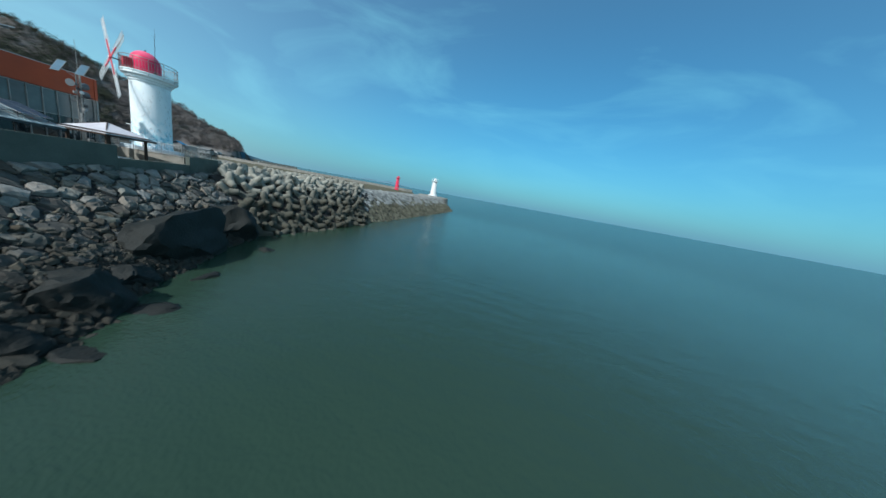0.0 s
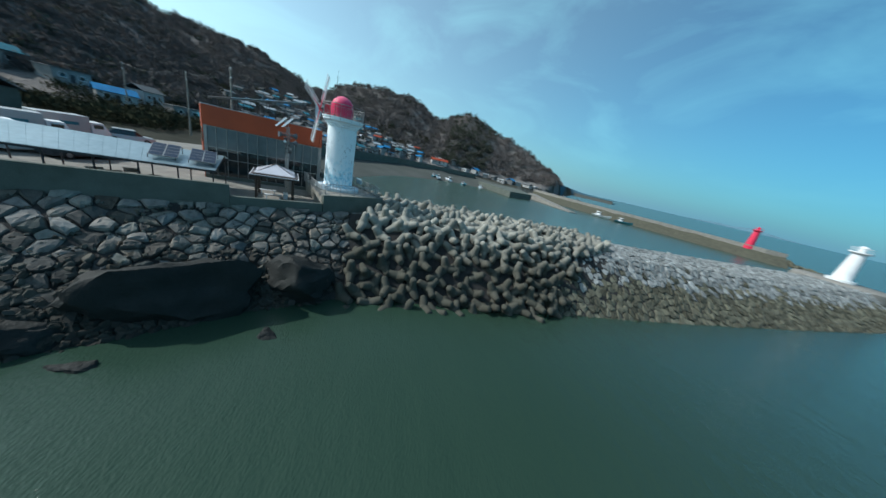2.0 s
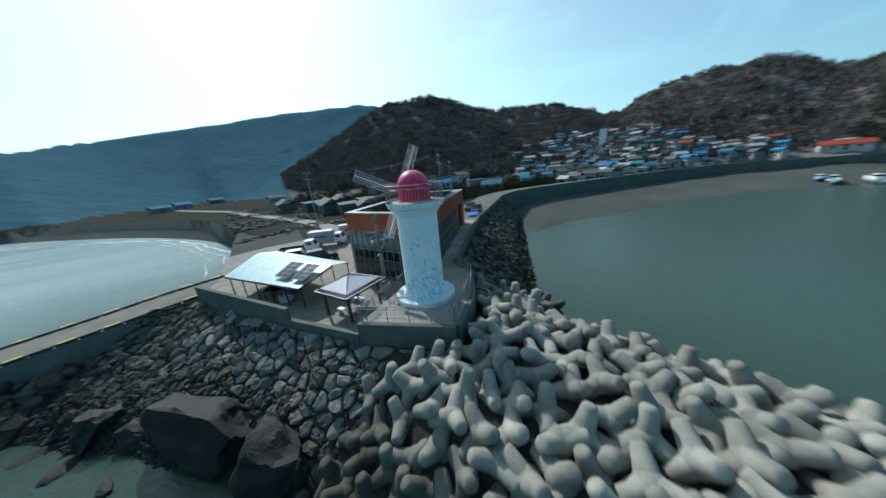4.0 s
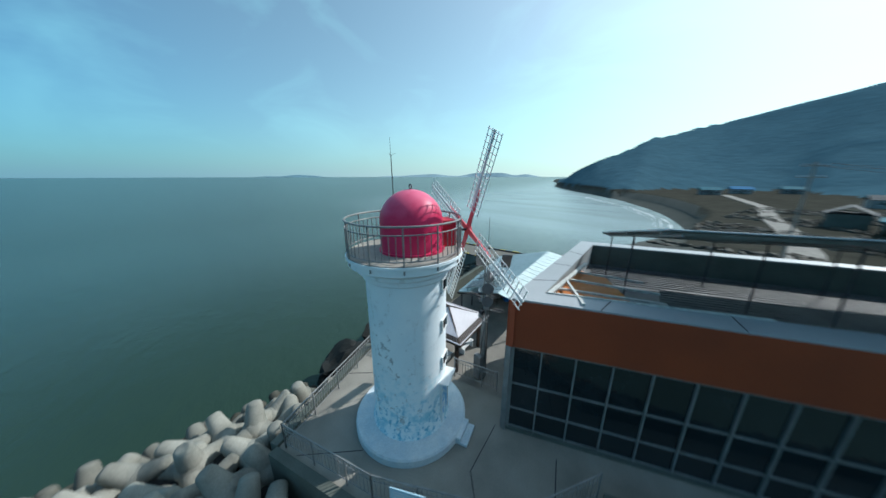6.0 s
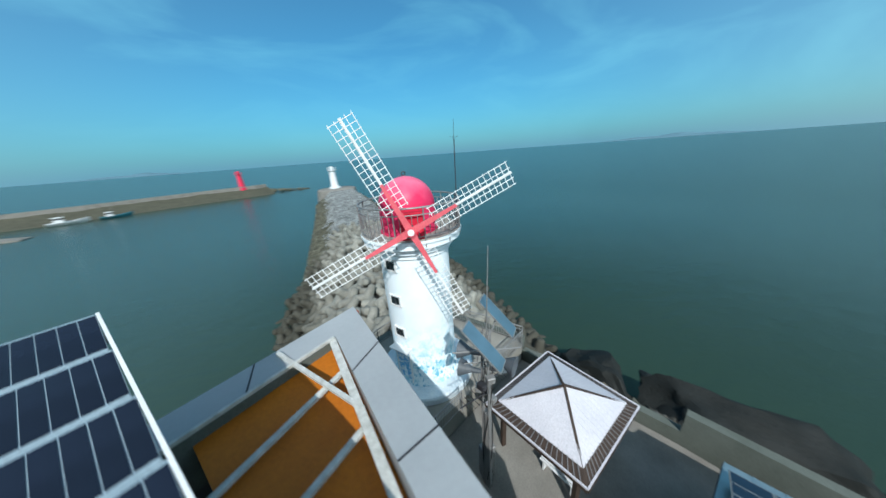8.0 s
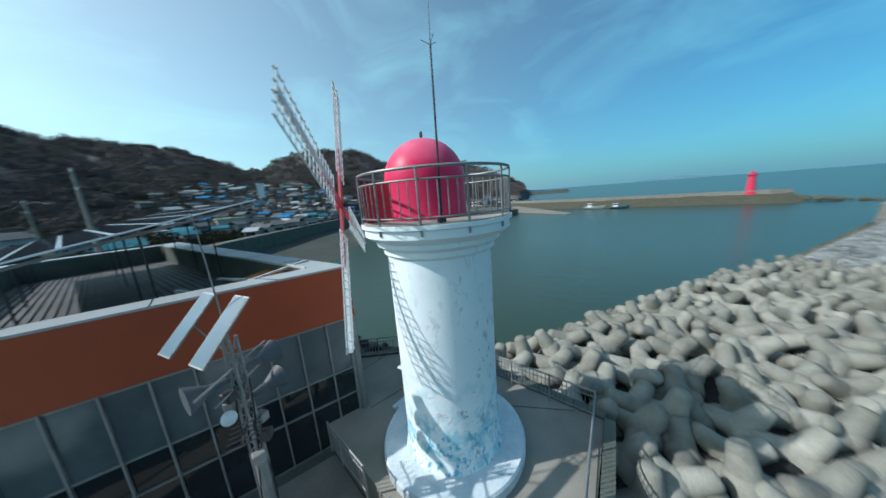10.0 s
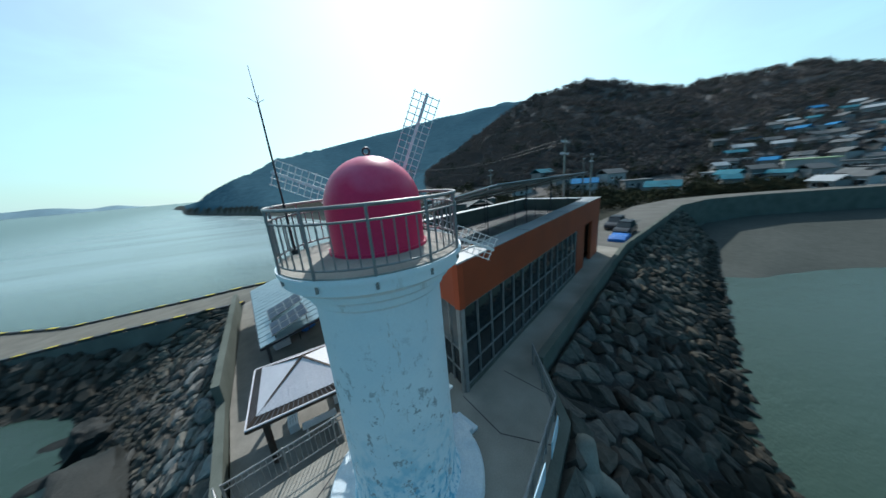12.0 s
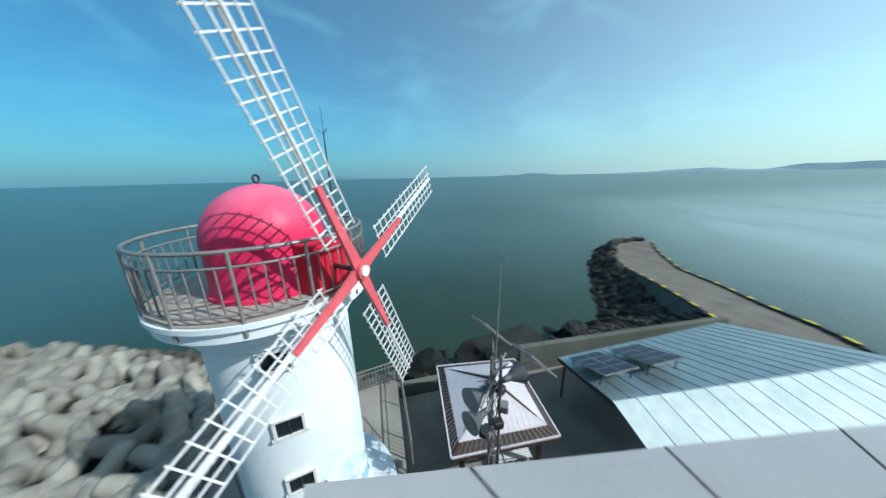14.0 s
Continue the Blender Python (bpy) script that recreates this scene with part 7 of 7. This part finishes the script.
# ---- stony flat behind the cove ----
rnd = random.Random(71)
flat_stones = []
while len(flat_stones) < 1500:
    yaw, r = rnd.uniform(160, 187), rnd.uniform(50, 150)
    p = heading(yaw) * r
    if p.x > 9.5 + 0.0624 * p.y or noise.noise(Vector((p.x, p.y, 0)) * 0.06) < -0.1:
        continue
    s = rnd.uniform(0.5, 1.5)
    z = max(land_height(yaw, r), -1.75 if p.y > -66 and p.x > -4 else -9)
    flat_stones.append((rnd.randrange(8), Matrix.LocRotScale((p.x, p.y, z + 0.05), Euler((rnd.gauss(0, 0.2), rnd.gauss(0, 0.2), rnd.uniform(0, 6.28))), (s, s * 0.8, s * 0.7))))
tagged(joined("shore_stones", STONES, flat_stones, STONE_STUFF), "grey stones strewn over the flat behind the cove", "stones", kind="stuff")

# ---- scrub and small trees between the houses ----
rnd = random.Random(83)
brush = [clump("brush", 60 + s, 30, 1.5, 2.4, BRUSH) for s in range(4)]
lane = resample(QUAY, 80)
cove_road = resample([(16.0, -215.0), (9.0, -187.0), (-3.0, -140.0), (-6.0, -104.0), (-9.6, -80.0), (-11.6, -58.5), (-11.6, -44.0), (-8.0, -35.0)], 60)
homes = np.array(placed)
shrubs = []
tries = 0
while len(shrubs) < 2600 and tries < 40000:
    tries += 1
    yaw, r = (rnd.uniform(96, 168), rnd.uniform(52, 175)) if len(shrubs) < 1300 else (rnd.uniform(80, 120), rnd.uniform(92, 250))
    p = heading(yaw) * r
    z = land_height(yaw, r)
    if not -1.6 < z < (4.5 if len(shrubs) < 1300 else 24) or noise.noise(Vector((p.x, p.y, 5)) * 0.05) < -0.12:
        continue
    here = np.array((p.x, p.y))
    if np.hypot(*(lane - here).T).min() < 12 or np.hypot(*(cove_road - here).T).min() < 6.5 or np.hypot(*(homes - here).T).min() < (5.2 if len(shrubs) < 1300 else 3.6):
        continue
    s = rnd.uniform(0.55, 1.5)
    shrubs.append((rnd.randrange(4), Matrix.Translation((p.x, p.y, max(z, -1.35) - 0.15)) @ Matrix.Rotation(rnd.uniform(0, 6.28), 4, "Z") @ Matrix.Diagonal((s, s, s * rnd.uniform(0.7, 1.4), 1))))
tagged(joined("scrub", brush, shrubs, BRUSH), "olive-brown winter scrub between the village houses", "shrubs", kind="stuff")
